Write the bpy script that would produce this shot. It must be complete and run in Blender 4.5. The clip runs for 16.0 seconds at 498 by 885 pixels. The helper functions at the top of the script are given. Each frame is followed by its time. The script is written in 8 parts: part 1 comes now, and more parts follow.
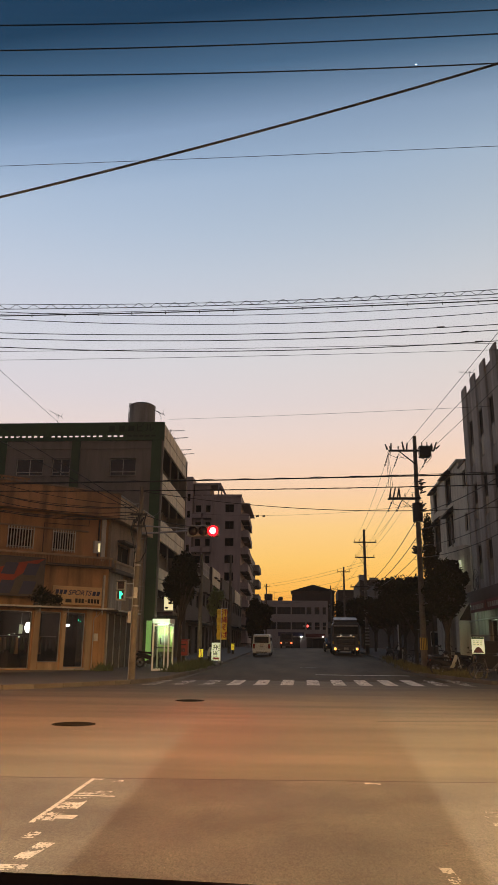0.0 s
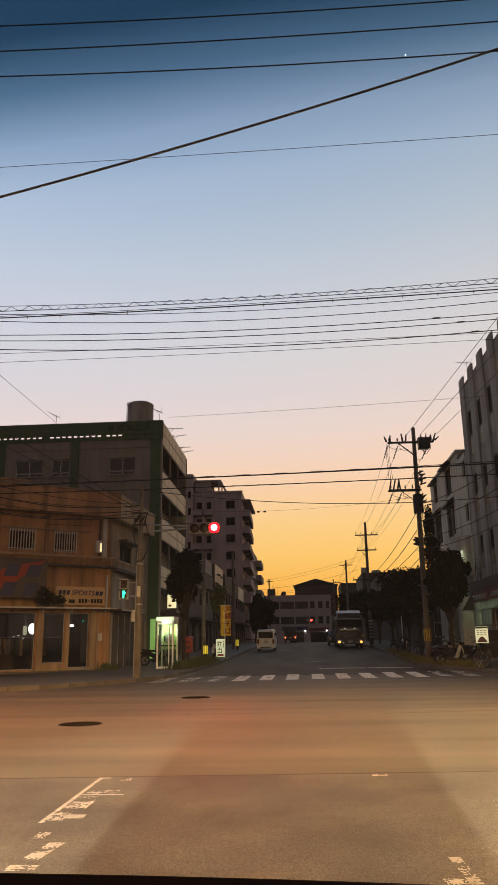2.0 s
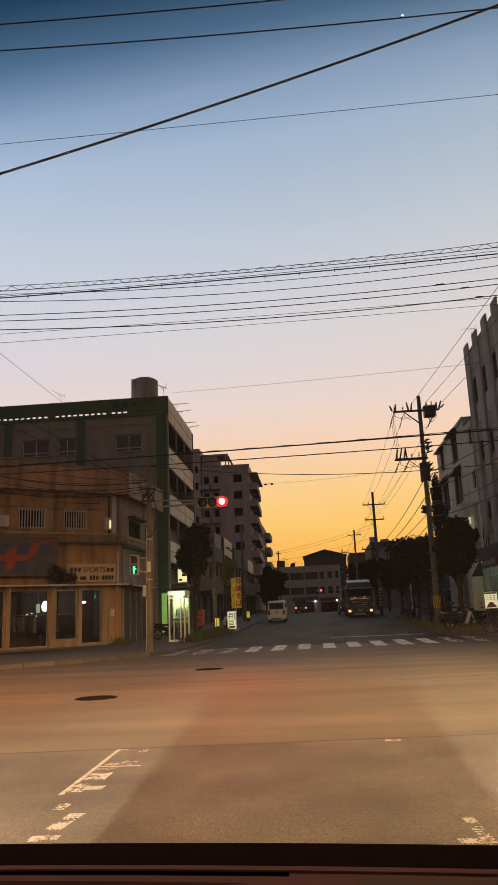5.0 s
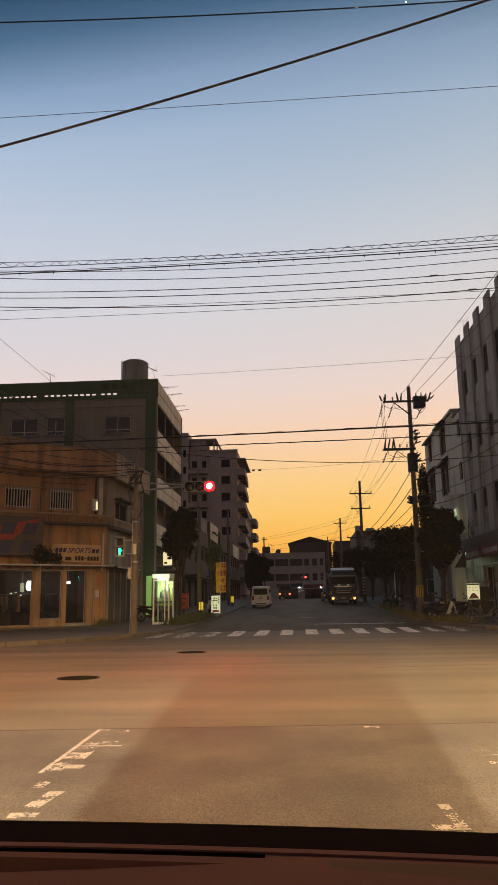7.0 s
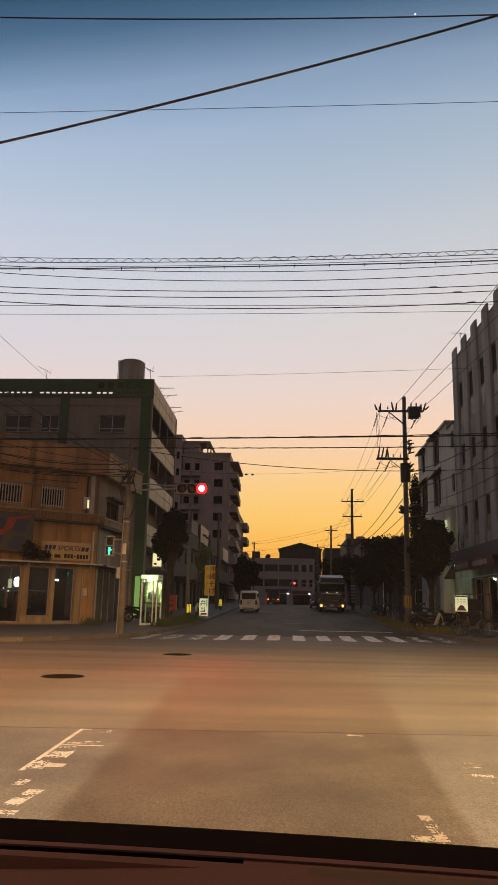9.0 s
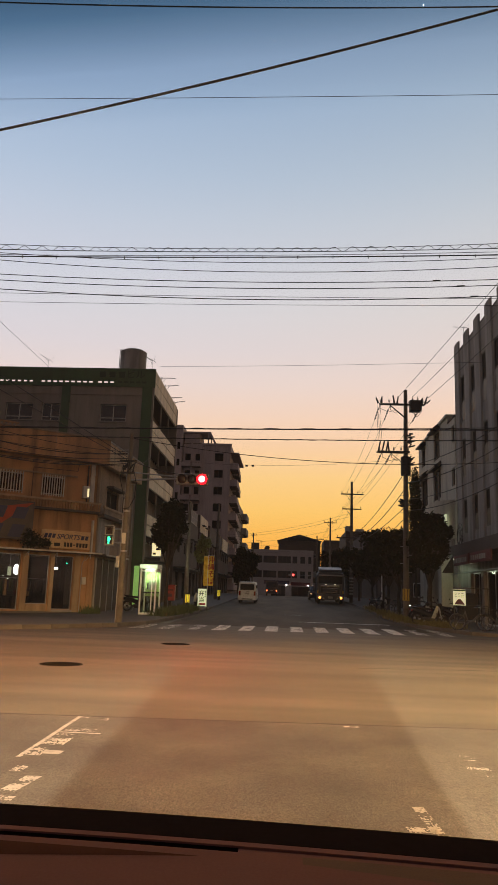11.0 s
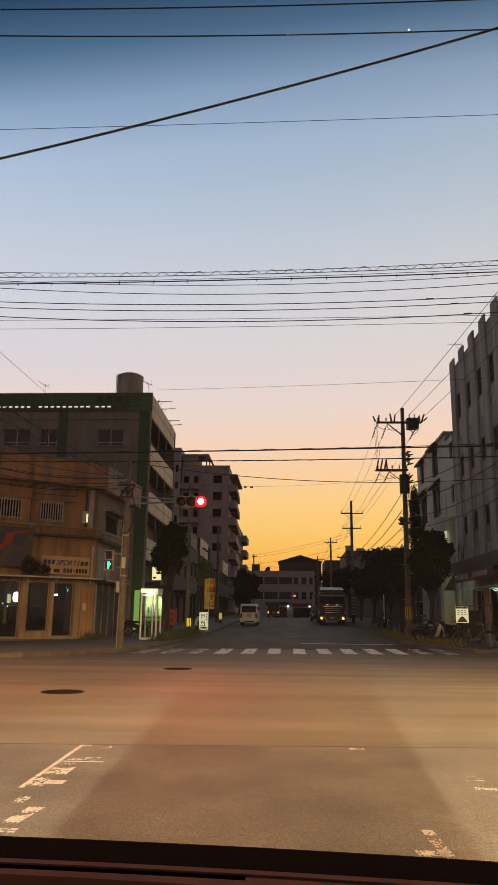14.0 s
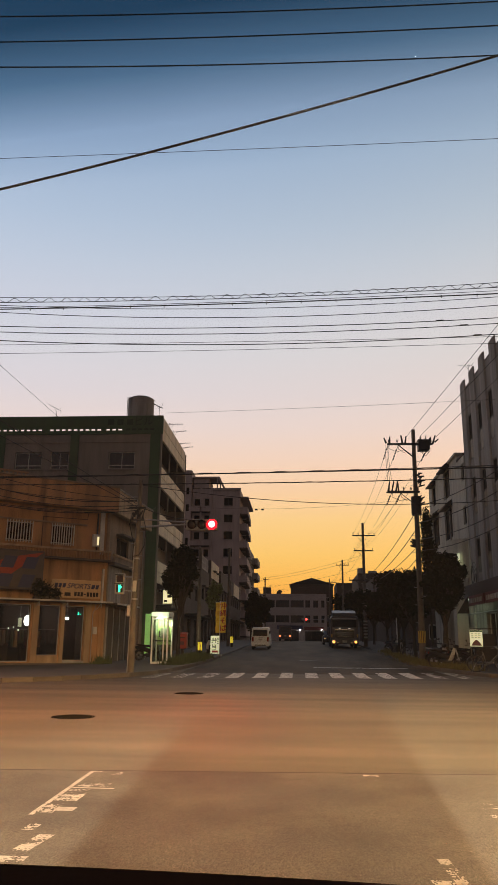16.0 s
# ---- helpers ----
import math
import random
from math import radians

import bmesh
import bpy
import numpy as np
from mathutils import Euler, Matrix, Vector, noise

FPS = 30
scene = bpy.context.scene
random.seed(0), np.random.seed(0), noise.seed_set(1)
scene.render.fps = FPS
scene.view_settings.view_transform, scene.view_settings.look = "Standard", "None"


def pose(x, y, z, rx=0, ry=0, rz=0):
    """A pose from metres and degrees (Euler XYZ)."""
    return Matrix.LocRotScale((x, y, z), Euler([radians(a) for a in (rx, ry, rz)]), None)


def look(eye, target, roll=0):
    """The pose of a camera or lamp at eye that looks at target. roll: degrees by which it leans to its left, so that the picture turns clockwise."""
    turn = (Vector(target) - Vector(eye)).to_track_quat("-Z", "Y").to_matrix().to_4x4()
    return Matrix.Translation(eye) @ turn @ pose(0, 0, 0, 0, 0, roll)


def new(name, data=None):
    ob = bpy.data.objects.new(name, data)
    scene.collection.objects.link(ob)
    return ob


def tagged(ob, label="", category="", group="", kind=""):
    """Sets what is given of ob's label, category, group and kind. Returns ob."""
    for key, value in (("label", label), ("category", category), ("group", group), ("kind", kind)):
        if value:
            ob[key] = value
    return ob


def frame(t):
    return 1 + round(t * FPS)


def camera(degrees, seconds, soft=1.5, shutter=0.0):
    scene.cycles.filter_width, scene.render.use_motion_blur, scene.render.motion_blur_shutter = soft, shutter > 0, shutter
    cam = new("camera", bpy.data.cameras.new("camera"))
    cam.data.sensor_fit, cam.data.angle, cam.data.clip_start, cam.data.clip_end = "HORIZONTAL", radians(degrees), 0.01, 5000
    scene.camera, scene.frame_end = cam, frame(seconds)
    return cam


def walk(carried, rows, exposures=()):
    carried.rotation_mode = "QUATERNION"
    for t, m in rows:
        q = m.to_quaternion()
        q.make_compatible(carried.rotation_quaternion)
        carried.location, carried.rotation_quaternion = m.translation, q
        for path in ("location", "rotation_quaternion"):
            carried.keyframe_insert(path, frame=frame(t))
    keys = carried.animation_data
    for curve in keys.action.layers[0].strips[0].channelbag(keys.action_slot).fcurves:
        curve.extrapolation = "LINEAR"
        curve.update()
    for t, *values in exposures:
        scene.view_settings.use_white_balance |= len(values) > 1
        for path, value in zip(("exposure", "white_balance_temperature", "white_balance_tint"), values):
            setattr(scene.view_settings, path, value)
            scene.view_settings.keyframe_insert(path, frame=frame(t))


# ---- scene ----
cam = camera(36.96, 16.0, soft=1.35)
EYE = 1.25  # eye height in the car
PATH = [
    (0, pose(0, 0, EYE, 105.500, -0.600, 3.900)),
    (0.5, pose(0, 0, EYE, 105.344, -0.394, 4.152)),
    (1, pose(0, 0, EYE, 105.153, -0.161, 4.410)),
    (1.5, pose(0, 0, EYE, 105.093, 0.206, 4.346)),
    (2, pose(0, 0, EYE, 105.186, 0.867, 4.221)),
    (2.5, pose(0, 0, EYE, 104.972, 1.583, 4.406)),
    (3, pose(0, 0, EYE, 104.752, 2.202, 4.674)),
    (3.5, pose(0, 0, EYE, 104.355, 2.661, 5.014)),
    (6, pose(0, 0, EYE, 102.519, 1.872, 4.740)),
    (6.5, pose(0, 0, EYE, 102.235, 1.495, 4.345)),
    (7, pose(0, 0, EYE, 102.013, 0.893, 3.844)),
    (7.5, pose(0, 0, EYE, 101.958, 0.179, 3.402)),
    (8, pose(0, 0, EYE, 102.088, -0.432, 3.128)),
    (8.5, pose(0, 0, EYE, 102.291, -0.874, 3.010)),
    (9, pose(0, 0, EYE, 102.328, -1.108, 2.942)),
    (11.5, pose(0, 0, EYE, 101.584, -1.968, 2.824)),
    (12, pose(0, 0, EYE, 101.734, -1.882, 2.786)),
    (12.5, pose(0, 0, EYE, 101.980, -1.687, 2.765)),
    (13, pose(0, 0, EYE, 102.375, -1.354, 2.818)),
    (13.5, pose(0, 0, EYE, 102.815, -0.917, 2.881)),
    (14, pose(0, 0, EYE, 103.296, -0.625, 2.952)),
    (14.5, pose(0, 0, EYE, 103.794, -0.439, 3.104)),
    (15, pose(0, 0, EYE, 104.271, -0.459, 3.306)),
    (15.5, pose(0, 0, EYE, 104.717, -0.481, 3.590)),
    (16, pose(0, 0, EYE, 105.003, -0.566, 3.811)),
]
walk(cam, PATH)

# ---------------------------------------------------------------- world and lights
def lin(r, g, b):
    return tuple(((c / 255 + 0.055) / 1.055) ** 2.4 if c > 10 else c / 255 / 12.92 for c in (r, g, b)) + (1,)


def dusk_sky():
    world = bpy.data.worlds.new("dusk_sky")
    scene.world = world
    world.use_nodes = True
    nt = world.node_tree
    nt.nodes.clear()
    out = nt.nodes.new("ShaderNodeOutputWorld")
    bg = nt.nodes.new("ShaderNodeBackground")
    co = nt.nodes.new("ShaderNodeTexCoord")
    sep = nt.nodes.new("ShaderNodeSeparateXYZ")
    nt.links.new(co.outputs["Generated"], sep.inputs[0])

    def ramp(stops):
        node = nt.nodes.new("ShaderNodeValToRGB")
        els = node.color_ramp.elements
        while len(els) < len(stops):
            els.new(0.5)
        for e, (deg, col) in zip(els, stops):
            e.position = max(0.0, math.sin(radians(deg)))
            e.color = col
        nt.links.new(sep.outputs["Z"], node.inputs[0])
        return node

    west = ramp([(0, lin(236, 138, 62)), (2.4, lin(246, 160, 66)), (4.4, lin(253, 186, 86)), (6.4, lin(255, 201, 110)), (9.0, lin(254, 208, 138)), (11.4, lin(251, 209, 167)),
                 (13.6, lin(246, 213, 190)), (16, lin(237, 215, 205)), (18.6, lin(227, 214, 212)), (22, lin(218, 214, 216)), (24.5, lin(210, 210, 217)), (28, lin(196, 204, 216)),
                 (31, lin(182, 196, 213)), (36, lin(160, 181, 206)), (46, lin(131, 157, 190)), (60, lin(98, 110, 134)), (90, lin(78, 80, 88))])
    east = ramp([(0, lin(114, 95, 88)), (10, lin(129, 107, 100)), (25, lin(114, 99, 96)), (50, lin(92, 88, 92)), (90, lin(82, 84, 94))])
    span = nt.nodes.new("ShaderNodeMapRange")
    span.interpolation_type = "SMOOTHSTEP"
    span.inputs["From Min"].default_value, span.inputs["From Max"].default_value = -0.35, 0.75
    nt.links.new(sep.outputs["Y"], span.inputs["Value"])
    mix = nt.nodes.new("ShaderNodeMix")
    mix.data_type = "RGBA"
    nt.links.new(span.outputs[0], mix.inputs["Factor"])
    nt.links.new(east.outputs[0], mix.inputs["A"])
    nt.links.new(west.outputs[0], mix.inputs["B"])
    # a shade cooler towards the south, warmer towards the north
    drift = nt.nodes.new("ShaderNodeVectorMath")
    drift.operation = "MULTIPLY_ADD"
    drift.inputs[1].default_value, drift.inputs[2].default_value = (0.12, 0.0, -0.18), (1, 1, 1)
    three = nt.nodes.new("ShaderNodeCombineXYZ")
    for k in range(3):
        nt.links.new(sep.outputs["X"], three.inputs[k])
    nt.links.new(three.outputs[0], drift.inputs[0])
    tinted = nt.nodes.new("ShaderNodeVectorMath")
    tinted.operation = "MULTIPLY"
    nt.links.new(mix.outputs["Result"], tinted.inputs[0])
    nt.links.new(drift.outputs[0], tinted.inputs[1])
    nt.links.new(tinted.outputs[0], bg.inputs["Color"])
    bg.inputs["Strength"].default_value = SKY
    nt.links.new(bg.outputs[0], out.inputs[0])


SKY = 1.0
SODIUM = (1.0, 0.585, 0.21)
LAMP_LEFT, LAMP_RIGHT, LAMP_REAR_FILL, LAMP_SHOP = 4400, 8400, 36000, 340
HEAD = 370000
SODIUM_DEEP = (1.0, 0.32, 0.055)
dusk_sky()
scene.view_settings.exposure = 0.0


def lamp(kind, name, m, energy, color, **more):
    data = bpy.data.lights.new(name, kind)
    data.energy, data.color = energy, color
    for key, value in more.items():
        if key == "size":
            data.size = value
        elif key == "radius":
            data.shadow_soft_size = value
        elif key == "cone":
            data.spot_size = radians(value)
        elif key == "blend":
            data.spot_blend = value
    ob = new(name, data)
    ob.matrix_world = m
    return ob


# sodium lamps over the crossing, cold tubes in the booth and the takeaway
lamp("SPOT", "street_lamp_light", look((-8.0, 14.0, 8.9), (-5.5, 14.5, 0)), LAMP_LEFT, SODIUM_DEEP, radius=0.18, cone=156, blend=0.8)
lamp("SPOT", "street_lamp_light", look((7.0, 11.5, 8.9), (3.6, 12.0, 0)), LAMP_RIGHT, SODIUM, radius=0.18, cone=156, blend=0.8)
# unseen fill lamp added behind the car to brighten the near road
lamp("SPOT", "street_lamp_light", look((3.4, -12.0, 8.9), (2.0, -2.0, 0)), LAMP_REAR_FILL, SODIUM, radius=0.18, cone=80, blend=0.45)
lamp("SPOT", "street_lamp_light", look((-16.4, 23.0, 7.9), (-15.0, 26.5, 0)), LAMP_SHOP, (1.0, 0.35, 0.065), radius=0.18, cone=150, blend=0.6)
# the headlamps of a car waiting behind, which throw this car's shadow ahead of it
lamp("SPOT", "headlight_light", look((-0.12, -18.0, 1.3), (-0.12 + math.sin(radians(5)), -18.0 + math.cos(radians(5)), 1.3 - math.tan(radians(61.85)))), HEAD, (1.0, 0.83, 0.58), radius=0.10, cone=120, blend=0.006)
lamp("SPOT", "signal_light", look((-3.68, 30.6, 6.02), (-1.3, 12.6, 0)), 1500, (1.0, 0.03, 0.02), radius=0.15, cone=20, blend=1.0)
lamp("AREA", "booth_light", look((-6.5, 35.9, 2.28), (-6.5, 35.9, 0)), 22, (0.95, 1.0, 0.68), size=0.3)
lamp("POINT", "booth_header_light", pose(-6.53, 35.32, 2.30), 2.5, (0.95, 1.0, 0.75), radius=0.06)
lamp("POINT", "shop_room_light", pose(-12.6, 36.5, 2.2), 20, (1.0, 0.93, 0.8), radius=0.08)
lamp("POINT", "takeaway_light", pose(-6.6, 44.2, 2.9), 60, (0.92, 1.0, 0.68), radius=0.1)
lamp("POINT", "canopy_light", pose(8.6, 41.25, 2.95), 16, (0.80, 1.0, 0.66), radius=0.12)


# ---------------------------------------------------------------- materials
def material(name, color, rough=0.7, metal=0.0, vary=0.25, scale=6.0, fine=60.0, bump=0.15, tint=None, stretch=(1, 1, 1), piece=0.0,
             depth=0.01, spec=0.5, grime=0.0):
    """A surface with two scales of variation, fine relief and, with piece, a shift of shade from piece to piece."""
    m = bpy.data.materials.new(name)
    m.use_nodes = True
    nt = m.node_tree
    bsdf = nt.nodes["Principled BSDF"]
    bsdf.inputs["Metallic"].default_value = metal
    bsdf.inputs["Specular IOR Level"].default_value = spec
    co = nt.nodes.new("ShaderNodeTexCoord")
    mp = nt.nodes.new("ShaderNodeMapping")
    mp.inputs["Scale"].default_value = stretch
    nt.links.new(co.outputs["Object"], mp.inputs[0])
    big = nt.nodes.new("ShaderNodeTexNoise")
    big.inputs["Scale"].default_value, big.inputs["Detail"].default_value = scale, 5
    small = nt.nodes.new("ShaderNodeTexNoise")
    small.inputs["Scale"].default_value, small.inputs["Detail"].default_value = fine, 3
    for n in (big, small):
        nt.links.new(mp.outputs[0], n.inputs["Vector"])
    both = nt.nodes.new("ShaderNodeMath")
    both.operation = "MULTIPLY_ADD"
    both.inputs[1].default_value = 0.4
    nt.links.new(small.outputs["Fac"], both.inputs[0])
    half = nt.nodes.new("ShaderNodeMath")
    half.operation = "MULTIPLY"
    half.inputs[1].default_value = 0.6
    nt.links.new(big.outputs["Fac"], half.inputs[0])
    nt.links.new(half.outputs[0], both.inputs[2])
    rmp = nt.nodes.new("ShaderNodeValToRGB")
    a, b = rmp.color_ramp.elements
    a.position, b.position = 0.3, 0.7
    dark = tuple(c * (1 - vary) for c in color[:3])
    light = tuple(min(1, c * (1 + vary)) for c in (tint or color)[:3])
    a.color, b.color = (*dark, 1), (*light, 1)
    nt.links.new(both.outputs[0], rmp.inputs[0])
    last = rmp.outputs[0]
    if grime:
        streak = nt.nodes.new("ShaderNodeTexNoise")
        streak.inputs["Scale"].default_value, streak.inputs["Detail"].default_value = 1.0, 4
        sm = nt.nodes.new("ShaderNodeMapping")
        sm.inputs["Scale"].default_value = (2.2, 2.2, 0.22)
        nt.links.new(co.outputs["Object"], sm.inputs[0])
        nt.links.new(sm.outputs[0], streak.inputs["Vector"])
        st = nt.nodes.new("ShaderNodeMapRange")
        st.inputs["From Min"].default_value, st.inputs["From Max"].default_value = 0.42, 0.72
        st.inputs["To Min"].default_value, st.inputs["To Max"].default_value = 0.0, grime
        nt.links.new(streak.outputs["Fac"], st.inputs["Value"])
        soil = nt.nodes.new("ShaderNodeMix")
        soil.data_type = "RGBA"
        soil.inputs["B"].default_value = (0.05, 0.045, 0.04, 1)
        nt.links.new(st.outputs[0], soil.inputs["Factor"])
        nt.links.new(last, soil.inputs["A"])
        last = soil.outputs["Result"]
    if piece:
        info = nt.nodes.new("ShaderNodeObjectInfo")
        mr = nt.nodes.new("ShaderNodeMapRange")
        mr.inputs["To Min"].default_value, mr.inputs["To Max"].default_value = 1 - piece, 1 + piece
        nt.links.new(info.outputs["Random"], mr.inputs["Value"])
        hs = nt.nodes.new("ShaderNodeHueSaturation")
        nt.links.new(mr.outputs[0], hs.inputs["Value"])
        nt.links.new(last, hs.inputs["Color"])
        last = hs.outputs[0]
    nt.links.new(last, bsdf.inputs["Base Color"])
    rr = nt.nodes.new("ShaderNodeMapRange")
    rr.inputs["To Min"].default_value, rr.inputs["To Max"].default_value = max(0.02, rough - 0.12), min(1, rough + 0.12)
    nt.links.new(big.outputs["Fac"], rr.inputs["Value"])
    nt.links.new(rr.outputs[0], bsdf.inputs["Roughness"])
    if bump:
        bp = nt.nodes.new("ShaderNodeBump")
        bp.inputs["Strength"].default_value, bp.inputs["Distance"].default_value = bump, depth
        nt.links.new(both.outputs[0], bp.inputs["Height"])
        nt.links.new(bp.outputs[0], bsdf.inputs["Normal"])
    return m


def glow(name, color, strength):
    m = bpy.data.materials.new(name)
    m.use_nodes = True
    b = m.node_tree.nodes["Principled BSDF"]
    b.inputs["Base Color"].default_value = (*[min(1, c) for c in color], 1)
    b.inputs["Emission Color"].default_value = (*color, 1)
    b.inputs["Emission Strength"].default_value = strength
    return m


def glass(name, color=(0.02, 0.022, 0.025), rough=0.05):
    """Dark window glass: a black room behind it and a clear reflection."""
    m = bpy.data.materials.new(name)
    m.use_nodes = True
    nt = m.node_tree
    b = nt.nodes["Principled BSDF"]
    b.inputs["Base Color"].default_value = (*color, 1)
    b.inputs["Roughness"].default_value = rough
    b.inputs["Specular IOR Level"].default_value = 0.15 if rough > 0.3 else 0.5
    nz = nt.nodes.new("ShaderNodeTexNoise")
    nz.inputs["Scale"].default_value = 1.3
    bp = nt.nodes.new("ShaderNodeBump")
    bp.inputs["Strength"].default_value, bp.inputs["Distance"].default_value = 0.12, 0.01
    nt.links.new(nz.outputs["Fac"], bp.inputs["Height"])
    nt.links.new(bp.outputs[0], b.inputs["Normal"])
    return m


def clear_glass(name, tint=(0.9, 0.95, 0.92), gloss=0.08):
    m = bpy.data.materials.new(name)
    m.use_nodes = True
    nt = m.node_tree
    nt.nodes.clear()
    out = nt.nodes.new("ShaderNodeOutputMaterial")
    tr = nt.nodes.new("ShaderNodeBsdfTransparent")
    tr.inputs[0].default_value = (*tint, 1)
    gl = nt.nodes.new("ShaderNodeBsdfGlossy")
    gl.inputs["Roughness"].default_value = 0.03
    mx = nt.nodes.new("ShaderNodeMixShader")
    mx.inputs[0].default_value = gloss
    nt.links.new(tr.outputs[0], mx.inputs[1])
    nt.links.new(gl.outputs[0], mx.inputs[2])
    nt.links.new(mx.outputs[0], out.inputs[0])
    return m


def windscreen_glass():
    """Clear laminated glass with a blue shade band along its upper edge, by height."""
    m = clear_glass("windscreen_glass", (1, 1, 1), 0.015)
    nt = m.node_tree
    co = nt.nodes.new("ShaderNodeTexCoord")
    dot = nt.nodes.new("ShaderNodeVectorMath")
    dot.operation = "DOT_PRODUCT"
    dot.inputs[1].default_value = (-0.02, 0, 1)
    nt.links.new(co.outputs["Object"], dot.inputs[0])
    mr = nt.nodes.new("ShaderNodeMapRange")
    mr.inputs["From Min"].default_value, mr.inputs["From Max"].default_value = 0.24, 0.31
    nt.links.new(dot.outputs["Value"], mr.inputs["Value"])
    rp = nt.nodes.new("ShaderNodeValToRGB")
    els = rp.color_ramp.elements
    els.new(0.5), els.new(0.7)
    for e, (p, c) in zip(els, ((0.28, (1, 1, 1, 1)), (0.5, (0.78, 0.82, 0.86, 1)), (0.72, (0.25, 0.37, 0.44, 1)), (0.93, (0.05, 0.135, 0.185, 1)))):
        e.position, e.color = p, c
    nt.links.new(mr.outputs[0], rp.inputs[0])
    nt.links.new(rp.outputs[0], nt.nodes["Transparent BSDF"].inputs[0])
    # a thin translucent film, added to lift the blacks like haze
    veil = nt.nodes.new("ShaderNodeBsdfTranslucent")
    veil.inputs[0].default_value = (0.8, 0.78, 0.74, 1)
    film = nt.nodes.new("ShaderNodeMixShader")
    film.inputs[0].default_value = 0.0105
    last = nt.nodes["Mix Shader"]
    out = nt.nodes["Material Output"]
    nt.links.new(last.outputs[0], film.inputs[1])
    nt.links.new(veil.outputs[0], film.inputs[2])
    nt.links.new(film.outputs[0], out.inputs[0])
    return m


def asphalt(name, base, streaks, spec=0.4):
    """Worn asphalt: grain, tyre-polished streaks across, patches."""
    m = material(name, base, rough=0.72, vary=0.3, scale=0.8, fine=160, bump=0.3, depth=0.005, spec=spec)
    nt = m.node_tree
    bsdf = nt.nodes["Principled BSDF"]
    src = bsdf.inputs["Base Color"].links[0].from_socket
    co = nt.nodes.new("ShaderNodeTexCoord")
    mp = nt.nodes.new("ShaderNodeMapping")
    mp.inputs["Scale"].default_value = streaks
    mp.inputs["Rotation"].default_value = (0, 0, radians(-7))
    nt.links.new(co.outputs["Object"], mp.inputs[0])
    nz = nt.nodes.new("ShaderNodeTexNoise")
    nz.inputs["Scale"].default_value, nz.inputs["Detail"].default_value = 1.0, 4
    nt.links.new(mp.outputs[0], nz.inputs["Vector"])
    mr = nt.nodes.new("ShaderNodeMapRange")
    mr.inputs["From Min"].default_value, mr.inputs["From Max"].default_value = 0.3, 0.7
    mr.inputs["To Min"].default_value, mr.inputs["To Max"].default_value = 0.56, 1.40
    nt.links.new(nz.outputs["Fac"], mr.inputs["Value"])
    grain = nt.nodes.new("ShaderNodeTexNoise")
    grain.inputs["Scale"].default_value, grain.inputs["Detail"].default_value, grain.inputs["Roughness"].default_value = 85, 5, 0.9
    drawn = nt.nodes.new("ShaderNodeMapping")
    drawn.inputs["Scale"].default_value = (1, 0.4, 1)
    nt.links.new(co.outputs["Object"], drawn.inputs[0])
    nt.links.new(drawn.outputs[0], grain.inputs["Vector"])
    vr = nt.nodes.new("ShaderNodeMapRange")
    vr.inputs["From Min"].default_value, vr.inputs["From Max"].default_value = 0.32, 0.68
    vr.inputs["To Min"].default_value, vr.inputs["To Max"].default_value = 0.15, 2.0
    nt.links.new(grain.outputs["Fac"], vr.inputs["Value"])
    # pale stones set in the binder
    chips = nt.nodes.new("ShaderNodeTexVoronoi")
    chips.inputs["Scale"].default_value = 26
    nt.links.new(drawn.outputs[0], chips.inputs["Vector"])
    cr = nt.nodes.new("ShaderNodeMapRange")
    cr.inputs["From Min"].default_value, cr.inputs["From Max"].default_value = 0.06, 0.16
    cr.inputs["To Min"].default_value, cr.inputs["To Max"].default_value = 1.6, 1.0
    nt.links.new(chips.outputs["Distance"], cr.inputs["Value"])
    speck = nt.nodes.new("ShaderNodeMath")
    speck.operation = "MULTIPLY"
    nt.links.new(vr.outputs[0], speck.inputs[0])
    nt.links.new(cr.outputs[0], speck.inputs[1])
    vr = speck
    mul = nt.nodes.new("ShaderNodeMath")
    mul.operation = "MULTIPLY"
    nt.links.new(mr.outputs[0], mul.inputs[0])
    nt.links.new(vr.outputs[0], mul.inputs[1])
    hs = nt.nodes.new("ShaderNodeHueSaturation")
    nt.links.new(mul.outputs[0], hs.inputs["Value"])
    nt.links.new(src, hs.inputs["Color"])
    nt.links.new(hs.outputs[0], bsdf.inputs["Base Color"])
    return m


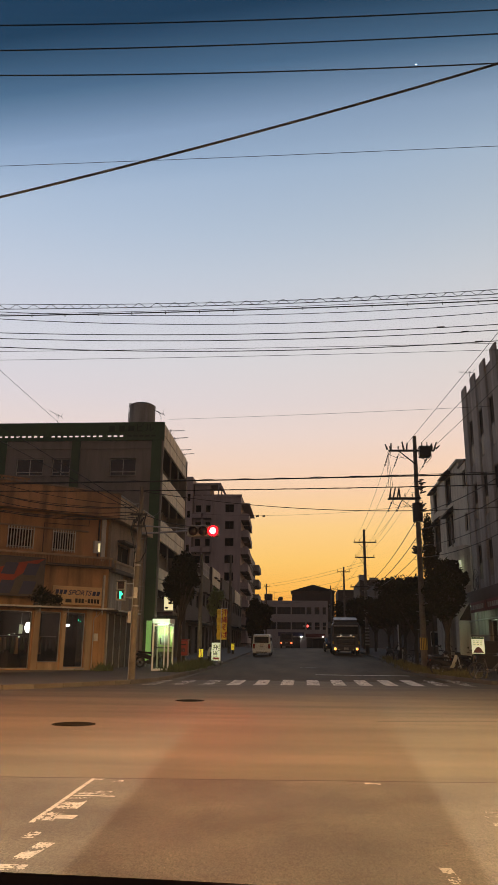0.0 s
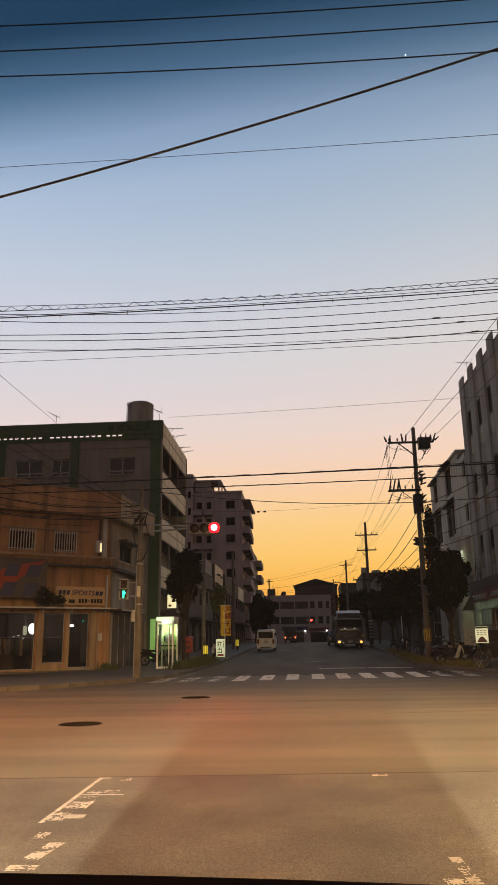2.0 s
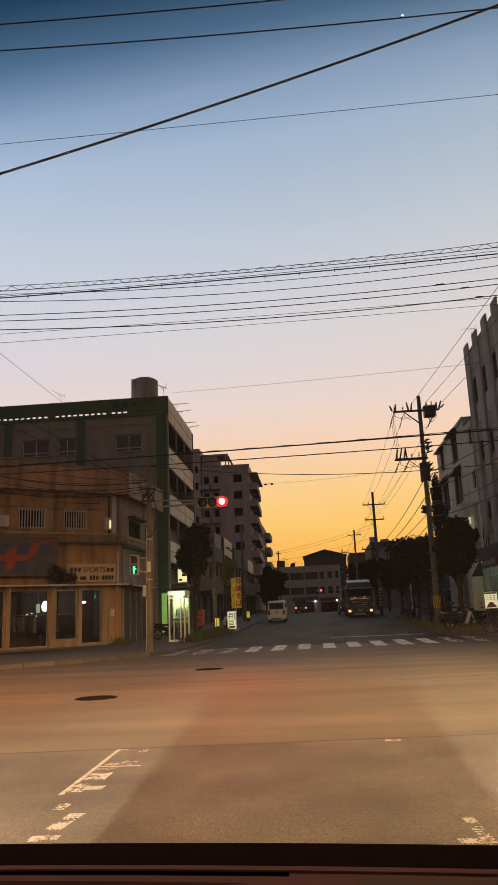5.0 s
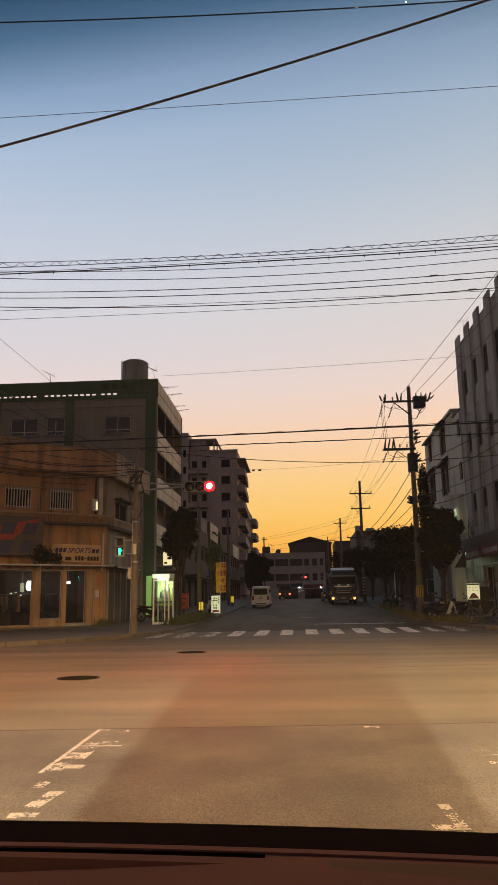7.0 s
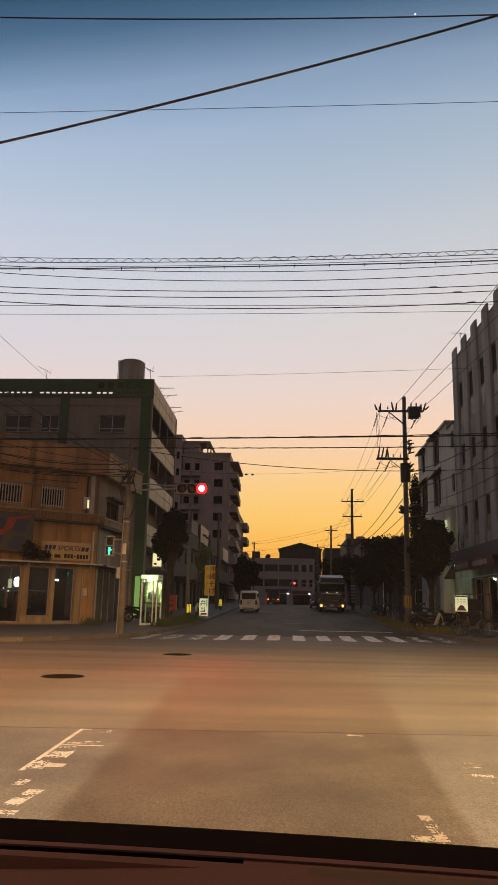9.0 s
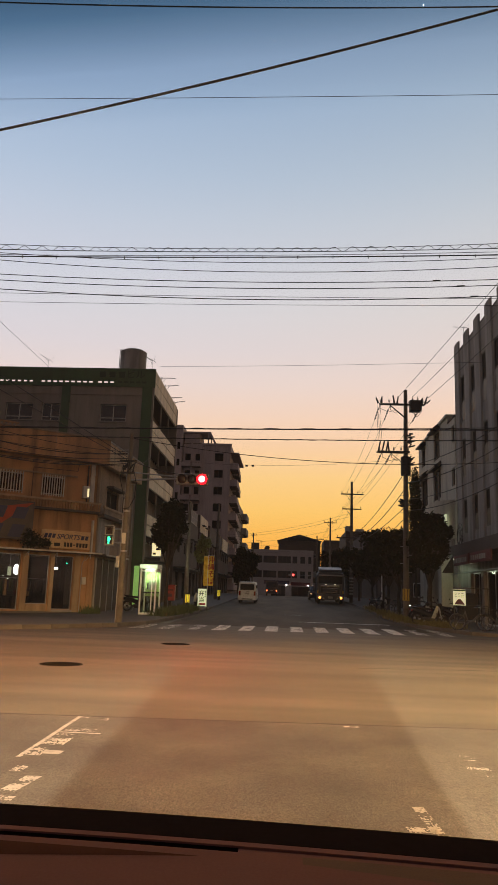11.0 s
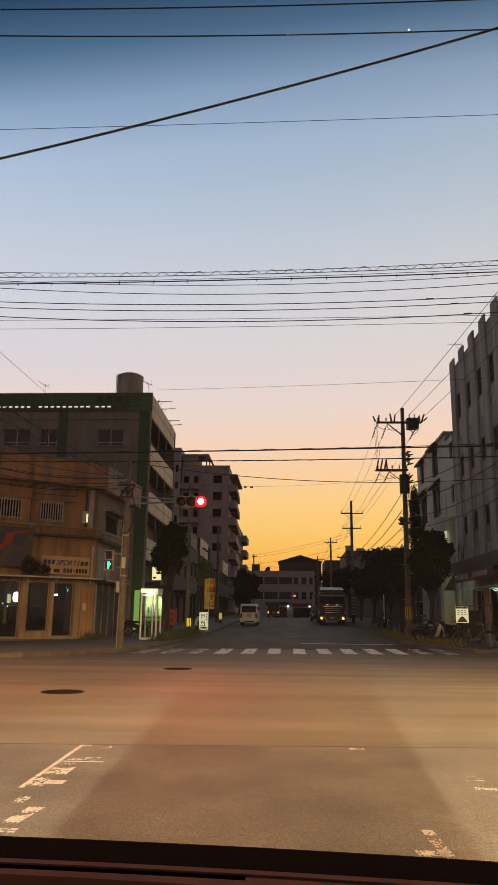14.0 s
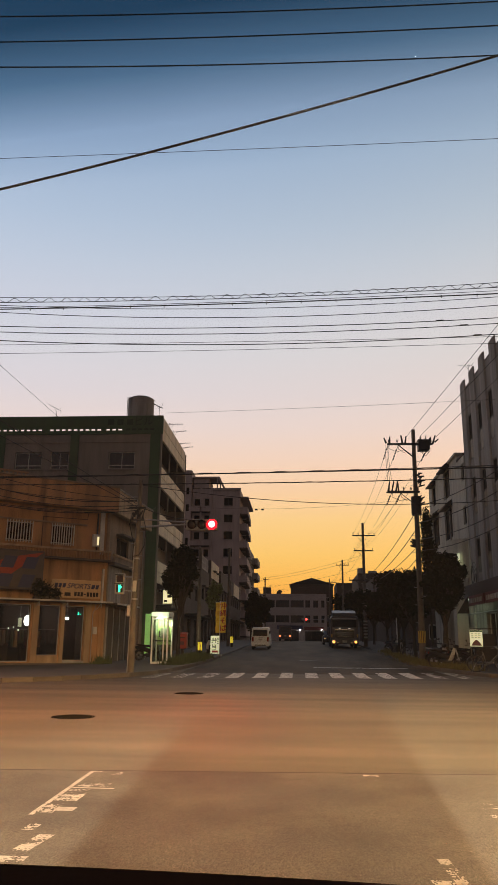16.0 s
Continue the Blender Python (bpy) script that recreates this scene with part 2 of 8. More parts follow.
M = dict(
    asphalt=asphalt("asphalt", (0.104, 0.091, 0.064), (0.09, 0.6, 1)),
    asphalt_near=asphalt("asphalt_near", (0.082, 0.074, 0.060), (0.9, 0.7, 1)),
    asphalt_street=asphalt("asphalt_street", (0.075, 0.056, 0.034), (0.8, 0.15, 1), 0.12),
    asphalt_patch=material("dark_asphalt_band", (0.068, 0.057, 0.046), 0.75, vary=0.35, scale=3, fine=60, bump=0.3),
    tar=material("tar", (0.034, 0.026, 0.02), 0.8, vary=0.3, bump=0.2),
    paint=material("road_paint", (0.42, 0.40, 0.36), 0.7, vary=0.35, scale=4, fine=40, bump=0.3),
    paint_white=material("white_road_paint", (0.74, 0.72, 0.64), 0.7, vary=0.25, scale=4, fine=40, bump=0.2),
    paint_yellow=material("yellow_paint", (0.5, 0.33, 0.06), 0.7, vary=0.4, scale=4, fine=30, bump=0.2),
    kerb=material("kerb_concrete", (0.125, 0.112, 0.098), 0.85, vary=0.3, scale=3, fine=50, bump=0.4, piece=0.15),
    paving=material("pavement_concrete", (0.085, 0.08, 0.075), 0.85, vary=0.3, scale=1.5, fine=60, bump=0.4, piece=0.12),
    iron=material("cast_iron", (0.02, 0.018, 0.016), 1.0, 0.0, vary=0.3, bump=0.2, spec=0.0),
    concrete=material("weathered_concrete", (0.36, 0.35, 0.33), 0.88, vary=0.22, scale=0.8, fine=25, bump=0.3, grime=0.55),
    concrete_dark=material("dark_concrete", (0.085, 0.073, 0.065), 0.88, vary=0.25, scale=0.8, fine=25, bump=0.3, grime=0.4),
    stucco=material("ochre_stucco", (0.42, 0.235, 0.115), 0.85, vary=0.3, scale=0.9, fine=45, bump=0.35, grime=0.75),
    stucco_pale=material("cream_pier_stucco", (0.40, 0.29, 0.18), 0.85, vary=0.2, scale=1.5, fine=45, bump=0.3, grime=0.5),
    stucco_dark=material("dark_stucco", (0.28, 0.21, 0.15), 0.88, vary=0.25, scale=0.9, fine=45, bump=0.35, grime=0.5),
    plaster_grey=material("grey_plaster", (0.25, 0.222, 0.19), 0.85, vary=0.15, scale=0.6, fine=35, bump=0.2, grime=0.35),
    green_paint=material("green_paint", (0.055, 0.105, 0.05), 0.75, vary=0.2, scale=1.2, fine=30, bump=0.15, grime=0.3),
    green_dark=material("dark_green_letters", (0.02, 0.045, 0.022), 0.6, vary=0.15, bump=0.05),
    white=material("white_enamel", (0.72, 0.72, 0.70), 0.45, vary=0.08, scale=3, bump=0.03),
    booth_white=material("booth_white_enamel", (0.86, 0.86, 0.84), 0.4, vary=0.05, scale=3, bump=0.02),
    white_soiled=material("soiled_white", (0.55, 0.53, 0.48), 0.6, vary=0.2, scale=2, bump=0.1, grime=0.3),
    alu=material("aluminium", (0.55, 0.55, 0.54), 0.4, 0.7, vary=0.1, bump=0.03),
    steel=material("galvanised_steel", (0.36, 0.36, 0.36), 0.5, 0.6, vary=0.2, scale=8, bump=0.08),
    dark_metal=material("dark_metal", (0.035, 0.035, 0.037), 0.5, 0.4, vary=0.25, bump=0.08),
    rubber=material("rubber", (0.018, 0.018, 0.018), 0.8, vary=0.2, bump=0.1),
    cable=material("black_cable", (0.012, 0.012, 0.013), 0.6, vary=0.2, bump=0),
    chrome=material("chrome", (0.7, 0.7, 0.7), 0.15, 1.0, vary=0.05, bump=0),
    pole=material("spun_concrete_pole", (0.145, 0.128, 0.105), 0.88, vary=0.45, scale=2.5, fine=60, bump=0.3, grime=0.35),
    bark=material("bark", (0.045, 0.037, 0.028), 0.9, vary=0.35, scale=9, fine=60, bump=0.7, stretch=(1, 1, 0.25)),
    leaf=material("leaves", (0.035, 0.055, 0.022), 0.6, vary=0.4, scale=2, fine=15, bump=0, tint=(0.06, 0.085, 0.03)),
    leaf_light=material("light_leaves", (0.10, 0.13, 0.04), 0.6, vary=0.4, scale=2, fine=15, bump=0, tint=(0.16, 0.19, 0.07)),
    leaf_dark=material("dark_leaves", (0.024, 0.026, 0.012), 0.85, vary=0.45, scale=1, fine=9, bump=0, spec=0.1),
    grass=material("dry_grass", (0.085, 0.086, 0.038), 0.85, vary=0.4, scale=4, fine=25, bump=0, tint=(0.16, 0.145, 0.065), spec=0.2),
    window=glass("dark_window_glass"),
    shop_glass=clear_glass("shop_glass", (0.75, 0.75, 0.75), 0.05),
    pane=clear_glass("booth_pane", (0.9, 0.97, 0.9), 0.06),
    windscreen=windscreen_glass(),
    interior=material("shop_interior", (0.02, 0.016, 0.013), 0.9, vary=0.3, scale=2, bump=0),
    sign_face=material("sign_face", (0.56, 0.38, 0.20), 0.5, vary=0.12, scale=2, bump=0.03),
    sign_dark=material("sign_dark_board", (0.07, 0.06, 0.06), 0.55, vary=0.3, scale=3, bump=0.05),
    office_paint=material("pale_office_paint", (0.37, 0.345, 0.345), 0.85, vary=0.12, scale=0.5, fine=20, bump=0.1),
    letter_ochre=material("ochre_letters", (0.72, 0.45, 0.06), 0.7, vary=0.1, bump=0),
    letter_blue=material("dark_blue_letters", (0.03, 0.035, 0.09), 0.5, vary=0.1, bump=0),
    letter_black=material("black_letters", (0.015, 0.014, 0.014), 0.5, vary=0.1, bump=0),
    letter_red=material("red_letters", (0.35, 0.02, 0.02), 0.5, vary=0.1, bump=0),
    sign_red=material("faded_red_panel", (0.30, 0.045, 0.025), 0.6, vary=0.25, scale=3, bump=0.05),
    maroon=material("maroon_fascia", (0.12, 0.035, 0.04), 0.6, vary=0.2, scale=2, bump=0.05),
    red_paint=material("red_paint", (0.30, 0.03, 0.025), 0.4, vary=0.15, bump=0.03),
    yellow_cloth=material("yellow_banner_cloth", (0.90, 0.68, 0.10), 0.85, vary=0.12, scale=3, fine=200, bump=0.1),
    # no lamp: a faint glow replaces the light these bands throw back
    reflector=glow("glowing_yellow_reflector", (1.0, 0.75, 0.05), 0.55),
    car_white=material("white_car_paint", (0.9, 0.89, 0.84), 0.3, vary=0.06, scale=2, bump=0),
    car_dark=material("dark_car_paint", (0.03, 0.03, 0.035), 0.3, vary=0.1, scale=2, bump=0),
    truck_grey=material("grey_cab_paint", (0.06, 0.065, 0.078), 0.4, vary=0.1, scale=2, bump=0),
    scooter_black=material("black_scooter_plastic", (0.018, 0.018, 0.02), 0.6, vary=0.15, bump=0, spec=0.25),
    scooter_grey=material("grey_scooter_plastic", (0.06, 0.06, 0.065), 0.55, vary=0.15, bump=0, spec=0.3),
    scooter_white=material("cream_scooter_plastic", (0.80, 0.76, 0.64), 0.4, vary=0.08, bump=0),
    bike_paint=material("worn_bicycle_paint", (0.13, 0.125, 0.115), 0.35, 0.6, vary=0.15, bump=0),
    seat=material("black_vinyl", (0.02, 0.02, 0.02), 0.7, vary=0.2, bump=0.1, spec=0.2),
    dash=material("maroon_dashboard_plastic", (0.110, 0.055, 0.046), 1.0, vary=0.12, scale=4, fine=300, spec=0.0, bump=0.15, depth=0.001),
    dash_dark=material("black_dashboard_plastic", (0.045, 0.022, 0.015), 1.0, spec=0.0, vary=0.15, scale=4, fine=300, bump=0.15, depth=0.001),
    dash_grey=material("grey_brown_dashboard_plastic", (0.085, 0.056, 0.040), 1.0, spec=0.0, vary=0.15, scale=4, fine=300, bump=0.15, depth=0.001),
    frit=material("black_glass_border", (0.011, 0.008, 0.007), 1.0, vary=0.1, bump=0, spec=0.0),
    red_light=glow("red_signal_light", (1.0, 0.004, 0.010), 5),
    red_core=glow("red_signal_core", (1.0, 0.26, 0.24), 6),
    red_far=glow("far_red_signal_light", (1.0, 0.06, 0.05), 5),
    green_light=glow("green_signal_light", (0.04, 1.0, 0.55), 1.6),
    green_bright=glow("facing_green_signal_light", (0.02, 1.0, 0.45), 45),
    booth_header=glow("lit_booth_header", (0.72, 0.95, 0.62), 0.75),
    booth_green=material("pale_green_panel", (0.42, 0.62, 0.26), 0.6, vary=0.15, scale=3, bump=0.02),
    house_plaster=material("grey_green_plaster", (0.50, 0.485, 0.41), 0.82, vary=0.14, scale=0.7, fine=25, bump=0.25, grime=0.4),
    # paler than the black cable, coloured for the lamplight on it
    cable_grey=material("lamplit_cable", (0.075, 0.06, 0.05), 0.5, vary=0.2, bump=0),
    lens_off=material("unlit_signal_lens", (0.022, 0.009, 0.009), 0.3, vary=0.1, bump=0),
    amber=glow("amber_lamp", (1.0, 0.36, 0.07), 3.0),
    marker_light=glow("small_marker_light", (1.0, 0.9, 0.75), 0.5),
    tail=glow("tail_lamp", (1.0, 0.16, 0.05), 4),
    tail_off=material("tail_lamp_unlit", (0.25, 0.02, 0.02), 0.25, vary=0.1, bump=0),
    white_light=glow("white_lamp", (1.0, 0.97, 0.9), 6),
    tube=glow("fluorescent_tube", (0.85, 1.0, 0.75), 4),
    lit_panel=glow("lit_sign_panel", (0.84, 0.90, 0.58), 0.5),
    lit_yellow=glow("lit_yellow_sign", (1.0, 0.85, 0.45), 0.9),
    lit_green=glow("lit_green_wall", (0.42, 0.85, 0.25), 0.2),
    dull_glass=material("dull_window_glass", (0.014, 0.012, 0.011), 0.75, vary=0.3, scale=2, bump=0, spec=0.06),
    # wall between the piers, set darker than them for contrast
    concrete_fin=material("dark_wall_concrete", (0.25, 0.233, 0.215), 0.88, vary=0.22, scale=0.8, fine=25, bump=0.3, grime=0.55),
    concrete_pier=material("pier_concrete", (0.31, 0.295, 0.275), 0.88, vary=0.22, scale=0.8, fine=25, bump=0.3, grime=0.55),
    # grey plaster with the red signal's pink glare put into its colour
    tower_plaster=material("glare_pink_plaster", (0.43, 0.365, 0.36), 0.88, vary=0.16, scale=0.5, fine=20, bump=0.2, grime=0.3),
    # cream raised in tone for the western sky light on street faces
    cream=material("skylit_cream_concrete", (0.80, 0.72, 0.56), 0.8, vary=0.1, scale=0.8, fine=25, bump=0.2, grime=0.3),
    star=glow("evening_star", (1, 1, 1), 40),
)


# ---------------------------------------------------------------- mesh helpers
def rise(y):
    """Height of the road at y: level over the crossing, then a gentle climb."""
    pts = ((30, 0.0), (37, 0.12), (62, 0.68), (95, 1.38), (120, 1.47), (180, 1.5))
    if y <= 30:
        return 0.0
    for (a, za), (b, zb) in zip(pts, pts[1:]):
        if y <= b:
            return za + (zb - za) * (y - a) / (b - a)
    return 1.5


def walkz(y):
    return rise(y) + 0.13


def part(name, bm, mat, parent=None, label="", smooth=False):
    me = bpy.data.meshes.new(name)
    bmesh.ops.recalc_face_normals(bm, faces=bm.faces)
    bm.to_mesh(me)
    bm.free()
    if smooth:
        for p in me.polygons:
            p.use_smooth = True
    me.materials.append(M[mat] if isinstance(mat, str) else mat)
    ob = new(name, me)
    if parent is not None:
        ob.parent = parent
    if label:
        ob["label"] = label
    return ob


def thing(name, m, label, category, group="", kind=""):
    ob = new(name)
    ob.empty_display_size = 0.2
    ob.matrix_world = m if isinstance(m, Matrix) else pose(*m)
    return tagged(ob, label, category, group, kind)


def box(bm, x0, x1, y0, y1, z0, z1, bevel=0.0):
    r = bmesh.ops.create_cube(bm, size=1, matrix=Matrix.LocRotScale(((x0 + x1) / 2, (y0 + y1) / 2, (z0 + z1) / 2), None,
                                                                   (abs(x1 - x0), abs(y1 - y0), abs(z1 - z0))))
    if bevel:
        es = {e for v in r["verts"] for e in v.link_edges}
        bmesh.ops.bevel(bm, geom=list(es), offset=bevel, segments=2, affect="EDGES", profile=0.6)
    return bm


def B(*dims, bevel=0.0):
    return box(bmesh.new(), *dims, bevel=bevel)


def rod(bm, p0, p1, r0, r1=None, n=8, cap=True):
    p0, p1 = Vector(p0), Vector(p1)
    d = p1 - p0
    q = d.to_track_quat("Z", "Y").to_matrix().to_4x4()
    bmesh.ops.create_cone(bm, cap_ends=cap, segments=n, radius1=r0, radius2=r0 if r1 is None else r1, depth=d.length,
                          matrix=Matrix.Translation((p0 + p1) / 2) @ q)
    return bm


def tube(bm, pts, r, n=6):
    for a, b in zip(pts, pts[1:]):
        rod(bm, a, b, r, r, n)
    return bm


def ring(bm, c, R, r, axis="x", n=28, k=8, squash=1.0):
    """A torus round an axis, for tyres and hoops."""
    rows = []
    for i in range(n):
        a = 2 * math.pi * i / n
        row = []
        for j in range(k):
            b = 2 * math.pi * j / k
            u, w = (R + r * math.cos(b)), r * math.sin(b) * squash
            p = {"x": (w, u * math.cos(a), u * math.sin(a)), "y": (u * math.cos(a), w, u * math.sin(a)), "z": (u * math.cos(a), u * math.sin(a), w)}[axis]
            row.append(bm.verts.new(Vector(c) + Vector(p)))
        rows.append(row)
    for i in range(n):
        for j in range(k):
            bm.faces.new((rows[i][j], rows[(i + 1) % n][j], rows[(i + 1) % n][(j + 1) % k], rows[i][(j + 1) % k]))
    return bm


def prism(bm, outline, x0, x1, axis="x"):
    """An outline (pairs) drawn out along an axis: x: pairs are (y, z); y: (x, z); z: (x, y)."""
    def p(u, w, h):
        return {"x": (h, u, w), "y": (u, h, w), "z": (u, w, h)}[axis]
    a = [bm.verts.new(p(u, w, x0)) for u, w in outline]
    b = [bm.verts.new(p(u, w, x1)) for u, w in outline]
    bm.faces.new(a)
    bm.faces.new(list(reversed(b)))
    n = len(a)
    for i in range(n):
        bm.faces.new((a[i], b[i], b[(i + 1) % n], a[(i + 1) % n]))
    return bm


def loft(sections):
    """A body from cross-sections: each (y, outline of (x, z)) with the same number of points."""
    bm = bmesh.new()
    rows = [[bm.verts.new((x, y, z)) for x, z in o] for y, o in sections]
    n = len(rows[0])
    for a, b in zip(rows, rows[1:]):
        for i in range(n):
            bm.faces.new((a[i], b[i], b[(i + 1) % n], a[(i + 1) % n]))
    bm.faces.new(rows[0])
    bm.faces.new(list(reversed(rows[-1])))
    return bm


def wall(L, z0, z1, T, holes=(), x0=0.0):
    """A wall along local x, its face at y = 0 and its thickness behind, with openings cut through."""
    bm = bmesh.new()
    xs = sorted({x0, L, *[h[0] for h in holes], *[h[1] for h in holes]})
    for a, b in zip(xs, xs[1:]):
        cuts = sorted((h[2], h[3]) for h in holes if h[0] <= a + 1e-6 and h[1] >= b - 1e-6)
        z = z0
        for lo, hi in cuts:
            if lo > z + 1e-4:
                box(bm, a, b, 0, T, z, lo)
            z = hi
        if z1 > z + 1e-4:
            box(bm, a, b, 0, T, z, z1)
    return bm


def window(parent, x0, x1, z0, z1, y=0.08, panes=2, frame_mat="alu", glass_mat="window", w=0.05, rail=None):
    """A framed window in a wall that runs along local x: frame, sashes and panes."""
    bm = bmesh.new()
    for a, b, c, d in ((x0, x1, z0, z0 + w), (x0, x1, z1 - w, z1), (x0, x0 + w, z0 + w, z1 - w), (x1 - w, x1, z0 + w, z1 - w)):
        box(bm, a, b, y, y + 0.07, c, d)
    step = (x1 - x0 - 2 * w) / panes
    for i in range(1, panes):
        x = x0 + w + i * step
        box(bm, x - w / 2, x + w / 2, y + 0.01, y + 0.06, z0 + w, z1 - w)
    if rail:
        box(bm, x0 + w, x1 - w, y + 0.012, y + 0.058, rail - w / 2, rail + w / 2)
    f = part("window", bm, frame_mat, parent)
    for i in range(panes):
        part("pane", B(x0 + w + i * step + 0.001, x0 + w + (i + 1) * step - 0.001, y + 0.03, y + 0.038, z0 + w, z1 - w), glass_mat, f)
    return f


def lettering(text, size, mat, parent, m, depth=0.006, name="lettering", bold=0.0, slant=0.0):
    cu = bpy.data.curves.new(name, "FONT")
    cu.body, cu.size, cu.extrude, cu.align_x, cu.align_y = text, size, depth, "CENTER", "CENTER"
    cu.offset, cu.shear = bold, slant
    ob = bpy.data.objects.new(name, cu)
    scene.collection.objects.link(ob)
    dg = bpy.context.evaluated_depsgraph_get()
    me = bpy.data.meshes.new_from_object(ob.evaluated_get(dg))
    bpy.data.objects.remove(ob)
    bpy.data.curves.remove(cu)
    me.materials.clear()
    me.materials.append(M[mat])
    o = new(name, me)
    o.parent = parent
    o.matrix_basis = m
    return o


# ---------------------------------------------------------------- ground, roads, pavements
def strip(name, outline_at, ys, mat, lift, parent=None):
    """A sheet that follows the road's rise: outline_at(y) gives its two x."""
    bm = bmesh.new()
    prev = None
    for y in ys:
        a, b = outline_at(y)
        row = [bm.verts.new((x, y, rise(y) + lift)) for x in (a, b)]
        if prev:
            bm.faces.new((prev[0], prev[1], row[1], row[0]))
        prev = row
    return part(name, bm, mat, parent)


def build_ground():
    ys = [-2500, -300, -40, 0, 15, 28, 30, 32, 35, 37, 45, 55, 62, 75, 95, 120, 180, 300, 900, 4000]
    tagged(strip("ground", lambda y: (-3000, 3000), ys, "asphalt", 0.0), "worn asphalt ground of the crossing and the town", "ground", kind="structure")
    bm = bmesh.new()
    bm.faces.new([bm.verts.new(p) for p in ((-40, -12, 0.004), (40, -12, 0.004), (40, 10.58, 0.004), (-40, 5.38, 0.004))])
    tagged(part("road", bm, "asphalt_near"), "coarse grey asphalt lane before the crossing", "road", kind="structure")
    tagged(strip("road", lambda y: (-4.9, 5.9), [31.5, 32, 35, 37, 45, 55, 62, 75, 95, 120, 180], "asphalt_street", 0.004),
           "dark asphalt street climbing gently away", "road", kind="structure")
    # tarred seams across the crossing
    for x0, y0, x1, y1, w, mat, label in ((-9, 7.40, 9.0, 8.57, 0.04, "tar", "dark tarred seam across worn asphalt"),
                                          (1.35, 14.5, 6.5, 15.5, 0.06, "tar", "narrow dark seam in the asphalt")):
        bm = bmesh.new()
        n = 120
        prev = None
        for i in range(n + 1):
            t = i / n
            fade = min(1.0, 6 * t, 6 * (1 - t)) if w > 0.1 else 1.0
            wob = [w * fade * (0.5 + 0.45 * noise.noise((t * (x1 - x0) * 2.2, s, y0)) + 0.2 * noise.noise((t * (x1 - x0) * 9, s, y0))) for s in (-1, 1)]
            x, y = x0 + (x1 - x0) * t, y0 + (y1 - y0) * t
            row = [bm.verts.new((x, y - wob[0], 0.0085)), bm.verts.new((x, y + wob[1], 0.0085))]
            if prev:
                bm.faces.new((prev[0], row[0], row[1], prev[1]))
            prev = row
        tagged(part("road_seam", bm, mat), label, "road seam", kind="structure")


LEFT_KERB = [(-60, 6.0), (-30, 15.6), (-20, 18.9), (-12, 21.5), (-9.0, 22.9), (-7.7, 24.7), (-6.2, 27.7), (-5.5, 31.3), (-5.1, 36), (-4.9, 42), (-4.85, 62), (-4.85, 95), (-4.85, 180)]
RIGHT_KERB = [(60, 44.0), (30, 36.0), (20, 33.4), (12, 31.2), (8.8, 30.3), (7.4, 30.9), (6.75, 32.9), (5.75, 36.5), (5.42, 42), (5.65, 50), (5.8, 62), (5.5, 95), (5.3, 180)]


def pavement(name, kerb, outer, label):
    """A raised walk behind a line of kerb stones."""
    bm = bmesh.new()
    pts = []
    for (a, b), (c, d) in zip(kerb, kerb[1:]):
        n = max(1, int(math.hypot(c - a, d - b) / 3))
        pts += [(a + (c - a) * i / n, b + (d - b) * i / n) for i in range(n)]
    pts.append(kerb[-1])
    prev = None
    for x, y in pts:
        xo, yo = outer(x, y)
        row = [bm.verts.new(p) for p in ((x, y, rise(y) - 0.05), (x, y, walkz(y)), (xo, yo, walkz(y)))]
        if prev:
            for i in (0, 1):
                bm.faces.new((prev[i], row[i], row[i + 1], prev[i + 1]))
        prev = row
    walk_ob = tagged(part(name, bm, "paving"), label, "pavement", kind="structure")
    side = 1 if kerb[0][0] < 0 else -1
    made = 0
    for (a, b), (c, d) in zip(kerb, kerb[1:]):
        L = math.hypot(c - a, d - b)
        if max(b, d) > 75 or max(abs(a), abs(c)) > 31:
            continue
        n = max(1, round(L / 0.9))
        ang = math.degrees(math.atan2(d - b, c - a))
        for i in range(n):
            t0, t1 = i / n, (i + 1) / n
            x, y = a + (c - a) * (t0 + t1) / 2, b + (d - b) * (t0 + t1) / 2
            key = round(L / n, 2)
            if key not in KERBS:
                me = bpy.data.meshes.new("kerb_stone")
                k = B(-key / 2 + 0.006, key / 2 - 0.006, -0.09, 0.09, -0.2, 0.145, bevel=0.02)
                k.to_mesh(me)
                k.free()
                me.materials.append(M["kerb"])
                KERBS[key] = me
            st = new("kerb_stone", KERBS[key])
            st.parent = walk_ob
            st.matrix_basis = pose(x - 0.0 * side, y, rise(y) + random.uniform(-0.006, 0.006), random.uniform(-1, 1), math.degrees(-math.atan2(rise(y + 1) - rise(y), 1)) * math.sin(radians(ang)), ang)
            made += 1
    return walk_ob


KERBS = {}


